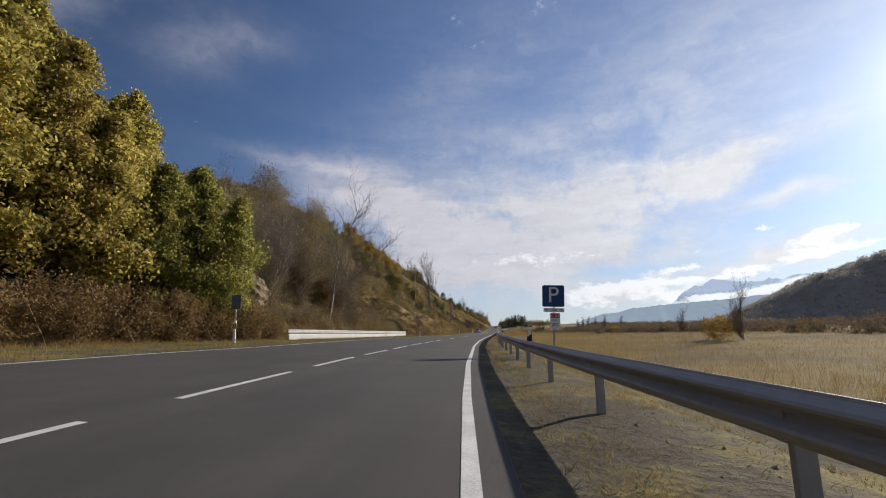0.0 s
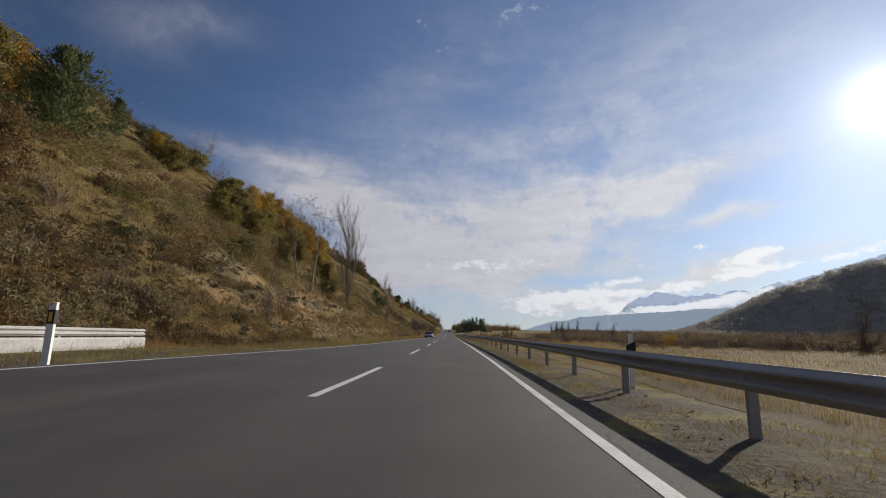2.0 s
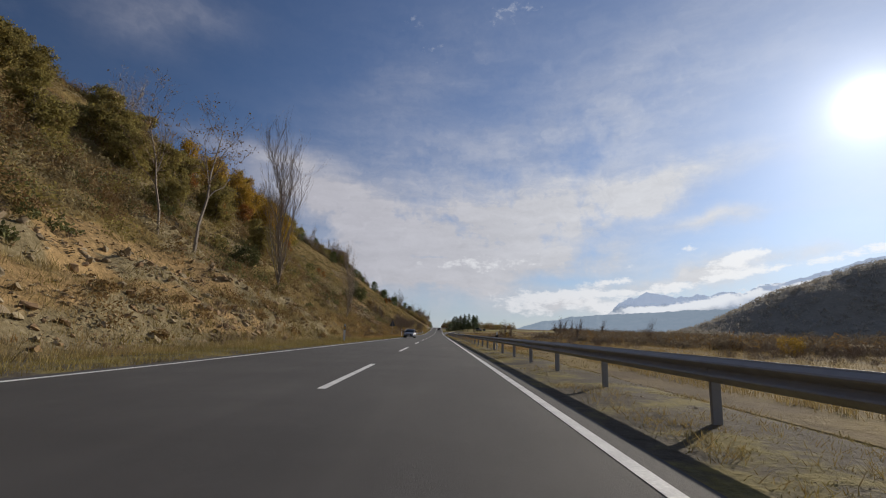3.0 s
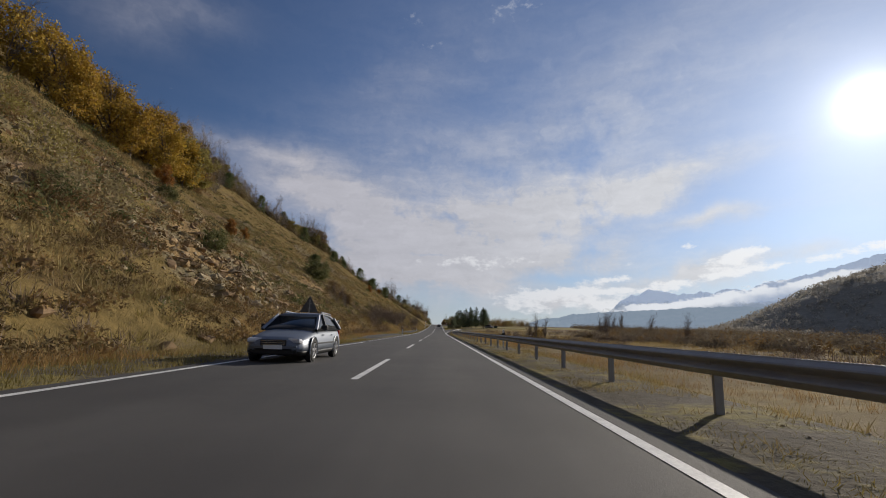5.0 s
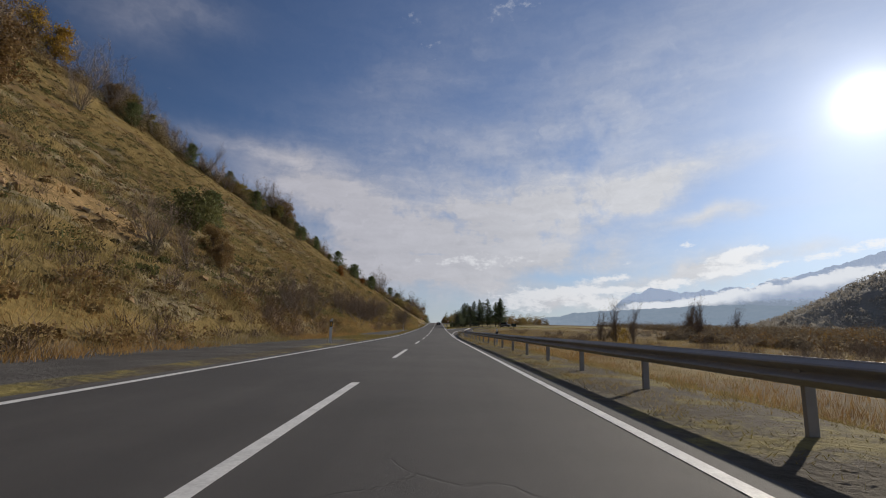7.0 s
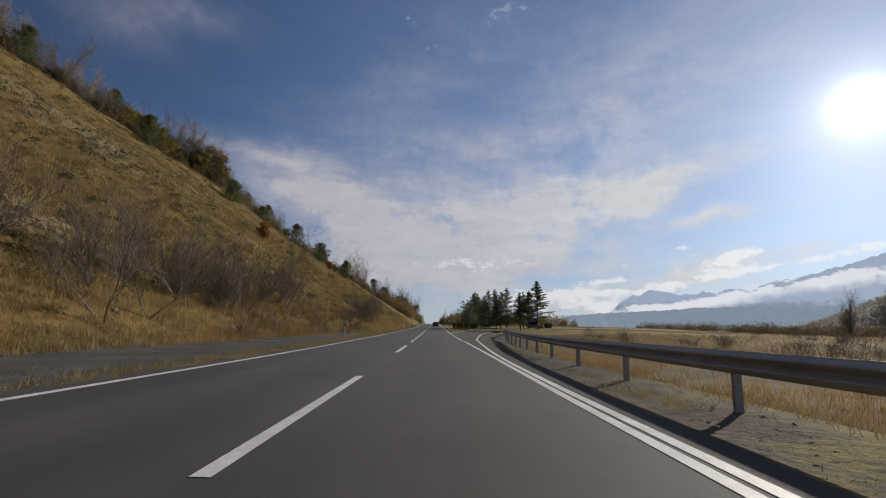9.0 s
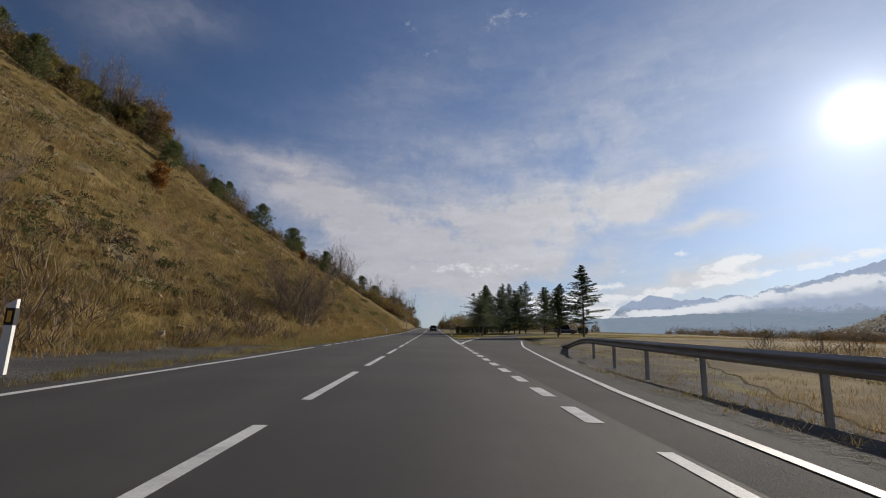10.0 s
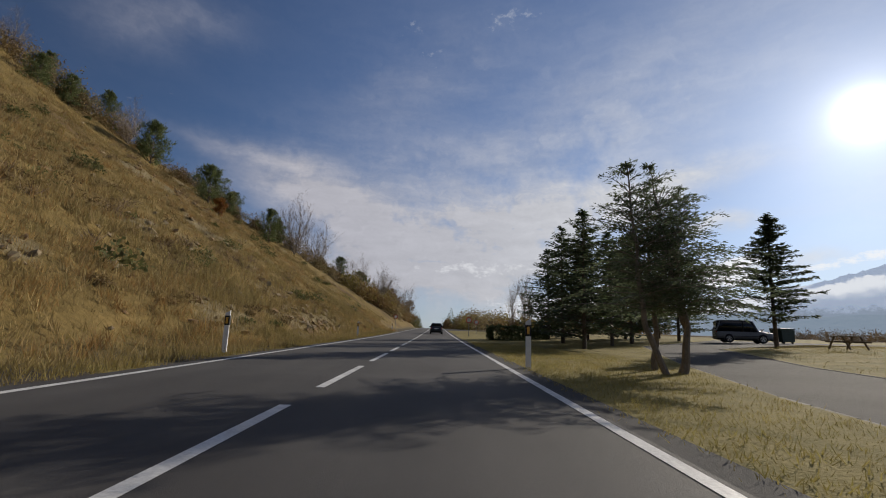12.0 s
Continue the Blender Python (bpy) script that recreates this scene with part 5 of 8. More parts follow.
def pine_meshes(seed, height, width):
    """A young pine: whorls of upswept boughs, wide below and pointed above, ending in tufts of needles."""
    r = np.random.default_rng(seed)
    S, E, a, b, tip, way, big = [], [], [], [], [], [], []
    for k in range(7):
        u0, u1 = k / 7, (k + 1) / 7
        S.append((0, 0, height * u0)), E.append((0, 0, height * u1)), a.append(0.09 * (1 - u0) + 0.015), b.append(0.09 * (1 - u1) + 0.012)
    rows = 9
    for k in range(rows):
        u = 0.08 + 0.88 * k / (rows - 1)
        boughs = r.integers(5, 8)
        for q in range(boughs):
            an = 2 * math.pi * (q + r.uniform(-0.4, 0.4)) / boughs + k * 1.7
            L = width * 0.5 * (1 - u ** 1.7) ** 0.9 * (0.6 + 0.4 * min(1, u * 5)) * r.uniform(0.45, 1.25) + 0.22
            p = np.array([0, 0, height * u * 0.95 + r.normal() * 0.06])
            d = np.array([math.cos(an), math.sin(an), 0.12 + 0.5 * u])
            for f in (0.0, 0.5):
                S.append(p + d * L * f + np.array([0, 0, 0.22 * L * f ** 2])), E.append(p + d * L * (f + 0.5) + np.array([0, 0, 0.22 * L * (f + 0.5) ** 2])), a.append(0.026 * (1 - f)), b.append(0.026 * (0.5 - f) + 0.012)
            for f in np.linspace(0.35, 1.0, 5):
                tip.append(p + d * L * f + np.array([0, 0, 0.22 * L * f ** 2]) + r.normal(size=3) * 0.06 * L)
                way.append(d * 0.8 + np.array([0, 0, 0.7]))
                big.append(0.1 + 0.16 * L / width)
    tip, way, big = np.array(tip + [np.array([0, 0, height * 0.99])]), np.array(way + [np.array([0, 0, 1.0])]), np.array(big + [0.12])
    per = 26
    c = (tip[:, None] + r.normal(size=(len(tip), per, 3)) * big[:, None, None]).reshape(-1, 3)
    up = np.repeat(way, per, 0) + r.normal(size=c.shape) * 0.6
    up /= np.linalg.norm(up, axis=1, keepdims=True)
    wide = np.cross(up, r.normal(size=c.shape))
    wide /= np.linalg.norm(wide, axis=1, keepdims=True)
    L = r.uniform(0.1, 0.22, (len(c), 1))
    quads = np.stack([c - wide * L * 0.26, c + wide * L * 0.26, c + up * L * 1.4], 1)
    return quads_mesh("trunk", branch_tubes(S, E, a, b, 5), M["bark"]), quads_mesh("crown", quads, M["pine"])


def stand(name, meshes, label, category, group=""):
    ob = tagged(new(name), label, category, group)
    for me in meshes:
        child(me.name.split(".")[0], me, ob)
    return ob


def place(ob, spots, first=[0]):
    """Puts a built plant at the first spot and copies at the rest: x, y, scale, turn."""
    for i, (x, y, s, turn) in enumerate(spots):
        m = pose(x, y, gz(x, y) - 0.08, 0, 0, turn)
        if i == 0:
            made = ob
            ob.matrix_world = m
        else:
            made = copy_thing(ob, m)
        made.scale = (s, s, s)


# big leafy trees at the foot of the slope by the bend
place(stand("broadleaf_tree", spired_meshes(11, 15.5, 8.6, 0.125, M["leaf_green"], 5, 170, 105), "tall leafy tree with olive and yellowing autumn leaves", "tree", "leafy trees by the bend"),
      [(-22.6, 19.6, 1.05, 0), (-22.0, 23.2, 0.98, 140), (-27.0, 14.0, 1.15, 250), (-20.5, 13.0, 1.02, 60), (-27.5, 27.0, 1.0, 200), (-24.0, 6.0, 1.1, 300)])
place(stand("broadleaf_tree", spired_meshes(12, 13.4, 7.0, 0.12, M["leaf_green"], 4, 150, 100), "bushy leafy tree with yellow-green autumn leaves", "tree", "leafy trees by the bend"),
      [(-20.6, 26.6, 1.03, 30), (-24.5, 31.0, 0.95, 200)])
place(stand("broadleaf_tree", spired_meshes(13, 12.6, 7.2, 0.1, M["leaf_fresh"], 4, 190, 120, 0.22), "rounded leafy tree still mostly green", "tree", "leafy trees by the bend"),
      [(-17.9, 33.0, 1.0, 60), (-18.6, 29.6, 0.88, 100)])

# bushes with rusty leaves below them
r = np.random.default_rng(3)


def bush_meshes(seed, w, h, mat, leaf=0.11, n=46, per=34, stems=7):
    r = np.random.default_rng(seed)
    S, E, a, b = [], [], [], []
    for k in range(stems):
        p = np.array([r.normal() * 0.08 * w, r.normal() * 0.08 * w, -0.1])
        d = np.array([r.normal() * 0.5, r.normal() * 0.5, 1.0])
        for j in range(4):
            d += r.normal(size=3) * 0.2
            q = p + d / np.linalg.norm(d) * h * 0.26
            S.append(p), E.append(q), a.append(0.035 * h * 0.3 * (1 - j / 5)), b.append(0.035 * h * 0.3 * (1 - (j + 1) / 5))
            for _ in range(3):
                e = d + r.normal(size=3) * 0.8
                S.append(q), E.append(q + e / np.linalg.norm(e) * h * 0.22), a.append(0.008), b.append(0.004)
            p = q
    pts = clumps(r, (0, 0, h * 0.5), (w * 0.5, w * 0.5, h * 0.5), n, per, 0.075 * h)
    pts = pts[pts[:, 2] > 0.02]
    return quads_mesh("stemwork", branch_tubes(S, E, a, b, 3), M["twig"]), quads_mesh("foliage", leaf_quads(pts, leaf, r), mat)


rust = stand("bush", bush_meshes(21, 3.6, 3.0, M["leaf_rust"], 0.07, 90, 70), "dense bush with rusty brown autumn leaves", "bush", "rusty bushes by the bend")
place(rust, [(-17.5, 20, 1.1, 0), (-17.8, 16, 1.0, 50), (-17.2, 24, 1.05, 120), (-18.2, 12, 1.1, 200), (-18.9, 27, 1.0, 33), (-19, 8, 1.2, 80), (-16.6, 30.5, 1.0, 110), (-16.0, 34.0, 1.0, 260), (-15.6, 37.0, 0.8, 20), (-17.2, 27.5, 1.1, 300), (-19.0, 37.5, 1.1, 75)])
olive = stand("bush", bush_meshes(22, 3.2, 2.6, M["scrub_green"], 0.1, 70, 46), "olive-green leafy bush on the slope", "bush", "olive bushes")
place(olive, [(-23, 41, 1.1, 60), (-20.6, 202.4, 0.75, 20), (-31.0, 279.1, 1.9, 10), (-70, 416, 1.8, 200), (-67, 422, 1.7, 30), (-73, 411, 1.6, 80), (-76, 405, 1.5, 140), (-94, 363, 1.3, 300), (-60, 440, 1.2, 20), (-55, 452, 1.1, 60), (-24, 118, 1.0, 160), (-22, 150, 1.0, 10), (-33, 215, 0.8, 60), (-66, 160, 1.6, 0), (-60, 230, 1.5, 33), (-80, 300, 2.0, 80), (-43.5, 152, 1.4, 12), (-48, 195, 1.3, 70)])

def sparse_leaves(seed, height):
    """The last brown leaves at the twig ends of the tree grown from this seed."""
    S, E, LV = bare_tree_meshes(seed, height, 0.8, 3, (0.12, 0.0), 0.35, 0.45, 0.15, 3)[2]
    r = np.random.default_rng(seed)
    ends = E[LV == 3]
    ends = ends[r.uniform(0, 1, len(ends)) < 0.5]
    return quads_mesh("leaves", leaf_quads(np.repeat(ends, 2, 0) + r.normal(size=(len(ends) * 2, 3)) * 0.12, 0.09, r), M["leaf_rust"])


# leafless trees on the lower slope
grey = "leafless grey-barked tree with fine twigs on the slope"
place(stand("bare_tree", bare_tree_meshes(31, 15.0, 0.75, 3, (0.2, 0.02), 0.55, 0.25, 0.2, 4, twig_mat="pale_twig")[:2], "tall leafless pale-barked tree forking into upright limbs", "tree", "leafless trees"), [(-19.4, 62, 1.1, 0)])
place(stand("bare_tree", bare_tree_meshes(32, 11.0, 0.8, 3, (0.55, 0.0), 0.3, 0.3, 0.17, 4, twig_mat="pale_twig")[:2], "leafless tree leaning out over the slope", "tree", "leafless trees"), [(-23.3, 74, 1.22, 0)])
place(stand("bare_tree", bare_tree_meshes(33, 9.0, 0.7, 3, (0.0, 0.0), 0.6, 0.12, 0.1, 3, stems=4, twig_mat="pale_twig")[:2], grey, "tree", "leafless trees"),
      [(-25, 57, 1.3, 0), (-24, 53.5, 1.2, 70), (-27, 60, 1.3, 150), (-25, 65, 1.0, 200), (-20, 70, 0.8, 40), (-30, 52, 1.2, 20), (-30, 70, 1.0, 90), (-97, 352, 1.5, 30), (-101, 348, 1.6, 100), (-98.5, 361, 1.3, 10), (-95, 367, 0.9, 60), (-93, 373, 0.8, 160), (-91, 377, 0.8, 200), (-66, 275, 1.6, 15), (-69, 283, 1.7, 85), (-72, 290, 1.5, 145), (-64, 269, 1.0, 205), (-89, 381, 0.75, 250), (-87, 387, 0.8, 300), (-84, 391, 0.75, 20), (-80, 402, 0.9, 45), (-77, 407, 0.9, 75), (-75, 412, 1.35, 130), (-72.5, 415, 1.4, 170), (-70, 419, 1.3, 230), (-95, 358, 1.1, 280), (-83, 211, 1.4, 220), (-33.3, 476.2, 1.3, 0), (-33.7, 498.6, 1.2, 80), (-58.6, 452.3, 0.8, 20), (-16, 507, 1.2, 140), (-13, 535, 1.2, 220), (-66, 426, 0.8, 310), (-64, 432, 0.7, 30), (-55, 447, 0.6, 90), (-26, 520, 1.1, 40), (-21, 545, 1.2, 10), (-18, 575, 1.2, 200), (-79, 318, 1.0, 44), (-90, 240, 1.2, 9), (-100, 280, 1.2, 77)])
place(stand("poplar", bare_tree_meshes(34, 15.5, 0.17, 3, (0.0, 0.0), 1.5, 0.15, 0.14, 5, twig_mat="pale_twig")[:2], "slender leafless poplar with upright branches", "tree", "poplars"), [(-18.7, 152, 1.05, 0), (-13.6, 168, 0.55, 90), (16, 455, 0.5, 20), (17.5, 459, 0.55, 80), (15, 463, 0.5, 160)])
place(stand("bare_tree", bare_tree_meshes(35, 12.0, 0.8, 3, (0.12, 0.0), 0.35, 0.45, 0.15, 3)[:2] + (sparse_leaves(35, 12.0),), "leafless tree with an open crown and a few brown leaves", "tree", "leafless trees"), [(-21.0, 137, 1.1, 0), (-22.5, 134, 0.85, 160)])

place(stand("brown_tree", leafy_meshes(36, 11.5, 7.5, 0.075, M["brown_leaf"], 130, 95, 0.06), "dense tree with thin grey-brown leaves on the first slope", "tree", "brown trees on the first slope"),
      [(-24, 63, 0.85, 0), (-26.5, 70, 1.2, 80), (-27.5, 76, 1.1, 140), (-23.5, 77, 0.95, 190), (-32, 68, 1.3, 20), (-29, 54, 0.8, 300), (-31, 60, 0.9, 210), (-24.5, 53, 0.65, 270), (-30, 80, 1.0, 30), (-34, 72, 1.1, 60), (-28, 46, 0.75, 100), (-36, 88, 0.9, 10)])
place(stand("brown_tree", leafy_meshes(37, 6.0, 5.2, 0.1, M["leaf_rust"], 110, 56, 0.03), "low spreading tree with russet leaves at the slope foot", "tree", "brown trees on the first slope"),
      [(-22.5, 68, 0.8, 0), (-21.5, 72.5, 0.7, 120), (-23, 84, 0.8, 200), (-26, 90, 0.8, 240), (-26, 275, 0.6, 70), (-23.5, 272, 0.45, 190), (-20, 264, 0.4, 310)])

# leafless shrubs along the foot of the slope
place(stand("bare_shrub", bare_tree_meshes(41, 4.2, 0.55, 2, (0.0, 0.0), 0.55, 0.05, 0.03, 3, "pale_bark", 6)[:2], "leafless many-stemmed shrub at the foot of the slope", "shrub", "leafless shrubs"),
      [(-15.8, 306, 1.0, 40), (-16.5, 309.5, 1.1, 80), (-15.5, 312.5, 0.95, 190), (-17, 315.5, 1.1, 290), (-16, 300, 1.0, 15), (-18, 303, 1.1, 140), (-15.5, 318.9, 1.05, 0), (-15.3, 321.5, 1.0, 60), (-15.0, 324.5, 1.1, 130), (-14.6, 328.0, 0.95, 200), (-10.5, 349.0, 0.95, 90), (-9.6, 353.6, 1.05, 240), (-9.5, 350.9, 1.0, 300), (-13.7, 101.9, 0.7, 0), (-15, 108, 0.8, 70), (-14, 268.3, 1.0, 0), (-15, 272, 1.1, 50), (-14.4, 276, 0.9, 100), (-16.5, 281, 1.1, 150), (-19, 257, 0.9, 0), (-21, 256, 1.1, 80), (-23, 62, 1.0, 0), (-18, 67, 1.0, 33), (-19, 74, 0.9, 80), (-17.5, 80, 0.8, 10)])

# autumn trees and pines along the upper slope
place(stand("autumn_tree", leafy_meshes(51, 9.0, 5.0, 0.17, M["leaf_yellow"], 60, 40, 0.14), "small tree with golden yellow autumn leaves high on the slope", "tree", "autumn trees"),
      [(-53.5, 237.0, 1.15, 0), (-50.5, 243.5, 1.1, 70), (-61.9, 205.4, 1.05, 20), (-104, 338, 1.3, 100), (-107, 333, 1.4, 200), (-57, 228, 1.2, 33), (-62, 232, 1.4, 90), (-58, 238, 1.3, 150), (-53, 253, 1.2, 75), (-57.5, 249, 1.4, 15), (-61, 252, 1.4, 190), (-47, 112, 0.8, 280), (-51.5, 142, 0.5, 30), (-66, 226, 1.4, 210), (-63, 240, 1.3, 300), (-70, 236, 1.5, 45), (-56, 246, 1.0, 120), (-95, 290, 1.3, 10)])
place(stand("autumn_tree", leafy_meshes(52, 7.0, 5.0, 0.17, M["leaf_orange"], 70, 40, 0.08), "small orange-leaved tree on the slope", "tree", "autumn trees"),
      [(-37.6, 184.7, 0.6, 0), (-38.2, 244, 0.42, 30), (-45.7, 234.5, 0.55, 80), (-38.5, 250.7, 0.32, 120), (-30.6, 365.6, 0.45, 10), (-37, 445.6, 0.45, 200), (-33, 165, 0.45, 70), (-44, 175, 0.6, 130)])
place(stand("autumn_tree", leafy_meshes(53, 8.0, 6.5, 0.17, M["leaf_rust"], 80, 40, 0.05), "rust-brown tree with thinning leaves on the ridge", "tree", "autumn trees"),
      [(-69, 423, 1.35, 0), (-73, 418, 1.1, 60), (-71, 427, 1.2, 140), (-12.3, 567.6, 1.1, 200), (-97, 358, 0.9, 30), (-70, 286, 1.7, 75), (-67, 279, 1.4, 175), (-73, 292, 1.5, 275), (-17, 540, 1.0, 40), (-99, 353, 1.0, 250), (-78, 409, 0.7, 310)])
place(stand("olive_tree", leafy_meshes(54, 5.5, 5.6, 0.13, M["leaf_olive"], 90, 60, 0.04), "bushy small tree with olive and yellowing leaves on the slope", "tree", "olive-leaved trees"),
      [(-60.2, 159.2, 1.1, 140), (-34.9, 134.7, 0.9, 210), (-72, 190, 1.3, 60), (-40, 150, 1.1, 30), (-47, 163, 1.1, 100), (-31, 160, 0.9, 250), (-54, 176, 1.1, 300), (-29, 146, 0.7, 20), (-50, 145, 1.0, 70), (-38, 158, 1.1, 15), (-35, 168, 1.0, 45), (-44, 156, 1.2, 200), (-42, 170, 1.1, 330), (-36, 148, 0.9, 110), (-30, 173, 0.8, 160), (-26, 164, 0.75, 260), (-55, 257, 1.9, 80), (-44, 104, 1.3, 40), (-70, 416, 1.2, 10), (-75, 409, 1.1, 50), (-67, 424, 1.0, 90), (-98, 357, 1.5, 130), (-94, 365, 1.1, 200), (-79, 396, 1.0, 20), (-77, 400, 1.15, 120), (-74.5, 404, 1.1, 220), (-81, 391, 0.8, 310)])
place(stand("bare_tree", bare_tree_meshes(93, 8.5, 0.38, 3, (0.05, 0), 0.8, 0.16, 0.1, 4, "pale_bark", 2, "pale_twig")[:2], "slender leafless tree on the ridge", "tree", "leafless ridge trees"),
      [(-92, 357, 1.0, 0), (-90, 361, 0.85, 60), (-90.5, 366, 1.1, 130), (-91, 371, 1.15, 200), (-89.5, 374.5, 0.9, 250), (-82, 379, 1.15, 30), (-80, 383, 1.0, 90), (-79, 387, 0.9, 150), (-84, 376, 0.7, 210), (-78, 391, 0.8, 280), (-86, 373, 0.7, 330), (-96, 349, 1.0, 45)])
pine_label = "small dark green pine on the grassy slope"
pine_spots = [(-37.0, 106.5, 1.75, 0), (-41, 110, 1.3, 60), (-52.8, 134, 1.1, 60), (-56, 150, 0.9, 120), (-57.9, 413.2, 1.2, 0), (-80.6, 393.5, 1.3, 90), (-67.4, 387.7, 1.35, 10), (-63.7, 424.5, 0.9, 30), (-61.2, 449.3, 1.15, 70), (-48.9, 444.5, 1.4, 140), (-41.5, 450.5, 1.4, 200), (-34.7, 463.4, 1.25, 20), (-30.8, 515.4, 1.25, 60), (-28.7, 547.6, 1.4, 120), (-58, 437, 0.9, 11), (-55, 428, 0.8, 50), (-46, 470, 1.0, 88), (-38, 478, 1.0, 44), (-27, 530, 1.3, 10), (-22, 560, 1.4, 70), (-65, 440, 0.9, 130), (-43, 462, 0.9, 0), (-90, 350, 1.4, 50), (-84, 372, 1.4, 5), (-35.7, 292.7, 1.15, 30)]
for k, (tall, broad) in enumerate(((5.4, 4.4), (5.0, 4.9), (5.8, 4.0))):
    place(stand("pine_tree", pine_meshes(61 + k, tall, broad), pine_label, "tree", "pines on the slope"), pine_spots[k::3])

# ---- rest area ----
fir_label = "dark green fir standing on the rest area lawn"
place(stand("fir_tree", fir_meshes(71, 9.6, 7.4, "needle", 0.08, 0.2, 0.15, 0.12, 1.3), fir_label, "tree", "firs of the rest area"),
      [(10.1, 406.3, 1.0, 0), (14.5, 414, 1.1, 50), (20.5, 420, 1.2, 130), (26, 424, 1.1, 200), (17.5, 425, 1.2, 260)])
place(stand("fir_tree", fir_meshes(72, 8.2, 7.2, "needle", 0.1, 0.3, 0.15, 0.1, 1.3), fir_label, "tree", "firs of the rest area"),
      [(12.2, 401.5, 1.0, 0), (8.9, 397, 1.05, 100), (17.5, 411, 1.2, 200), (23.2, 414, 1.2, 300), (12.0, 419, 1.2, 30), (15.8, 407, 1.05, 80)])
place(stand("fir_tree", fir_meshes(73, 10.2, 6.9, "needle", 0.2, 0.3, 0.2, 0.12, 2.6), "tall open fir with spaced level boughs on the lawn", "tree", "firs of the rest area"),
      [(20.8, 380.6, 1.0, 0), (17.3, 380.8, 0.7, 90), (22.8, 400.5, 0.92, 200)])


def make_cedar(x, y):
    """A spreading cedar on bent stems, its leaders and bough ends nodding."""
    r = np.random.default_rng(81)
    t = tagged(new("cedar_tree"), "spreading feathery cedar on several bent bare stems", "tree")
    S, E, a, b, pts, ways = [], [], [], [], [], []
    stems = (((0, 0), (-0.52, 0.15), (-0.4, 0.6), (-0.55, 0.8), 6.25), ((0.5, 0.3), (0.95, 0.6), (0.62, 0.9), (0.35, 1.2), 6.3), ((0.75, 0.75), (0.95, 0.9), (1.0, 1.2), (1.35, 1.5), 5.7), ((0.3, 1.4), (0.4, 1.5), (0.5, 1.9), (0.7, 2.4), 5.9))
    for base, knee, mid, top, h in stems:
        us = np.linspace(0, 1, 15)
        px = np.interp(us, [0, 0.22, 0.5, 1], [base[0], knee[0], mid[0], top[0]])
        py = np.interp(us, [0, 0.22, 0.5, 1], [base[1], knee[1], mid[1], top[1]])
        path = np.stack([px, py, h * us - 0.1], -1) + r.normal(size=(15, 3)) * 0.03
        for j in range(14):
            p, q, u = path[j], path[j + 1], us[j + 1]
            S.append(p), E.append(q), a.append(0.08 * (1 - us[j]) + 0.012), b.append(0.08 * (1 - u) + 0.01)
            if u < 0.33:
                continue
            for _ in range(10 if u < 0.85 else 6):
                an = r.uniform(0, 2 * math.pi)
                v = (u - 0.33) / 0.67
                L = (2.7 * (1 - v) ** 0.7 + 0.12) * r.uniform(0.45, 1.2)
                d = np.array([math.cos(an), math.sin(an), 0.12 + 0.75 * v])
                p0 = p + (q - p) * r.uniform()
                n = max(3, int(L / 0.22))
                for s_ in range(n):
                    t0, t1 = s_ / n, (s_ + 1) / n
                    q0 = p0 + d * L * t0 - np.array([0, 0, (0.2 + 0.3 * v) * L * t0 ** 2.4])
                    q1 = p0 + d * L * t1 - np.array([0, 0, (0.2 + 0.3 * v) * L * t1 ** 2.4])
                    S.append(q0), E.append(q1), a.append(0.014 * (1 - t0) + 0.004), b.append(0.014 * (1 - t1) + 0.003)
                    m = 12
                    side = np.cross(d, (0, 0, 1))
                    off = r.normal(size=(m, 1)) * (0.05 + 0.14 * L * (1 - t1) + 0.03)
                    c = q0 + (q1 - q0) * r.uniform(0, 1, (m, 1)) + side * off + np.array([0, 0, 1.0]) * (r.normal(size=(m, 1)) * 0.035 - np.abs(off) * 0.2)
                    pts.append(c)
                    ways.append(np.repeat((d + np.array([0, 0, -0.5 * t1]))[None], m, 0) + side * np.sign(off) * 0.7)
    child("trunk", quads_mesh("trunk", branch_tubes(S, E, a, b, 6), M["pale_bark"]), t)
    c, al = np.concatenate(pts), np.concatenate(ways)
    al = al + r.normal(size=al.shape) * 0.35
    al /= np.linalg.norm(al, axis=1, keepdims=True)
    wide = np.cross(al, r.normal(size=al.shape))
    wide /= np.linalg.norm(wide, axis=1, keepdims=True)
    L = r.uniform(0.07, 0.15, (len(c), 1))
    quads = np.stack([c - wide * L * 0.16, c + wide * L * 0.16, c + al * L], 1)
    child("crown", quads_mesh("crown", quads, M["cedar_needle"]), t)
    t.matrix_world = pose(x, y, gz(x, y), 0, 0, 0)


make_cedar(6.2, 381.4)


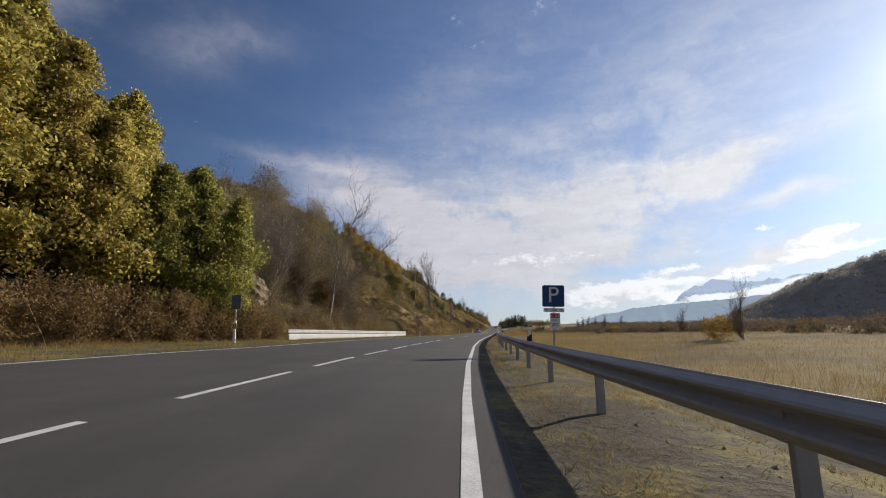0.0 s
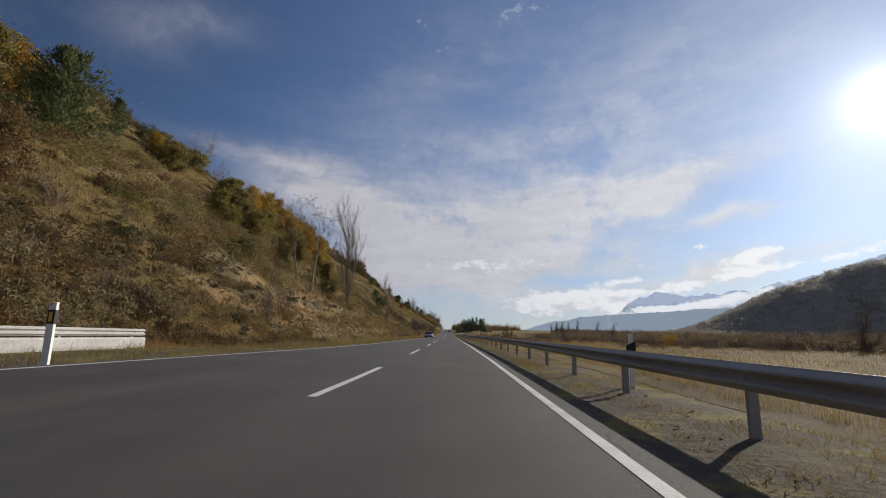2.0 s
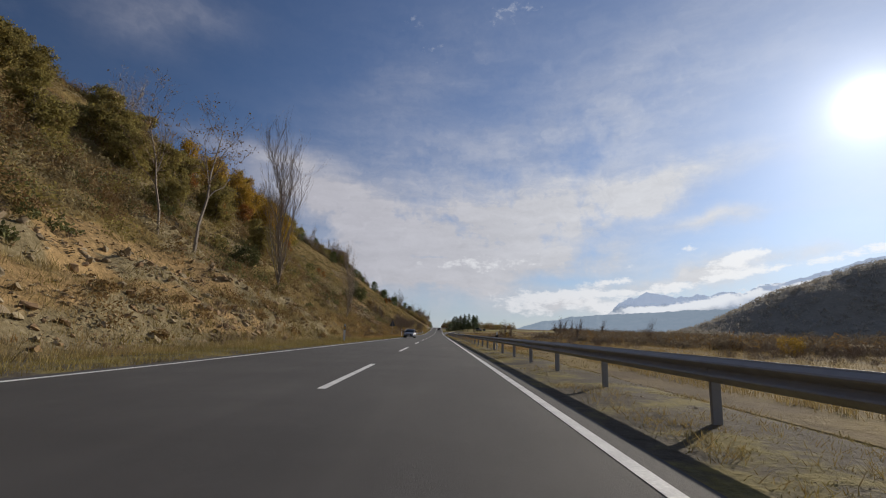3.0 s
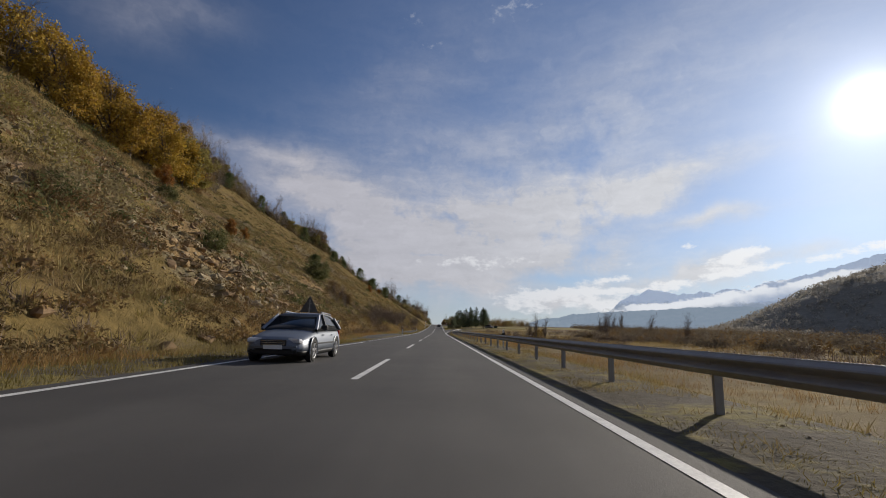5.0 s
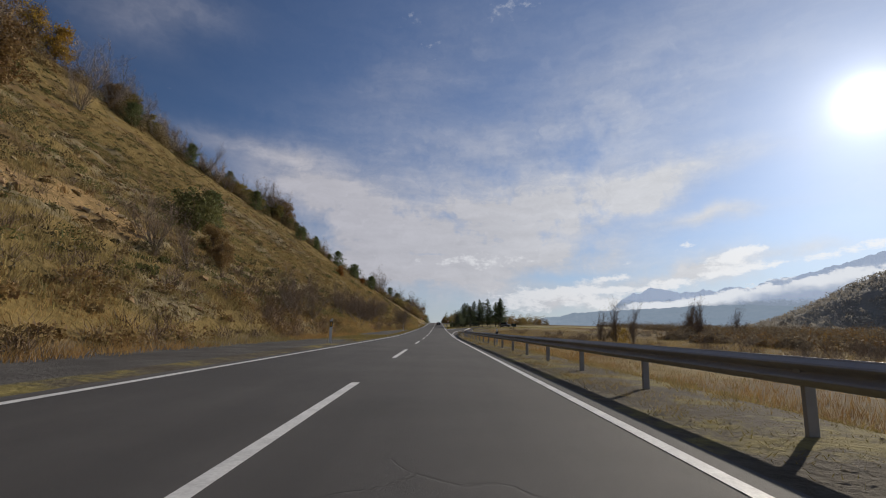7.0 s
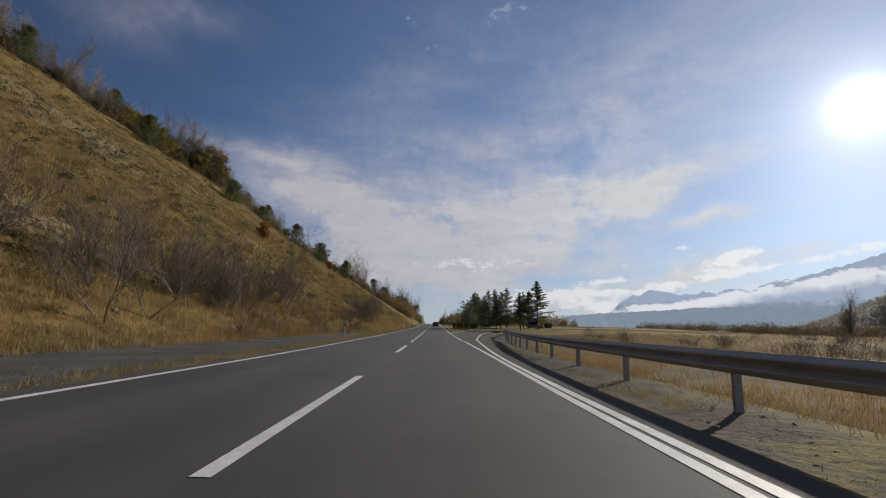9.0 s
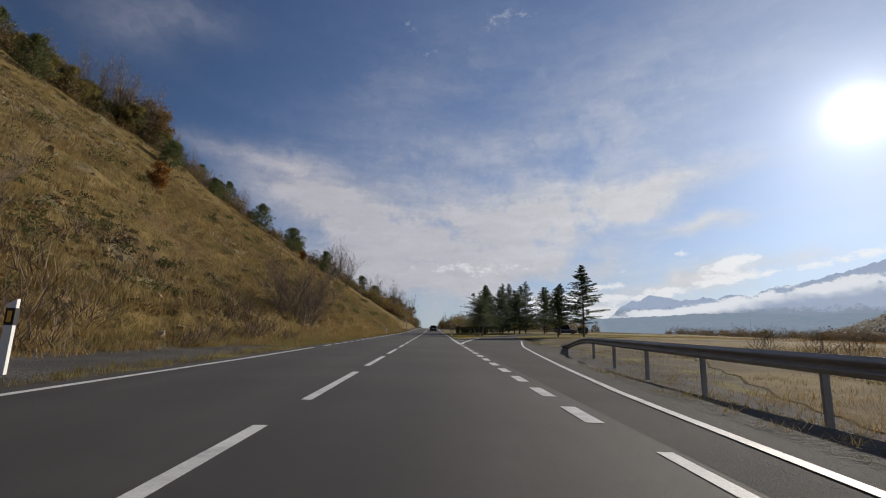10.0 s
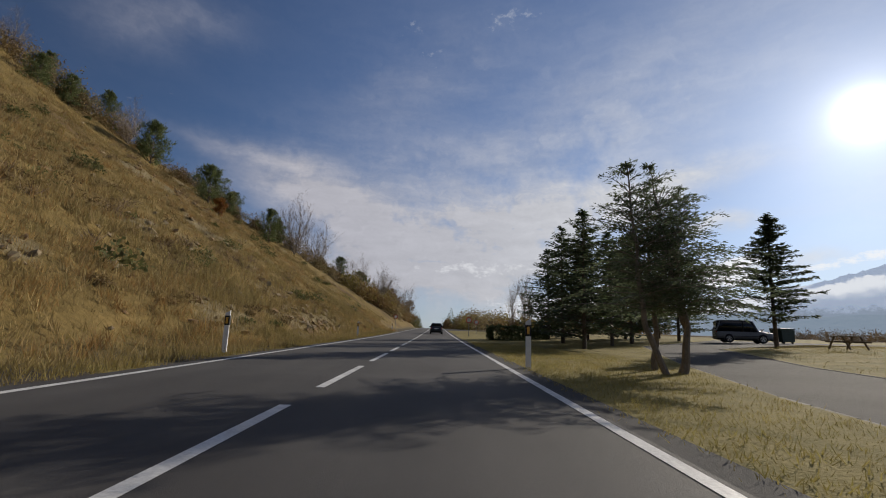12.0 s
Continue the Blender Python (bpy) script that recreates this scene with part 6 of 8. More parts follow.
def make_lawn(name, outline, lift, label):
    """A kerbed lawn: a slightly domed grass top and a row of kerb stones round it."""
    bm = bmesh.new()
    vs = [bm.verts.new((x, y, float(surface(x, y)) + lift(x, y))) for x, y in outline]
    bm.faces.new(vs)
    bmesh.ops.recalc_face_normals(bm, faces=bm.faces)
    if bm.faces[:][0].normal.z < 0:
        bmesh.ops.reverse_faces(bm, faces=bm.faces)
    bmesh.ops.triangulate(bm, faces=bm.faces)
    me = bpy.data.meshes.new(name)
    bm.to_mesh(me)
    bm.free()
    me.materials.append(M["lawn"])
    lawn = tagged(new(name, me), label, "lawn", kind="structure")
    stone = bpy.data.meshes.new("kerb_stone")
    kb = box(0.96, 0.12, 0.3, (0, 0, -0.135), 0.015)
    kb.to_mesh(stone)
    kb.free()
    stone.materials.append(M["kerb"])
    for (xa, ya), (xb, yb) in zip(outline, outline[1:] + outline[:1]):
        n = int(math.hypot(xb - xa, yb - ya))
        if max(ya, yb) > 419 or max(xa, xb) > 40 or max(xa, xb) < 3.6 or (max(ya, yb) < 380 and max(xa, xb) > 11.5):
            continue
        for k in range(n):
            u = (k + 0.5) / n
            x, y = xa + (xb - xa) * u, ya + (yb - ya) * u
            o = child("kerb_stone", stone, lawn)
            dz = float(surface(xb, yb) - surface(xa, ya)) + lift(xb, yb) - lift(xa, ya)
            o.matrix_local = pose(x, y, float(surface(x, y)) + lift(x, y) - 0.015, 0, -math.degrees(math.atan2(dz, math.hypot(xb - xa, yb - ya))), math.degrees(math.atan2(yb - ya, xb - xa)))
    return lawn


M["lawn"] = material("lawn", [(0.3, (0.13, 0.115, 0.036)), (0.5, (0.23, 0.19, 0.066)), (0.7, (0.33, 0.27, 0.105))], 0.8, 0.95, 0.6, 22.0, space="World", spec=0.1, stains=(0.6, (0.21, 0.17, 0.08)))


def rise(x, y):
    return (0.03 if x > 2.9 else -0.03) + 0.035 * min(max(x - 9, 0), 18)


make_lawn("lawn", [(2.55, 364.2), (2.75, 364.2), (4.3, 369), (6.2, 377.5), (8.9, 386), (14.5, 402), (30, 418), (90, 424), (90, 480), (2.75, 480), (2.65, 440), (2.55, 400)], rise, "dry yellowish lawn island with kerb, under the firs")
make_lawn("lawn", [(10.7, 373.5), (10.9, 377), (12.5, 384.5), (17.5, 398), (40, 411.5), (48, 412.2), (48, 379), (24, 376.5), (15.5, 373.2), (12, 371.8)], rise, "dry lawn with kerb beside the slip lane")


def make_picnic_table(x, y):
    t = tagged(new("picnic_table"), "weathered wooden picnic table with attached benches on the lawn", "picnic table")
    for k in range(4):
        part("tabletop_plank", box(1.9, 0.17, 0.04, (0, -0.29 + 0.19 * k, 0.74), 0.008), M["wood"], t)
    for s in (-1, 1):
        part("bench", box(1.9, 0.26, 0.045, (0, s * 0.72, 0.45), 0.008), M["wood"], t)
        part("crossbar", box(0.07, 1.6, 0.09, (s * 0.7, 0, 0.4), 0.006), M["wood"], t)
        for q in (-1, 1):
            part("leg", box(0.07, 0.09, 0.92, (s * 0.7, 0, 0), 0.006, pose(0, q * 0.42, 0.37, q * 28, 0, 0)), M["wood"], t)
    t.matrix_world = pose(x, y, float(surface(x, y)) + rise(x, y), 0, 0, 12)


make_picnic_table(25.0, 397.5)


def make_bin(x, y):
    b = tagged(new("waste_container"), "dark green lidded waste container by the parking way", "waste container")
    part("body", plate([(-0.75, 0.15), (0.75, 0.15), (0.85, 1.15), (-0.85, 1.15)], 1.0, 0.02), M["bin"], b)
    part("lid", box(1.75, 1.06, 0.12, (0, 0.5, 1.22), 0.04), M["bin"], b)
    for s in (-0.6, 0.6):
        for q in (0.15, 0.85):
            part("wheel", rod(0.09, 0.09, 0.06, 12, pose(s, q, 0.09, 0, 90, 0)), M["tyre"], b)
    b.matrix_world = pose(x, y, float(surface(x, y)) + rise(x, y) - 0.01, 0, 0, 20)


M["bin"] = material("container_plastic", [(0.3, (0.02, 0.035, 0.025)), (0.7, (0.035, 0.055, 0.04))], 2.0, 0.5, 0.05)
make_bin(30.0, 409.0)


def make_hedge(x, y, w, d, h, seed):
    r = np.random.default_rng(seed)
    p = r.uniform(-1, 1, (5200, 3))
    ax = np.argmax(np.abs(p), axis=1)
    p[np.arange(len(p)), ax] = np.sign(p[np.arange(len(p)), ax]) * r.uniform(0.82, 1.04, len(p))
    p = p * np.array([w / 2, d / 2, h / 2]) + np.array([0, 0, h / 2])
    ob = tagged(new("hedge"), "dark clipped evergreen hedge on the lawn", "hedge", "hedges of the rest area")
    stem = quads_mesh("stem", branch_tubes([(0, 0, 0)], [(0, 0, h * 0.8)], [0.05], [0.02], 5), M["bark"])
    for sx in (-1, -0.5, 0, 0.5, 1):
        child("stem", stem, ob).location = (sx * w * 0.4, 0, 0)
    p = p * (1 + 0.12 * np.sin(p[:, :1] * 5.1 + seed) * np.cos(p[:, 1:2] * 4.3))
    child("foliage", quads_mesh("foliage", leaf_quads(p, 0.08, r), M["pine"]), ob)
    ob.matrix_world = pose(x, y, float(surface(x, y)) + rise(x, y), 0, 0, 0)


make_hedge(6.6, 412, 3.4, 1.2, 1.3, 5)
make_hedge(9.8, 417, 3.0, 1.2, 1.2, 6)


# ---- vehicles ----
def car_body(stations, name, mat, lo, hi):
    """Lofts half-sections along the length: each station is y and rows of (half width, z); keeps the rows lo to hi."""
    verts, faces = [], []
    n = hi - lo + 1
    for y, rows in stations:
        for side in (1, -1):
            for w, z in rows[lo:hi + 1]:
                verts.append((side * w, y, z))
    for i in range(len(stations) - 1):
        for side in (0, 1):
            for k in range(n - 1):
                a = i * 2 * n + side * n + k
                q = (a, a + 1, a + 1 + 2 * n, a + 2 * n)
                faces.append(q if side else q[::-1])
        a, b = i * 2 * n + n - 1, i * 2 * n + 2 * n - 1
        faces.append((a, b, b + 2 * n, a + 2 * n))
        a, b = i * 2 * n, i * 2 * n + n
        faces.append((b, a, a + 2 * n, b + 2 * n))
    for i, flip in ((0, False), (len(stations) - 1, True)):
        ring = [i * 2 * n + k for k in range(n)] + [i * 2 * n + n + k for k in reversed(range(n))]
        faces.append(ring if flip else ring[::-1])
    me = mesh_from(name, verts, faces, mat, smooth=True)
    bm = bmesh.new()
    bm.from_mesh(me)
    bmesh.ops.recalc_face_normals(bm, faces=bm.faces)
    bm.to_mesh(me)
    bm.free()
    return me


def make_wheel(parent, x, y, radius, width):
    w = new("wheel")
    w.parent = parent
    w.location = (x, y, radius)
    bm = bmesh.new()
    prof = [(radius * 0.66, width * 0.5), (radius * 0.94, width * 0.5), (radius, width * 0.36), (radius, -width * 0.36), (radius * 0.94, -width * 0.5), (radius * 0.66, -width * 0.5)]
    n = 28
    rings = [[bm.verts.new((s, r * math.cos(2 * math.pi * k / n), r * math.sin(2 * math.pi * k / n))) for r, s in prof] for k in range(n)]
    for k in range(n):
        a, b = rings[k], rings[(k + 1) % n]
        for j in range(len(prof)):
            bm.faces.new((a[j], a[(j + 1) % len(prof)], b[(j + 1) % len(prof)], b[j]))
    bmesh.ops.recalc_face_normals(bm, faces=bm.faces)
    part("tyre", bm, M["tyre"], w, smooth=True)
    out = 1 if x > 0 else -1
    bm = rod(radius * 0.67, radius * 0.67, width * 0.5, 28, pose(-out * width * 0.25, 0, 0, 0, 90, 0) if out < 0 else pose(-width * 0.25, 0, 0, 0, 90, 0))
    part("rim_barrel", bm, M["black_plastic"], w)
    ring = [(out * (width * 0.5 - 0.01), radius * 0.64 * math.cos(q), radius * 0.64 * math.sin(q)) for q in np.linspace(0, 2 * math.pi, 25)]
    child("rim_edge", quads_mesh("rim_edge", branch_tubes(ring[:-1], ring[1:], [0.016] * 24, [0.016] * 24, 5), M["alloy"]), w)
    bm = bmesh.new()
    for k in range(5):
        sp = box(0.03, radius * 0.2, radius * 0.62, (out * (width * 0.5 - 0.012), 0, radius * 0.34), 0.006, pose(0, 0, 0, 72 * k, 0, 0))
        tmp = bpy.data.meshes.new("spoke")
        sp.to_mesh(tmp)
        sp.free()
        bm.from_mesh(tmp)
    hub = rod(radius * 0.18, radius * 0.14, 0.05, 14, pose(out * (width * 0.5 - 0.04), 0, 0, 0, 90 * out, 0))
    tmp = bpy.data.meshes.new("hub")
    hub.to_mesh(tmp)
    hub.free()
    bm.from_mesh(tmp)
    part("rim", bm, M["alloy"], w, "five-spoke alloy rim")


def make_car(name, label, paint, L=4.55, W=1.77, H=1.43, estate=True, at=None, rails=True, boxy=False):
    """A car with its nose towards -y: lower body, dark glasshouse, roof, lamps, wheels."""
    car = tagged(new(name), label, "car")
    h, w = L / 2, W / 2
    tail = 0.98 if estate else 0.86
    # nose, bonnet, shoulder line and tail: y, height of the shoulder, width, underside
    keys = np.array([(-h, 0.54, 0.60, 0.34), (-h + 0.05, 0.62, 0.76, 0.26), (-h + 0.2, 0.69, 0.88, 0.21), (-h + 0.5, 0.76, 0.955, 0.19), (-h + 0.9, 0.83, 0.99, 0.18), (-h + 1.25, 0.885, 1.0, 0.18), (-h + 1.7, 0.905, 1.0, 0.18), (0, 0.92, 1.0, 0.18), (h - 1.2, 0.94, 1.0, 0.18), (h - 0.5, 0.95, 0.985, 0.2), (h - 0.15, 0.94, 0.94, 0.24), (h - 0.02, 0.9, 0.87, 0.3), (h, 0.84, 0.8, 0.38)])
    if boxy:
        keys[:, 1] = np.clip(keys[:, 1] * 1.14, 0.84, 1.06)
        keys[:, 2] = np.clip(keys[:, 2] * 1.06, 0.8, 1.0)
    st, skirt = [], []
    for i in range(len(keys) - 1):
        p0, p1, p2, p3 = keys[max(i - 1, 0)], keys[i], keys[i + 1], keys[min(i + 2, len(keys) - 1)]
        for f in np.linspace(0, 1, 5)[:4 if i < len(keys) - 2 else 5]:
            y, top, wid, bot = p1 + 0.5 * f * ((p2 - p0) + f * ((2 * p0 - 5 * p1 + 4 * p2 - p3) + f * (3 * p1 - p0 - 3 * p2 + p3)))
            y = p1[0] + (p2[0] - p1[0]) * f
            cut = max(bot + 0.03, 0.32)
            rows = [(w * wid * (1 - 0.25 * u ** 4 + 0.012 * math.sin(u * 9)), cut + (top - cut) * (u ** 0.9)) for u in (0, 0.25, 0.5, 0.68, 0.8)]
            rows += [(w * wid * 0.86, top - 0.045), (w * wid * 0.78, top - 0.015), (w * wid * 0.5, top + 0.012), (w * wid * 0.2, top + 0.02)]
            st.append((y, rows))
            skirt.append((y, [(w * wid * 0.86, bot), (w * wid * 0.96, bot + 0.05), (w * wid * 1.002, cut), (w * wid * 0.97, cut + 0.01)]))
    child("body", car_body(st, "body", paint, 0, 8), car)
    child("lower_skirt", car_body(skirt, "lower_skirt", M["black_plastic"], 0, 3), car, "dark unpainted lower skirt")
    g = []
    back = h - (0.3 if estate else 0.75)
    glass = ((-h + 1.22, 0.88, 0.9), (-h + 1.6, 1.1, 0.84), (-h + 2.05, H - 0.07, 0.74), (-h + 2.5, H - 0.015, 0.71), (0.4, H, 0.71), (h - 1.0, H - 0.04, 0.7), (back - 0.25, H - 0.12, 0.68), (back, 1.12, 0.76), (back + 0.14, 0.95, 0.82))
    top = ((-h + 1.98, H - 0.085), (-h + 2.5, H - 0.012), (0.4, H + 0.004), (h - 1.0, H - 0.035), (back - 0.2, H - 0.115))
    wide, screen = 0.735, (-h + 1.24, -h + 2.02)
    if boxy:
        back = h - 0.12
        glass = ((-h + 1.15, 0.95, 0.92), (-h + 1.3, 1.3, 0.88), (-h + 1.58, H - 0.07, 0.84), (-h + 1.9, H - 0.015, 0.83), (0.4, H, 0.83), (h - 0.6, H - 0.01, 0.83), (h - 0.24, H - 0.05, 0.82), (h - 0.14, 1.3, 0.87), (h - 0.06, 1.0, 0.9))
        top = ((-h + 1.52, H - 0.085), (-h + 1.9, H - 0.012), (0.4, H + 0.004), (h - 0.6, H - 0.006), (h - 0.18, H - 0.05))
        wide, screen = 0.85, (-h + 1.17, -h + 1.56)
    for y, z, wid in glass:
        g.append((y, [(w * 0.93, min(0.9, z - 0.01)), (w * (wid + 0.93) / 2, (z + 0.9) / 2), (w * wid, z)]))
    child("glasshouse", car_body(g, "glasshouse", M["car_glass"], 0, 2), car, "dark tinted windows")
    r = [(y, [(w * wide, z - 0.05), (w * (wide - 0.015), z), (w * (wide - 0.135), z + 0.022)]) for y, z in top]
    child("roof", car_body(r, "roof", paint, 0, 2), car)
    for s in (-1, 1):
        for y0, z0, y1, z1, name2 in ((screen[0], 0.9, screen[1], H - 0.07, "front_pillar"), (0.12, 0.9, 0.1, H - 0.03, "middle_pillar"), (back + 0.1, 0.95, back - 0.24, H - 0.12, "rear_pillar")):
            a, b = np.array([s * w * 0.925, y0, z0]), np.array([s * w * wide, y1, z1])
            child(name2, quads_mesh(name2, branch_tubes([a], [b], [0.055], [0.05], 6), paint if name2 != "middle_pillar" else M["black_plastic"]), car)
        part("mirror", box(0.2, 0.1, 0.15, (s * (w + 0.06), -h + 1.72, 0.99), 0.04), M["black_plastic"], car, "black door mirror")
        part("headlight", box(0.4, 0.2, 0.13, (0, 0, 0), 0.05, pose(s * w * 0.63, -h + 0.13, 0.6, -8, 0, -s * 16)), M["lamp_glass"], car, "clear headlight")
        part("tail_light", box(0.16, 0.1, 0.34, (s * w * 0.8, h - 0.06, 0.76), 0.03), M["tail_red"], car, "red tail light")
        part("fog_lamp", box(0.2, 0.06, 0.09, (s * w * 0.62, -h + 0.045, 0.32), 0.02), M["black_plastic"], car)
        part("side_strip", box(0.02, L * 0.56, 0.05, (s * (w + 0.004), 0.05, 0.52), 0.008), M["black_plastic"], car)
        for y in (-0.35, 0.75):
            part("door_handle", box(0.03, 0.17, 0.035, (s * (w * 0.985), y, 0.76), 0.01), paint, car)
        if rails:
            a, b = (s * w * 0.66, -h + 2.5, H + 0.05), (s * w * 0.64, h - 0.75, H + 0.02)
            child("roof_rail", quads_mesh("roof_rail", branch_tubes([a, (a[0], a[1], H), (b[0], b[1], H - 0.04)], [b, a, b], [0.022] * 3, [0.022] * 3, 6), M["rail_chrome"]), car, "bright roof rail")
        for y in (-h + 0.88, h - 0.95):
            make_wheel(car, s * (w - 0.085), y, 0.32, 0.21)
            arch = rod(0.37, 0.37, 0.12, 28, pose(s * (w - 0.058) - 0.06, y, 0.33, 0, 90, 0))
            part("wheel_arch", arch, M["black_plastic"], car)
            ring = [(s * (w + 0.002), y + 0.385 * math.cos(q), 0.33 + 0.385 * math.sin(q)) for q in np.linspace(-0.25, math.pi + 0.25, 19)]
            child("fender_lip", quads_mesh("fender_lip", branch_tubes(ring[:-1], ring[1:], [0.02] * 18, [0.02] * 18, 6), paint), car)
    gr = part("grille", box(0.72, 0.05, 0.17, (0, -h + 0.0, 0.55), 0.02), M["black_plastic"], car, "black grille with thin bright bars")
    for k in range(3):
        part("grille_bar", box(0.68, 0.02, 0.012, (0, -h - 0.028, 0.5 + 0.05 * k), 0.003), M["rail_chrome"], gr)
    part("lower_grille", box(1.1, 0.05, 0.12, (0, -h + 0.03, 0.3), 0.02), M["black_plastic"], car)
    part("front_bumper_strip", box(1.3, 0.05, 0.05, (0, -h + 0.02, 0.45), 0.02), paint, car)
    part("number_plate", box(0.52, 0.02, 0.11, (0, -h - 0.03, 0.43), 0.004), M["sign_white"], car, "blank pale number plate")
    part("rear_plate", box(0.52, 0.02, 0.11, (0, h + 0.012, 0.72), 0.004), M["sign_white"], car, "blank pale number plate")
    part("rear_bumper", box(1.55, 0.12, 0.16, (0, h - 0.03, 0.42), 0.04), M["black_plastic"], car)
    part("rear_window", box(1.15, 0.02, 0.36, (0, 0, 0), 0.02, pose(0, back + 0.03, H - 0.3, -8 if boxy else -24, 0, 0)), M["car_glass"], car)
    car.matrix_world = at
    return car


make_car("estate_car", "grey-blue estate car with roof rails in the oncoming lane", M["car_silver"], at=pose(-4.5, 175.9, 0.0, 0, 0, -1))
make_car("hatchback_car", "dark hatchback car in the driving lane ahead", M["car_dark"], L=4.1, W=1.72, H=1.48, at=pose(0.15, 436, float(road_z(436)), 0, 0, 180), rails=False)
make_car("off_road_car", "grey boxy off-road car parked in the rest area", M["car_grey"], L=4.3, W=1.8, H=1.86, at=pose(26.4, 409.5, float(surface(26.4, 409.5)) + rise(26.4, 409) - 0.02, 0, 0, 70), rails=False, boxy=True)
make_car("parked_car", "white car parked under the firs of the rest area", M["car_white"], L=4.3, W=1.75, H=1.45, at=pose(15.5, 431, float(surface(15.5, 431)) + rise(15, 431), 0, 0, 80), rails=False)


# ---- loose cover: grass, scrub and stones ----
def tufts(x, y, height, r, blades=5, lean=0.45, width=0.035, spread=0.12):
    """Grass tufts: pointed blades as triangles."""
    z = ground_z(x, y)
    n = len(x)
    base = np.stack([x, y, z - 0.02], -1)[:, None] + np.concatenate([r.normal(size=(n, blades, 2)) * spread, np.zeros((n, blades, 1))], -1)
    h = (height * r.uniform(0.55, 1.3, n))[:, None] * r.uniform(0.6, 1.2, (n, blades))
    a = r.uniform(0, 2 * math.pi, (n, blades))
    d = np.stack([np.cos(a), np.sin(a), 0 * a], -1)
    tip = base + d * (h * lean * r.uniform(0.2, 1.2, (n, blades)))[..., None] + np.stack([0 * h, 0 * h, h], -1)
    b = r.uniform(0, 2 * math.pi, (n, blades))
    side = np.stack([np.cos(b), np.sin(b), 0 * b], -1) * (width * (0.5 + h / (height.mean() if np.ndim(height) else height) * 0.5))[..., None]
    return np.stack([base - side, base + side, tip], 2).reshape(-1, 3, 3)


def scatter_stones(x, y, size, r):
    """Small angular stones, each a squashed double pyramid lying on the ground."""
    n = len(x)
    a = r.uniform(0, 2 * math.pi, (n, 1)) + np.array([[0, 1.3, 2.4, 3.5, 4.9]]) + r.normal(size=(n, 5)) * 0.15
    c = np.stack([x, y, ground_z(x, y)], -1)[:, None]
    ring = c + np.stack([np.cos(a), np.sin(a), r.uniform(0.05, 0.35, (n, 5))], -1) * (size[:, None] * r.uniform(0.75, 1.25, (n, 5)))[..., None]
    top = c + np.stack([r.normal(size=n) * 0.2, r.normal(size=n) * 0.2, r.uniform(0.5, 0.9, n)], -1)[:, None] * size[:, None, None]
    return np.stack([ring, np.roll(ring, -1, 1), np.repeat(top, 5, 1)], 2).reshape(-1, 3, 3)


def left_edge(y):
    return bend(y) - table(y, LEFT) - 0.5


def on_slope(n, y0, y1, s0, s1, r, power=1.0):
    y = r.uniform(y0, y1, n)
    s = s0 + (s1 - s0) * r.uniform(0, 1, n) ** power
    return bend(y) - table(y, TOE) - s, y


gr = np.random.default_rng(100)
# verge at the foot of the slope
y = gr.uniform(0, 440, 30000)
lo, hi = left_edge(y) - 0.1, bend(y) - table(y, TOE) - 1.6
u = gr.uniform(0, 1, len(y))
x = lo + (hi - lo) * u
bay = ((y > 200) & (y < 262) | (y > 286) & (y < 338)) & (x < left_edge(y) - 1.1) & (x > bend(y) - table(y, TOE) - 0.3)
keep = ~bay & ~((y > 205) & (y < 258))
tagged(new("verge_grass", quads_mesh("verge_grass", tufts(x[keep], y[keep], np.full(keep.sum(), 0.15), gr, 8, 0.6, 0.008, 0.14), M["green_grass"])), "short yellow-green grass along the road edge", "grass", kind="stuff")
x, y = on_slope(26000, 0, 450, -1.2, 5, gr)
keep = ~((y > 286) & (y < 338) & (x > bend(y) - table(y, TOE) + 0.2))
x, y = x[keep], y[keep]
reddish = vnoise(x, y, 18, 77, 3) > 0.0
tagged(new("reddish_grass", quads_mesh("reddish_grass", tufts(x[reddish], y[reddish], np.full(reddish.sum(), 0.36), gr, 7, 0.6, 0.012, 0.22), M["red_grass"])), "reddish-brown dead grass at the foot of the slope", "grass", kind="stuff")
tagged(new("slope_grass", quads_mesh("slope_grass", tufts(x[~reddish], y[~reddish], np.full((~reddish).sum(), 0.32), gr, 7, 0.6, 0.012, 0.22), M["dry_grass"])), "dry straw-coloured grass on the slope", "grass", kind="stuff")
x, y = on_slope(130000, 0, 470, 3, 62, gr, 1.5)
keep = (gr.uniform(0, 1, len(x)) > np.maximum(0.65 * smoothstep(outcrop(x, y), 0.15, 0.75), 0.9 * smoothstep(cut_bank(x, y), 0.2, 0.6))) & (vnoise(x, y, 7, 88, 4) > -0.3)
x, y = x[keep], y[keep]
tagged(new("slope_grass", quads_mesh("slope_grass", tufts(x, y, 0.28 + 0.16 * (vnoise(x, y, 12, 91, 3) > 0), gr, 4, 0.6, 0.028, 0.26), M["dry_grass"])), "dry olive and tan grass on the hillside", "grass", kind="stuff")

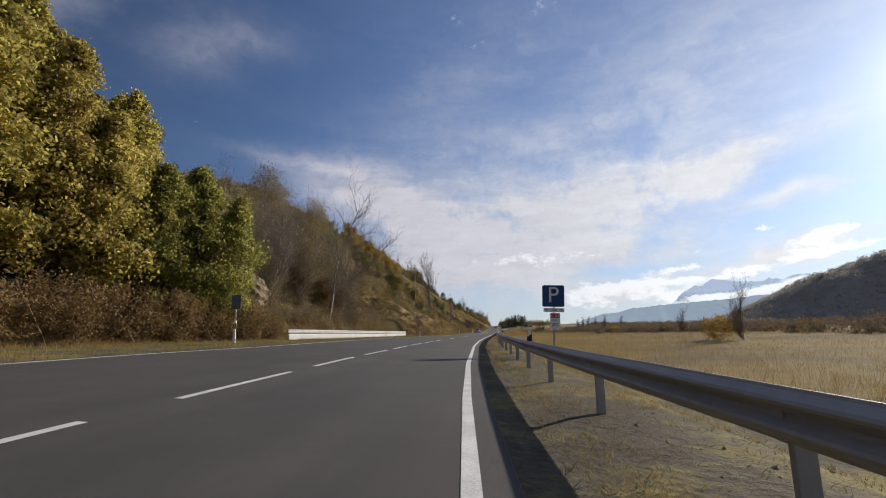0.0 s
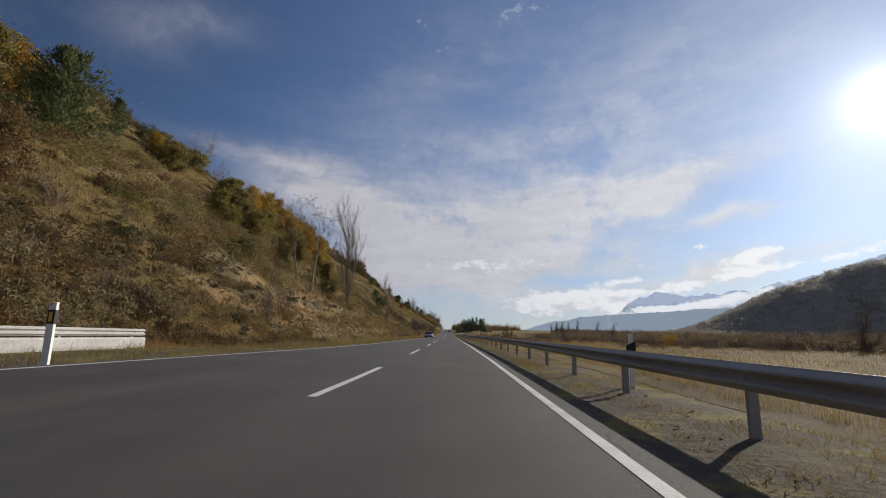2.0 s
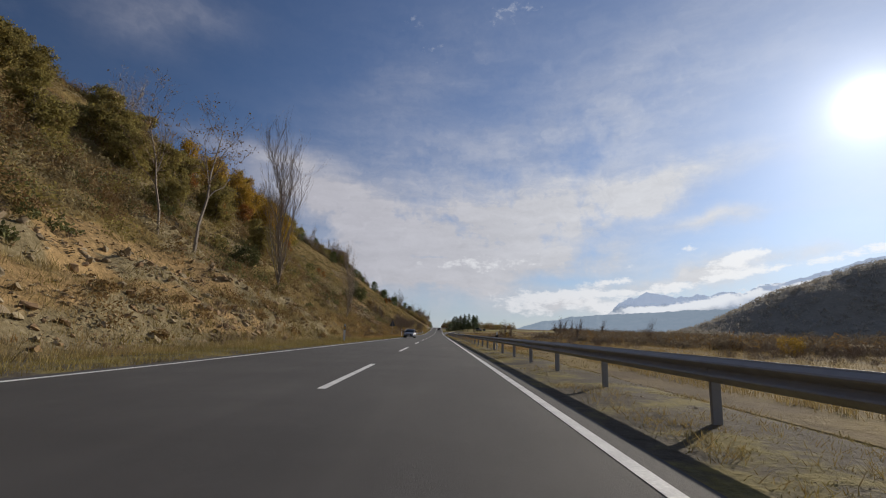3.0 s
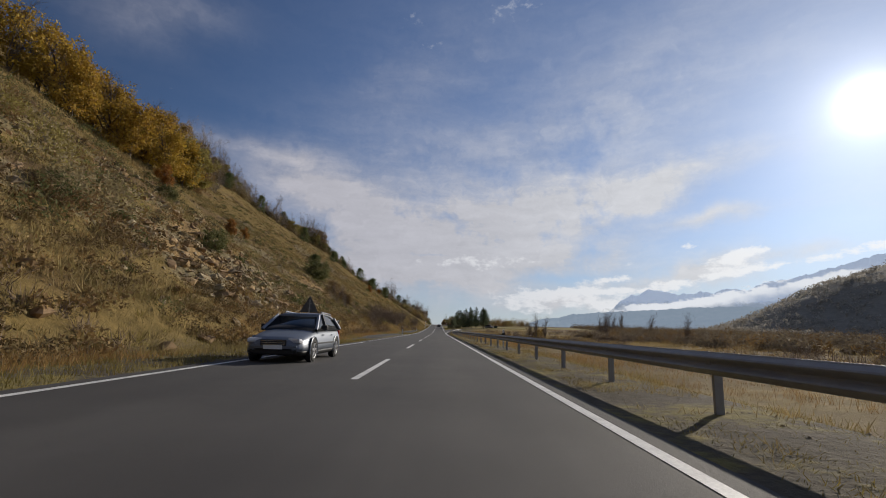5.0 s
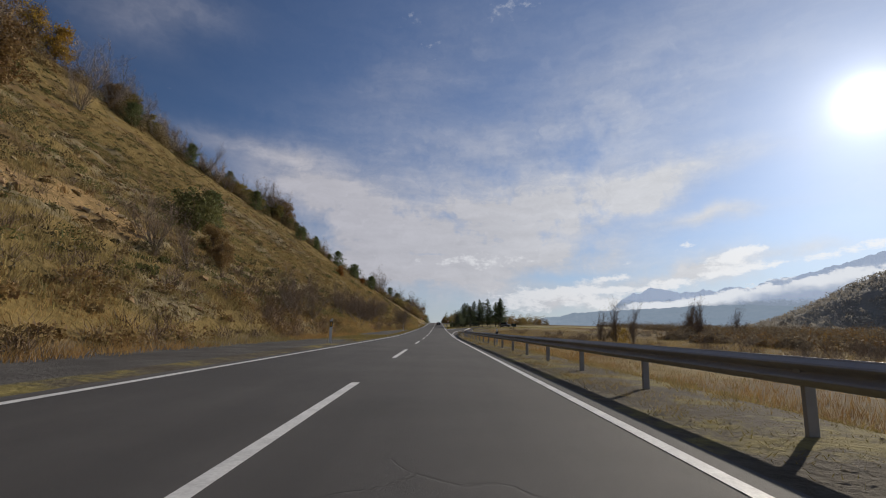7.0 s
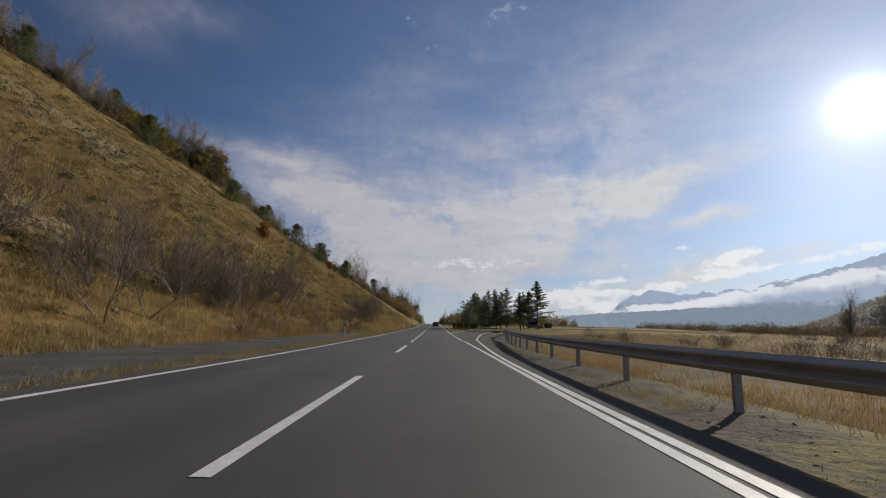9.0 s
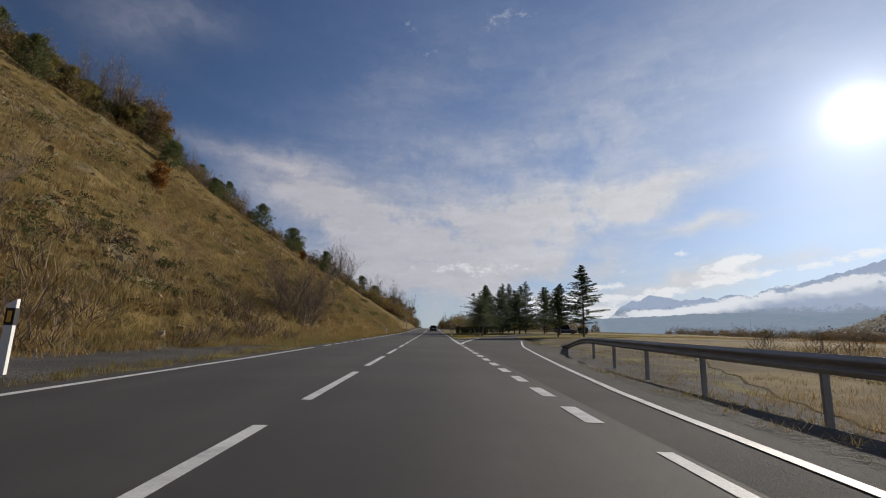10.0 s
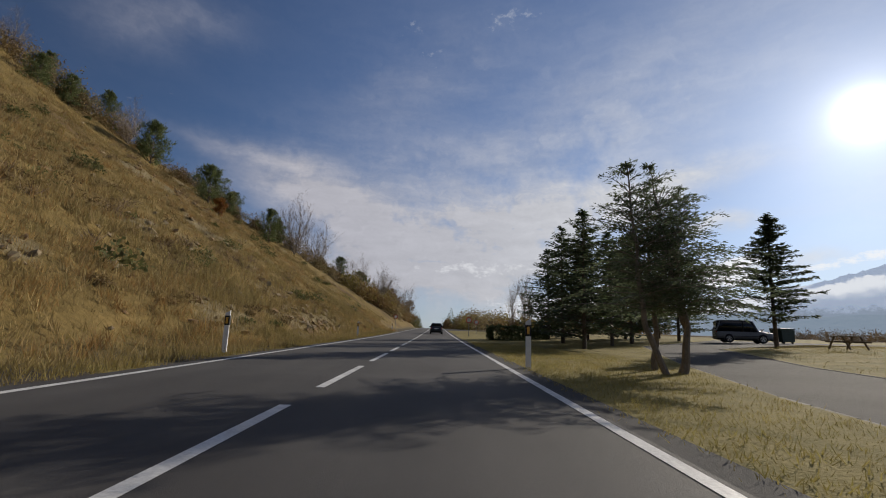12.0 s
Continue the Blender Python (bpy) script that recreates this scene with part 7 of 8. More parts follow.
# thick tussocks that mottle the hillside
for n, mat, seed, tall, lab in ((5200, "dry_grass", 121, 0.5, "tussocks of pale dry grass on the hillside"), (3200, "red_grass", 122, 0.45, "patches of russet dead bracken on the hillside"), (2600, "green_grass", 123, 0.3, "low olive herbs between the tussocks")):
    x, y = on_slope(n * 2, 60, 440, 0.8, 52, gr, 1.5)
    keep = (vnoise(x, y, 11, seed, 3) > 0.02) & (gr.uniform(0, 1, len(x)) > np.maximum(0.35 * outcrop(x, y), 0.9 * cut_bank(x, y)))
    x, y = x[keep], y[keep]
    tagged(new("tussock_grass", quads_mesh("tussock_grass", tufts(x, y, tall * gr.uniform(0.7, 1.3, len(x)), gr, 22, 0.75, 0.016, 0.22), M[mat])), lab, "grass", kind="stuff")
for n, mat, seed, tall, lab in ((9000, "dry_grass", 127, 0.4, "tussocks of tawny grass on the last slope"), (6000, "red_grass", 128, 0.36, "russet tussocks on the last slope"), (5000, "straw", 129, 0.34, "pale straw tussocks on the last slope")):
    x, y = on_slope(n * 2, 285, 460, 0.2, 40, gr, 1.3)
    keep = (vnoise(x, y, 6, seed, 4) > -0.05) & (gr.uniform(0, 1, len(x)) > 0.6 * outcrop(x, y))
    x, y = x[keep], y[keep]
    tagged(new("tussock_grass", quads_mesh("tussock_grass", tufts(x, y, tall * gr.uniform(0.6, 1.3, len(x)), gr, 16, 0.55, 0.013, 0.16), M[mat])), lab, "grass", kind="stuff")
for n, mat, seed, tall, lab in ((5200, "dry_grass", 124, 0.62, "coarse dry grass high on the hillside"), (2600, "green_grass", 125, 0.4, "olive herbs high on the hillside"), (2400, "red_grass", 126, 0.5, "russet grass high on the hillside")):
    x, y = on_slope(n * 2, 110, 470, 14, 96, gr)
    keep = (vnoise(x, y, 14, seed, 3) > 0.0) & (gr.uniform(0, 1, len(x)) > 0.5 * outcrop(x, y))
    x, y = x[keep], y[keep]
    tagged(new("tussock_grass", quads_mesh("tussock_grass", tufts(x, y, tall * gr.uniform(0.7, 1.4, len(x)), gr, 14, 0.8, 0.03, 0.3), M[mat])), lab, "grass", kind="stuff")
# right-hand verge and the straw meadow behind the rail
y = gr.uniform(-5, 360, 34000)
x = np.where(y < 280, bend(y) + RIGHT_EDGE, table(y, EXIT_LINE)) + 0.75 + gr.uniform(0, 1, len(y)) ** 0.8 * 3.4
keep = vnoise(x, y, 3.5, 95, 3) > -0.1
tagged(new("verge_grass", quads_mesh("verge_grass", tufts(x[keep], y[keep], np.full(keep.sum(), 0.045), gr, 7, 1.6, 0.006, 0.12), M["green_grass"])), "sparse dry grass on the gravelly verge", "grass", kind="stuff")
y = gr.uniform(-5, 345, 16000)
x = np.where(y < 280, bend(y) + RIGHT_EDGE, table(y, EXIT_LINE)) + 0.85 + gr.uniform(0, 1, len(y)) * 3.6
keep = (vnoise(x, y, 2.2, 195, 3) > 0.05) & (gr.uniform(0, 1, len(y)) > 0.7 * smoothstep(y, 290, 310))
tagged(new("verge_grass", quads_mesh("verge_grass", tufts(x[keep], y[keep], np.full(keep.sum(), 0.1), gr, 12, 1.3, 0.006, 0.1), M["straw"])), "matted straw-coloured clumps on the verge", "grass", kind="stuff")
x, y = x[~keep], y[~keep]
pick = gr.uniform(0, 1, len(x)) < 0.55
pebble = scatter_stones(x[pick], y[pick], 0.012 + 0.035 * gr.uniform(0, 1, pick.sum()) ** 3, gr)
tagged(new("gravel", quads_mesh("gravel", pebble, M["rock"])), "loose grey gravel on the verge", "gravel", kind="stuff")
y = gr.uniform(-5, 345, 46000)
x = bend(y) + table(y, [(0, 8), (60, 8.5), (130, 11), (170, 17), (345, 15)]) + 60 * gr.uniform(0, 1, len(y)) ** 1.7
tagged(new("meadow_grass", quads_mesh("meadow_grass", tufts(x, y, 0.36 + 0.15 * (vnoise(x, y, 15, 97, 3) > 0), gr, 6, 0.5, 0.009, 0.25), M["straw"])), "tall straw-yellow meadow grass behind the rail", "grass", kind="stuff")
y = gr.uniform(372, 411, 17000)
x = gr.uniform(10.8, 44, len(y))
keep = (x > np.interp(y, [373.5, 377, 384.5, 398, 411.5], [10.7, 10.9, 12.5, 17.5, 40]) + 0.2) & (y > np.interp(x, [12, 15.5, 24, 48], [371.9, 373.3, 376.6, 379.2]))
x, y = x[keep], y[keep]
blades_ = tufts(x, y, np.full(len(x), 0.07), gr, 5, 1.1, 0.007)
blades_[..., 2] += np.repeat(surface(x, y) + 0.03 + pave_rise(x) - ground_z(x, y), 5)[:, None]
tagged(new("lawn_grass", quads_mesh("lawn_grass", blades_, M["lawn_blade"])), "short yellow-green lawn grass beside the parking way", "grass", kind="stuff")
# lawn blades
y = gr.uniform(365, 404, 20000)
x = gr.uniform(2.6, 14, len(y))
keep = x < np.interp(y, [364.6, 369, 377.5, 386, 404], [2.9, 4.2, 6.0, 8.7, 15])
lawn_t = tufts(x[keep], y[keep], np.full(keep.sum(), 0.065), gr, 5, 1.1, 0.007)
lawn_t[..., 2] = lawn_t[..., 2] - np.repeat(ground_z(x[keep], y[keep]), 5)[:, None] + np.repeat(surface(x[keep], y[keep]) + 0.03 + 0.035 * np.clip(x[keep] - 9, 0, 18), 5)[:, None]
tagged(new("lawn_grass", quads_mesh("lawn_grass", lawn_t, M["lawn_blade"])), "short dry lawn grass on the island", "grass", kind="stuff")


def scatter_bushes(x, y, w, h, leaf, per, r, stretch=1.0):
    """Low bushes, each a loose dome of small leaves and twigs."""
    z = ground_z(x, y)
    n = len(x)
    d = r.normal(size=(n, per, 3))
    d /= np.linalg.norm(d, axis=2, keepdims=True)
    d[..., 2] = np.abs(d[..., 2])
    rad = r.uniform(0.35, 1.05, (n, per, 1)) ** 0.6
    lump = 1 + 0.25 * np.sin(5 * d[..., :1] + np.arange(n)[:, None, None]) * np.cos(4 * d[..., 1:2])
    c = np.stack([x, y, z], -1)[:, None] + d * rad * lump * np.stack([w, w, h], -1)[:, None]
    return leaf_quads(c.reshape(-1, 3), leaf, r, stretch)


x, y = on_slope(1500, 40, 470, 2.0, 70, gr, 1.25)
w = 0.3 + 0.9 * gr.uniform(0, 1, len(x)) ** 2
keep = vnoise(x, y, 16, 99, 3) > -0.15
tagged(new("scrub", quads_mesh("scrub", scatter_bushes(x[keep], y[keep], w[keep], w[keep] * 0.75, 0.06, 100, gr, stretch=2.0), M["scrub"])), "low brown and olive scrub scattered over the hillside", "scrub", kind="stuff")
x, y = on_slope(170, 60, 470, 4, 70, gr, 1.2)
w = gr.uniform(0.5, 1.5, len(x))
tagged(new("scrub", quads_mesh("scrub", scatter_bushes(x, y, w, w * 0.8, 0.11, 220, gr), M["scrub_green"])), "dark green low shrubs scattered over the hillside", "scrub", kind="stuff")
x, y = on_slope(130, 100, 290, 0.6, 4.5, gr)
w = gr.uniform(0.5, 1.2, len(x))
tagged(new("scrub", quads_mesh("scrub", scatter_bushes(x, y, w, w * 0.85, 0.08, 200, gr), M["leaf_rust"])), "rusty brown brambles along the foot of the slope", "scrub", kind="stuff")
# leafless brush: fans of thin twigs
def brush(x, y, height, r, twigs=46):
    z, n = ground_z(x, y), len(x)
    d = r.normal(size=(n, twigs, 3)) * np.array([0.55, 0.55, 0.25]) + np.array([0, 0, 1.0])
    d /= np.linalg.norm(d, axis=2, keepdims=True)
    p = np.stack([x, y, z - 0.05], -1)[:, None] + r.normal(size=(n, twigs, 3)) * np.array([0.16, 0.16, 0.02]) * height[:, None, None]
    p = p + d * height[:, None, None] * r.uniform(0, 0.55, (n, twigs, 1))
    q = p + (d + r.normal(size=d.shape) * 0.28) * height[:, None, None] * r.uniform(0.25, 0.6, (n, twigs, 1))
    side = np.cross(d, r.normal(size=d.shape))
    side /= np.linalg.norm(side, axis=2, keepdims=True)
    side = side * (0.006 + 0.006 * height)[:, None, None]
    return np.stack([p - side, p + side, q], 2).reshape(-1, 3, 3)


x, y = on_slope(520, 96, 345, 0.3, 9, gr, 1.5)
x2, y2 = on_slope(700, 120, 440, 6, 60, gr, 1.3)
keep, keep2 = vnoise(x, y, 14, 131, 3) > -0.1, vnoise(x2, y2, 18, 132, 3) > 0.0
for bx_, by_, hh_, lab in ((x[keep], y[keep], gr.uniform(0.7, 2.2, keep.sum()) * table(y[keep], [(140, 0.45), (170, 0.6), (240, 0.6), (262, 1.0)]), "leafless grey-brown brush along the foot of the slope"), (x2[keep2], y2[keep2], gr.uniform(0.6, 1.5, keep2.sum()), "leafless brush scattered over the hillside")):
    tagged(new("brushwood", quads_mesh("brushwood", brush(bx_, by_, hh_, gr, 70), M["twig"])), lab, "brushwood", kind="stuff")
# low dark heath on the stony slope
x, y = on_slope(2500, 178, 400, 1.5, 88, gr, 1.05)
keep = (vnoise(x, y, 13, 171, 3) > -0.22) & (cut_bank(x, y) < 0.3)
x, y = x[keep], y[keep]
w = 0.35 + 1.25 * gr.uniform(0, 1, len(x)) ** 2.0
for mat, k, lab in (("scrub", 0, "low brown heath on the stony slope"), ("leaf_rust", 1, "low russet heath on the stony slope"), ("scrub_green", 2, "low grey-green heath on the stony slope")):
    m_ = np.arange(len(x)) % 3 == k
    tagged(new("heath", quads_mesh("heath", scatter_bushes(x[m_], y[m_], w[m_], w[m_] * 0.6, 0.045, 130, gr, stretch=2.0), M[mat])), lab, "heath", kind="stuff")
x, y = on_slope(480, 158, 236, 0.2, 9, gr, 1.4)
x, y = x[(y < 190) | (np.arange(480) % 2 == 0)], y[(y < 190) | (np.arange(480) % 2 == 0)]
keep = vnoise(x, y, 7, 173, 3) > -0.15
x, y = x[keep], y[keep]
w = gr.uniform(0.3, 1.0, len(x))
tagged(new("heath", quads_mesh("heath", scatter_bushes(x, y, w, w * 0.7, 0.035, 210, gr, stretch=2.0), M["scrub"])), "brown dead herbs and brush at the foot of the slope", "heath", kind="stuff")
# small dark bushes that mottle the middle of the hillside
x, y = on_slope(4200, 196, 345, 4, 88, gr, 1.05)
keep = (vnoise(x, y, 8, 177, 4) > -0.12) & (cut_bank(x, y) < 0.3)
x, y = x[keep], y[keep]
w = 0.3 + 0.9 * gr.uniform(0, 1, len(x)) ** 1.6
for mat, k, lab in (("dark_heath", 0, "small dark brown bushes on the hillside"), ("scrub_green", 1, "small dark olive bushes on the hillside")):
    m_ = np.arange(len(x)) % 2 == k
    tagged(new("heath", quads_mesh("heath", scatter_bushes(x[m_], y[m_], w[m_], w[m_] * 0.75, 0.065, 68, gr, stretch=1.5), M[mat])), lab, "heath", kind="stuff")
# autumn thicket above the rubble
x, y = on_slope(420, 100, 200, 9, 36, gr)
keep = (vnoise(x, y, 15, 151, 3) > -0.15) & (outcrop(x, y) < 0.6)
x, y = x[keep], y[keep]
w = gr.uniform(0.7, 1.9, len(x))
for mat, k, lab in (("brown_leaf", 0, "brown bushes above the rubble"), ("leaf_olive", 1, "olive and yellow bushes above the rubble"), ("leaf_rust", 2, "russet bushes above the rubble")):
    m_ = np.arange(len(x)) % 3 == k
    tagged(new("thicket", quads_mesh("thicket", scatter_bushes(x[m_], y[m_], w[m_], w[m_] * 1.5, 0.085, 260, gr, stretch=1.4), M[mat])), lab, "thicket", kind="stuff")
x, y = on_slope(260, 38, 94, 2.5, 30, gr, 1.1)
keep = outcrop(x, y) < 0.35
x, y = x[keep], y[keep]
tagged(new("brushwood", quads_mesh("brushwood", brush(x, y, gr.uniform(1.2, 3.4, len(x)) * table(y, [(62, 1.0), (80, 0.55)]), gr, 110), M["twig"])), "pale leafless thicket of thin stems on the first slope", "brushwood", kind="stuff")
# thicket on the first slope and the wooded ridge line
x, y = on_slope(520, -5, 98, 2.2, 46, gr, 1.15)
keep = outcrop(x, y) < 0.35
x, y = x[keep], y[keep]
w = gr.uniform(0.7, 2.3, len(x)) * table(y, [(75, 1.0), (98, 0.5)])
tagged(new("thicket", quads_mesh("thicket", scatter_bushes(x, y, w, w * 1.0, 0.075, 200, gr, stretch=1.5), M["brown_leaf"])), "dense grey-brown thicket under the leafless trees", "thicket", kind="stuff")
x, y = on_slope(230, 34, 92, 0.5, 4.2, gr)
w = gr.uniform(0.6, 1.5, len(x)) * table(y, [(78, 1.0), (92, 0.45)])
for mat, k, lab in (("brown_leaf", 0, "brown brush behind the white barrier"), ("leaf_rust", 1, "russet brush behind the white barrier")):
    m_ = np.arange(len(x)) % 2 == k
    tagged(new("thicket", quads_mesh("thicket", scatter_bushes(x[m_], y[m_], w[m_], w[m_] * 1.25, 0.05, 300, gr, stretch=2.2), M[mat])), lab, "thicket", kind="stuff")
x, y = on_slope(520, 84, 190, 7, 34, gr, 1.1)
keep = (vnoise(x, y, 9, 155, 3) > 0.0) & (cut_bank(x, y) < 0.3)
x, y = x[keep], y[keep]
w = gr.uniform(0.5, 1.5, len(x))
for mat, k, lab in (("scrub", 0, "brown shrubs above the cut face"), ("scrub_green", 1, "dark olive shrubs above the cut face"), ("leaf_rust", 2, "russet shrubs above the cut face")):
    m_ = np.arange(len(x)) % 3 == k
    tagged(new("thicket", quads_mesh("thicket", scatter_bushes(x[m_], y[m_], w[m_], w[m_] * 1.2, 0.07, 200, gr, stretch=1.7), M[mat])), lab, "thicket", kind="stuff")
y = gr.uniform(60, 640, 900)
s = table(y, CREST) + gr.uniform(-15, 1, len(y))
x = bend(y) - table(y, TOE) - s
w = gr.uniform(0.6, 2.0, len(x)) * table(y, [(60, 1), (250, 1.2), (300, 1.0), (340, 1.3), (430, 1.4), (620, 1.6)])
for mat, mask, lab in (("scrub", np.arange(len(x)) % 3 == 0, "brown bushes along the ridge"), ("scrub_green", np.arange(len(x)) % 3 == 1, "dark green bushes along the ridge"), ("leaf_rust", np.arange(len(x)) % 3 == 2, "rust-brown bushes along the ridge")):
    tagged(new("ridge_bushes", quads_mesh("ridge_bushes", scatter_bushes(x[mask], y[mask], w[mask], w[mask] * 1.3, 0.14, 170, gr), M[mat])), lab, "bushes", kind="stuff")

y = gr.uniform(325, 560, 230)
s = table(y, CREST) + gr.uniform(-15, -4, len(y))
keep = vnoise(y, s, 15, 191, 3) > -0.12
x, y = (bend(y) - table(y, TOE) - s)[keep], y[keep]
w = gr.uniform(1.0, 3.1, len(x)) * table(y, [(430, 1.0), (560, 0.5)])
for mat, k, lab in (("brown_leaf", 0, "grey-brown half-bare bushes on the crest"), ("scrub", 1, "dense brown bushes on the crest")):
    m_ = np.arange(len(x)) % 2 == k
    tagged(new("ridge_bushes", quads_mesh("ridge_bushes", scatter_bushes(x[m_], y[m_], w[m_], w[m_] * 2.0, 0.13, 520, gr, stretch=1.3), M[mat])), lab, "bushes", kind="stuff")

# rough grass and low scrub between the rail and the woods
y = gr.uniform(120, 345, 26000)
x = bend(y) + 4.6 + 40 * gr.uniform(0, 1, len(y)) ** 1.6
keep = (vnoise(x, y, 6, 101, 4) > -0.15) & (x > rail_x(y) + 0.4)
tagged(new("rough_grass", quads_mesh("rough_grass", tufts(x[keep], y[keep], np.full(keep.sum(), 0.16), gr, 6, 0.7, 0.01, 0.22), M["dry_grass"])), "rough dry grass behind the guardrail", "grass", kind="stuff")
y = gr.uniform(150, 420, 34000)
x = 8 + 75 * gr.uniform(0, 1, len(y)) ** 1.8
keep = (x > np.where(y < 345, rail_x(np.minimum(y, 345)) + 1.8, 0)) & ((y < 344) | (x > 46)) & (vnoise(x, y, 13, 141, 3) > -0.2)
tagged(new("rough_grass", quads_mesh("rough_grass", tufts(x[keep], y[keep], 0.22 + 0.16 * (vnoise(x[keep], y[keep], 9, 142, 2) > 0), gr, 8, 0.6, 0.007, 0.22), M["red_grass"])), "tawny dead grass and herbs beyond the guardrail", "grass", kind="stuff")
x = gr.uniform(12, 62, 1300)
y = gr.uniform(110, 345, 1300)
keep = (vnoise(x, y, 16, 161, 3) > -0.05) & (x > table(y, [(110, 40), (160, 16), (345, 18)]))
x, y = x[keep], y[keep]
h_ = gr.uniform(0.6, 1.9, len(x))
for k, mat in ((0, "twig"), (1, "pale_twig")):
    m_ = np.arange(len(x)) % 2 == k
    tagged(new("brushwood", quads_mesh("brushwood", brush(x[m_], y[m_], h_[m_], gr, 90), M[mat])), "low leafless brush in the rough field beyond the rail", "brushwood", kind="stuff")
# brown woods and bare thickets beyond the meadow
y = gr.uniform(10, 520, 1900)
x = bend(y) + table(y, [(0, 58), (100, 52), (160, 40), (250, 40), (320, 46), (360, 80), (520, 100)]) + 130 * gr.uniform(0, 1, len(y)) ** 1.9
w = gr.uniform(0.8, 2.2, len(x)) * table(x, [(20, 0.6), (45, 1.0), (120, 1.5)])
hh = w * gr.uniform(0.8, 1.4, len(x))
for mat, mask, lab in (("scrub_wood", np.arange(len(x)) % 4 != 1, "grey-brown scrub wood beyond the meadow"), ("leaf_rust", np.arange(len(x)) % 4 == 1, "russet scrub wood beyond the meadow")):
    tagged(new("scrub_wood", quads_mesh("scrub_wood", scatter_bushes(x[mask], y[mask], w[mask], hh[mask], 0.14, 95, gr, stretch=2.0), M[mat])), lab, "woods", kind="stuff")
place(stand("bare_tree", bare_tree_meshes(91, 7.5, 0.5, 3, (0, 0), 0.7, 0.1, 0.08, 3, "pale_bark", 4)[:2], "slender leafless tree standing in the meadow scrub", "tree", "leafless meadow trees"),
      [(28.5, 298, 0.8, 0), (30.5, 296, 0.7, 50), (27, 301, 0.65, 120), (60, 330, 1.0, 10), (66, 345, 1.0, 70), (74, 360, 0.9, 20), (55, 322, 0.8, 200), (33, 62, 0.85, 30), (47, 120, 0.7, 80), (85, 380, 1.1, 15), (95, 372, 1.0, 100), (42, 240, 0.6, 0), (46, 200, 0.6, 90)])
place(stand("bare_tree", bare_tree_meshes(92, 6.4, 0.42, 3, (0.1, 0), 0.6, 0.25, 0.055, 3, "pale_bark", 2)[:2], "thin leafless sapling at the foot of the slope", "tree", "leafless saplings"),
      [(-13.8, 316.4, 0.85, 0), (-13.5, 318.2, 0.8, 60), (-14.2, 319.8, 0.95, 140), (-13.3, 325.8, 0.8, 220), (-14.4, 322.4, 0.9, 300), (-14.6, 312.0, 0.9, 30), (-13.9, 307.5, 0.8, 170), (-10.2, 350.8, 0.85, 200), (-9.7, 353.2, 0.8, 10), (-14.2, 268.0, 0.7, 40), (-13.6, 304.0, 0.8, 100)])
place(stand("meadow_bush", bush_meshes(23, 4.0, 3.6, M["leaf_yellow"], 0.12, 60, 30), "thin yellowing bush at the meadow edge", "bush", "meadow bushes"), [(29.5, 299, 0.75, 0), (31, 64, 0.9, 40), (38, 148, 0.6, 100)])

# forest on the far spur
sx, sy = gr.uniform(240, 760, 6500), gr.uniform(380, 760, 6500)
keep = (ground_z(sx, sy) > -14) & (right_land(sx, sy) > -16)
sx, sy = sx[keep], sy[keep]
hgt = gr.uniform(2.5, 5.0, len(sx))
tagged(new("far_forest", quads_mesh("far_forest", scatter_bushes(sx, sy, hgt * 0.75, hgt, 0.8, 14, gr), M["far_wood"])), "leafless woods covering the spur beyond the meadow, paled for haze", "forest", kind="stuff")

# trees that close the end of the road
y = np.where(gr.uniform(0, 1, 320) < 0.4, gr.uniform(488, 560, 320), gr.uniform(500, 900, 320))
side = gr.uniform(0, 1, len(y)) < 0.45
x = np.where(side, -11 - gr.uniform(0, 14, len(y)), 8.5 + 60 * gr.uniform(0, 1, len(y)) ** 1.5)
x = np.where((y > 760) & (gr.uniform(0, 1, len(y)) < 0.5), gr.uniform(-14, 12, len(y)), x)
w = gr.uniform(1.5, 3.6, len(x))
for mat, k in (("brown_leaf", 0), ("leaf_rust", 1), ("leaf_olive", 2)):
    m_ = np.arange(len(x)) % 3 == k
    tagged(new("roadside_wood", quads_mesh("roadside_wood", scatter_bushes(x[m_], y[m_], w[m_], w[m_] * 1.7, 0.26, 330, gr), M[mat])), "autumn trees where the road runs out of sight", "woods", kind="stuff")

# tall trees on both sides where the road drops out of sight
y = gr.uniform(550, 640, 44)
x = np.where(np.arange(44) % 3 == 0, -8.5 - gr.uniform(0, 9, 44), 4.0 + gr.uniform(0, 13, 44))
w = gr.uniform(1.8, 3.2, 44)
for mat, k in (("brown_leaf", 0), ("scrub_green", 1), ("leaf_rust", 2)):
    m_ = (np.arange(44) // 2) % 3 == k
    tagged(new("roadside_wood", quads_mesh("roadside_wood", scatter_bushes(x[m_], y[m_], w[m_], w[m_] * gr.uniform(2.2, 3.2, m_.sum()), 0.24, 620, gr), M[mat])), "tall autumn trees where the road drops out of sight", "woods", kind="stuff")


# stones on the slope
def rock_mesh(seed, mat, name="rock"):
    r = np.random.default_rng(seed)
    bm = bmesh.new()
    for d in r.normal(size=(13, 3)):
        d = d / np.linalg.norm(d) * r.uniform(0.75, 1.1)
        bm.verts.new((d[0] * 1.35, d[1], d[2] * 0.62))
    hull = bmesh.ops.convex_hull(bm, input=bm.verts)
    bmesh.ops.delete(bm, geom=[v for v in hull["geom_interior"] if isinstance(v, bmesh.types.BMVert)], context="VERTS")
    bmesh.ops.triangulate(bm, faces=bm.faces)
    me = bpy.data.meshes.new(name)
    bm.to_mesh(me)
    bm.free()
    me.materials.append(mat)
    return me


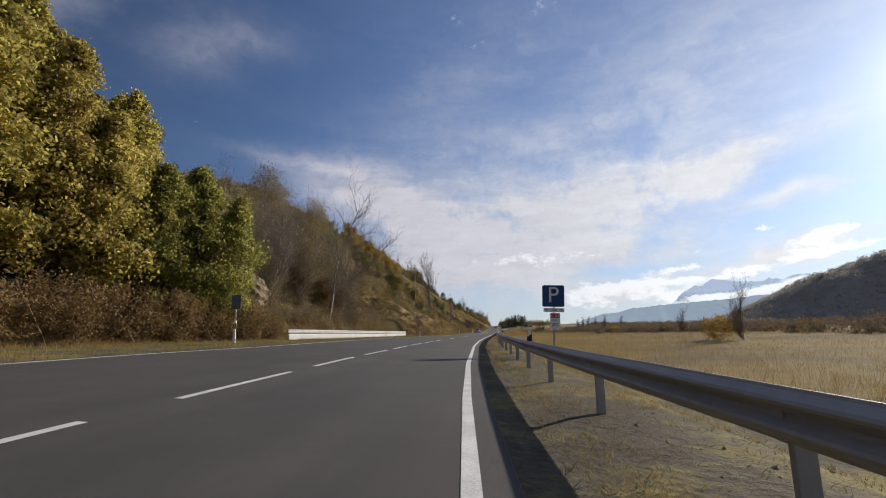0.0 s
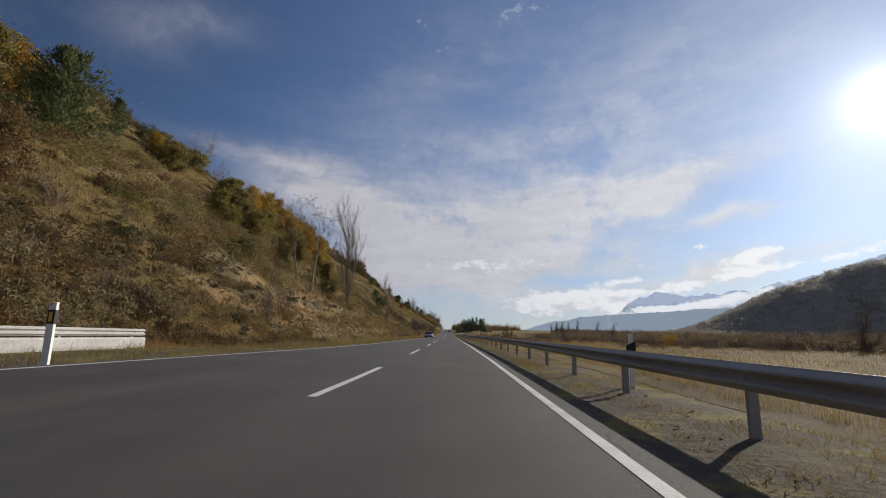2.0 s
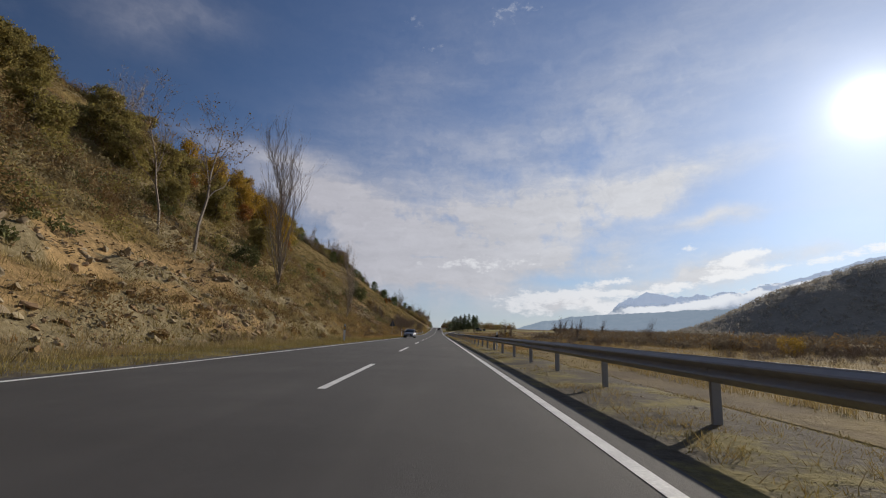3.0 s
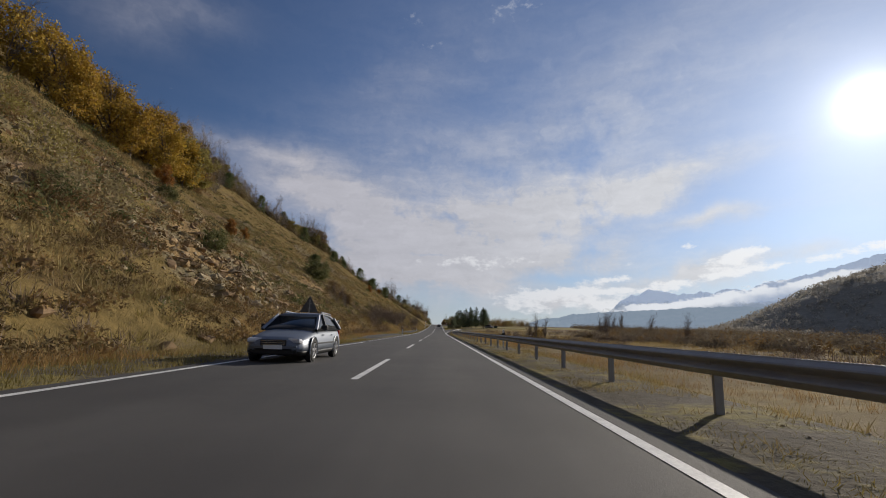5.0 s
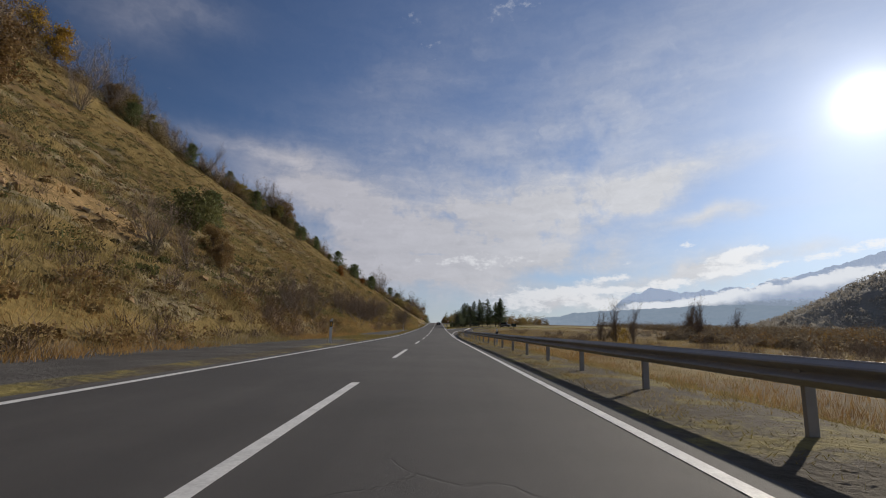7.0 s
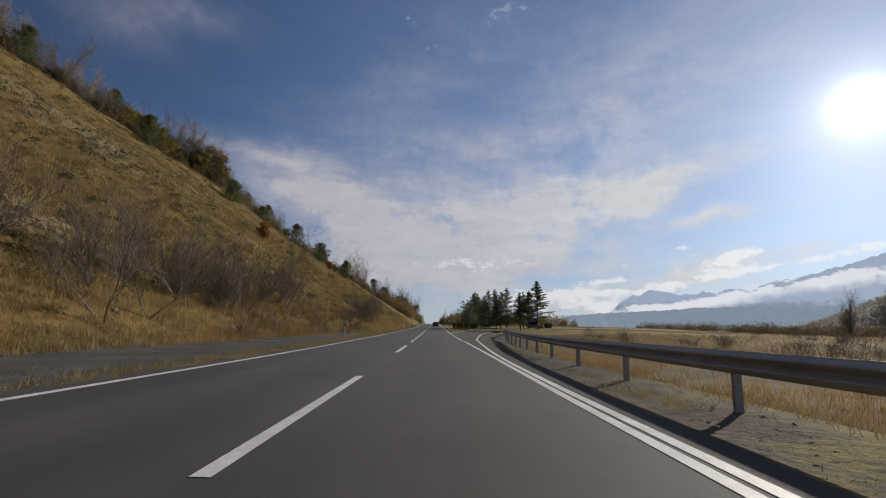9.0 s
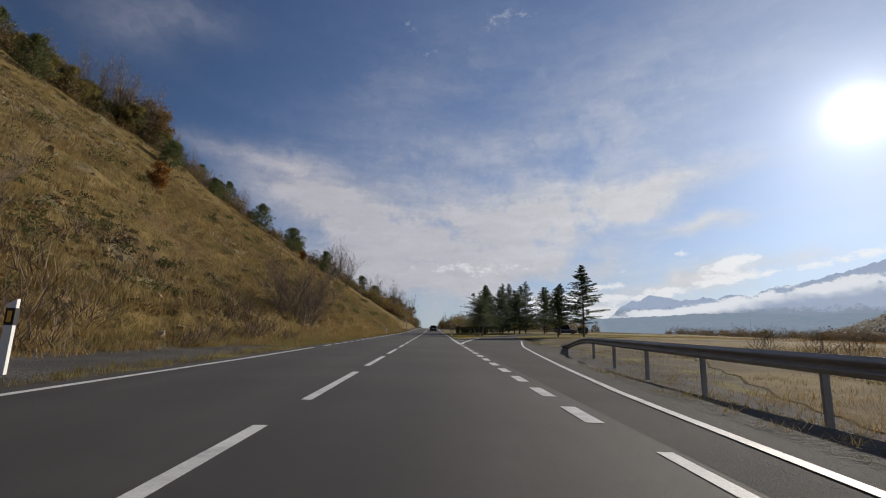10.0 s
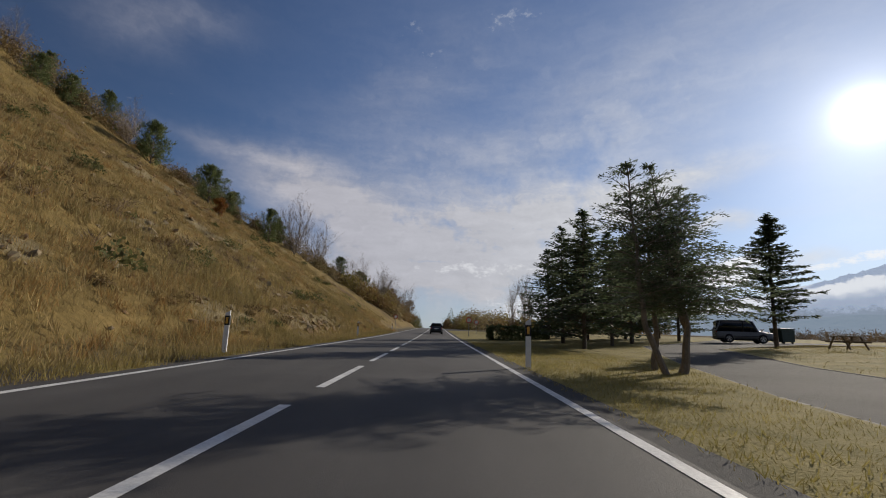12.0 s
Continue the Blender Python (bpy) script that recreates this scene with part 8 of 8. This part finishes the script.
rx, ry = on_slope(170000, 55, 440, 0.3, 50, gr, 1.2)
oc = outcrop(rx, ry)
keep = gr.uniform(0, 1, len(rx)) < np.clip(oc * 1.4 - 0.2, 0.035, 1) ** 1.3 + 0.02
rx, ry = rx[keep], ry[keep]
size = (0.05 + 0.42 * gr.uniform(0, 1, len(rx)) ** table(ry, [(170, 5.0), (186, 3.0), (216, 3.2), (240, 5.0)])) * table(ry, [(120, 0.66), (150, 0.75), (170, 0.8), (188, 1.1), (214, 1.0), (236, 0.72), (280, 0.72), (370, 0.75), (380, 0.85)])
order = np.argsort(-size)
rx, ry, size = rx[order], ry[order], size[order]
cut = (rx > -26) & (ry > 180) & (ry < 262)
near = cut & (np.cumsum(cut) <= 290)
rocks = [rock_mesh(200 + k, M["rock"] if k % 2 else M["ochre_rock"]) for k in range(6)]
for k in np.flatnonzero(near):
    o = child("rock", rocks[int(k) % 6], ground)
    o.location = (rx[k], ry[k], gz(rx[k], ry[k]) + size[k] * 0.15)
    o.rotation_euler = tuple(gr.uniform(-0.6, 0.6, 2)) + (gr.uniform(0, 6.3),)
    o.scale = (size[k],) * 3
rest = gr.permutation(np.flatnonzero(~near))[:20000]
for kind, mat, lab in ((0, "ochre_rock", "ochre rubble on the cut slope"), (1, "rock", "grey rubble on the cut slope")):
    stones = []
    for form in range(4):
        me = rocks[form]
        v0 = np.array([v.co for v in me.vertices])
        f0 = np.array([list(p.vertices) for p in me.polygons])
        sel = rest[(np.arange(len(rest)) % 8) == 2 * form + kind]
        v = v0[None] * size[sel][:, None, None]
        a, e = gr.uniform(0, 6.28, len(sel)), gr.uniform(-0.9, 0.9, len(sel))
        ca, sa, ce, se = np.cos(a)[:, None], np.sin(a)[:, None], np.cos(e)[:, None], np.sin(e)[:, None]
        v = np.stack([v[..., 0] * ce - v[..., 2] * se, v[..., 1], v[..., 0] * se + v[..., 2] * ce], -1)
        v = np.stack([v[..., 0] * ca - v[..., 1] * sa, v[..., 0] * sa + v[..., 1] * ca, v[..., 2]], -1)
        v = v + np.stack([rx[sel], ry[sel], ground_z(rx[sel], ry[sel]) + size[sel] * 0.12], -1)[:, None]
        stones.append(v[:, f0].reshape(-1, 3, 3))
    tagged(new("rubble", quads_mesh("rubble", np.concatenate(stones), M[mat])), lab, "rubble", kind="stuff")


# broken stone that covers the cut faces
x, y = on_slope(90000, 86, 300, 0.3, 48, gr, 1.6)
keep = gr.uniform(0, 1, len(x)) < np.clip(1.2 * np.maximum(outcrop(x, y) - 0.1, cut_bank(x, y)), 0, 1) * table(y, [(140, 1.0), (180, 0.5)])
x, y = x[keep], y[keep]
small = 0.035 + 0.11 * gr.uniform(0, 1, len(x)) ** 3
for k, mat, lab in ((0, "ochre_rock", "broken ochre stone on the cut faces"), (1, "rock", "broken grey stone on the cut faces")):
    m_ = np.arange(len(x)) % 2 == k
    tagged(new("scree", quads_mesh("scree", scatter_stones(x[m_], y[m_], small[m_], gr), M[mat])), lab, "scree", kind="stuff")
# dark herbs and brambles at the foot of the first cut
x, y = on_slope(420, 82, 108, -0.2, 11, gr, 1.2)
x, y = x[cut_bank(x, y) < 0.35], y[cut_bank(x, y) < 0.35]
w = gr.uniform(0.3, 0.9, len(x))
for k, mat in ((0, "dark_heath"), (1, "scrub"), (2, "leaf_rust")):
    m_ = np.arange(len(x)) % 3 == k
    tagged(new("heath", quads_mesh("heath", scatter_bushes(x[m_], y[m_], w[m_], w[m_] * 0.8, 0.035, 220, gr, stretch=2.0), M[mat])), "brown brambles beside the first cut face", "heath", kind="stuff")


# the boulder among the trees of the first slope
def make_boulder(x, y, w, h):
    bm = bmesh.new()
    bmesh.ops.create_icosphere(bm, subdivisions=4, radius=1.0)
    for v in bm.verts:
        n = v.co.normalized()
        lump = 1 + 0.22 * float(vnoise(n.x * 3 + 2 * n.z, n.y * 3, 1.4, 5, 4)) + 0.2 * float(vnoise(n.x * 9, n.z * 9 + n.y * 4, 1.3, 8, 4))
        v.co = Vector((n.x * w * 0.5, n.y * w * 0.42, max(n.z, -0.4) * h)) * lump
    me = bpy.data.meshes.new("boulder")
    bm.to_mesh(me)
    bm.free()
    me.materials.append(M["rock"])
    ob = tagged(new("boulder", me), "large weathered grey-ochre boulder bulging from the wooded slope", "boulder")
    ob.matrix_world = pose(x, y, gz(x, y) - 0.05, 0, 0, 25)


make_boulder(-23.3, 47.2, 4.6, 2.6)
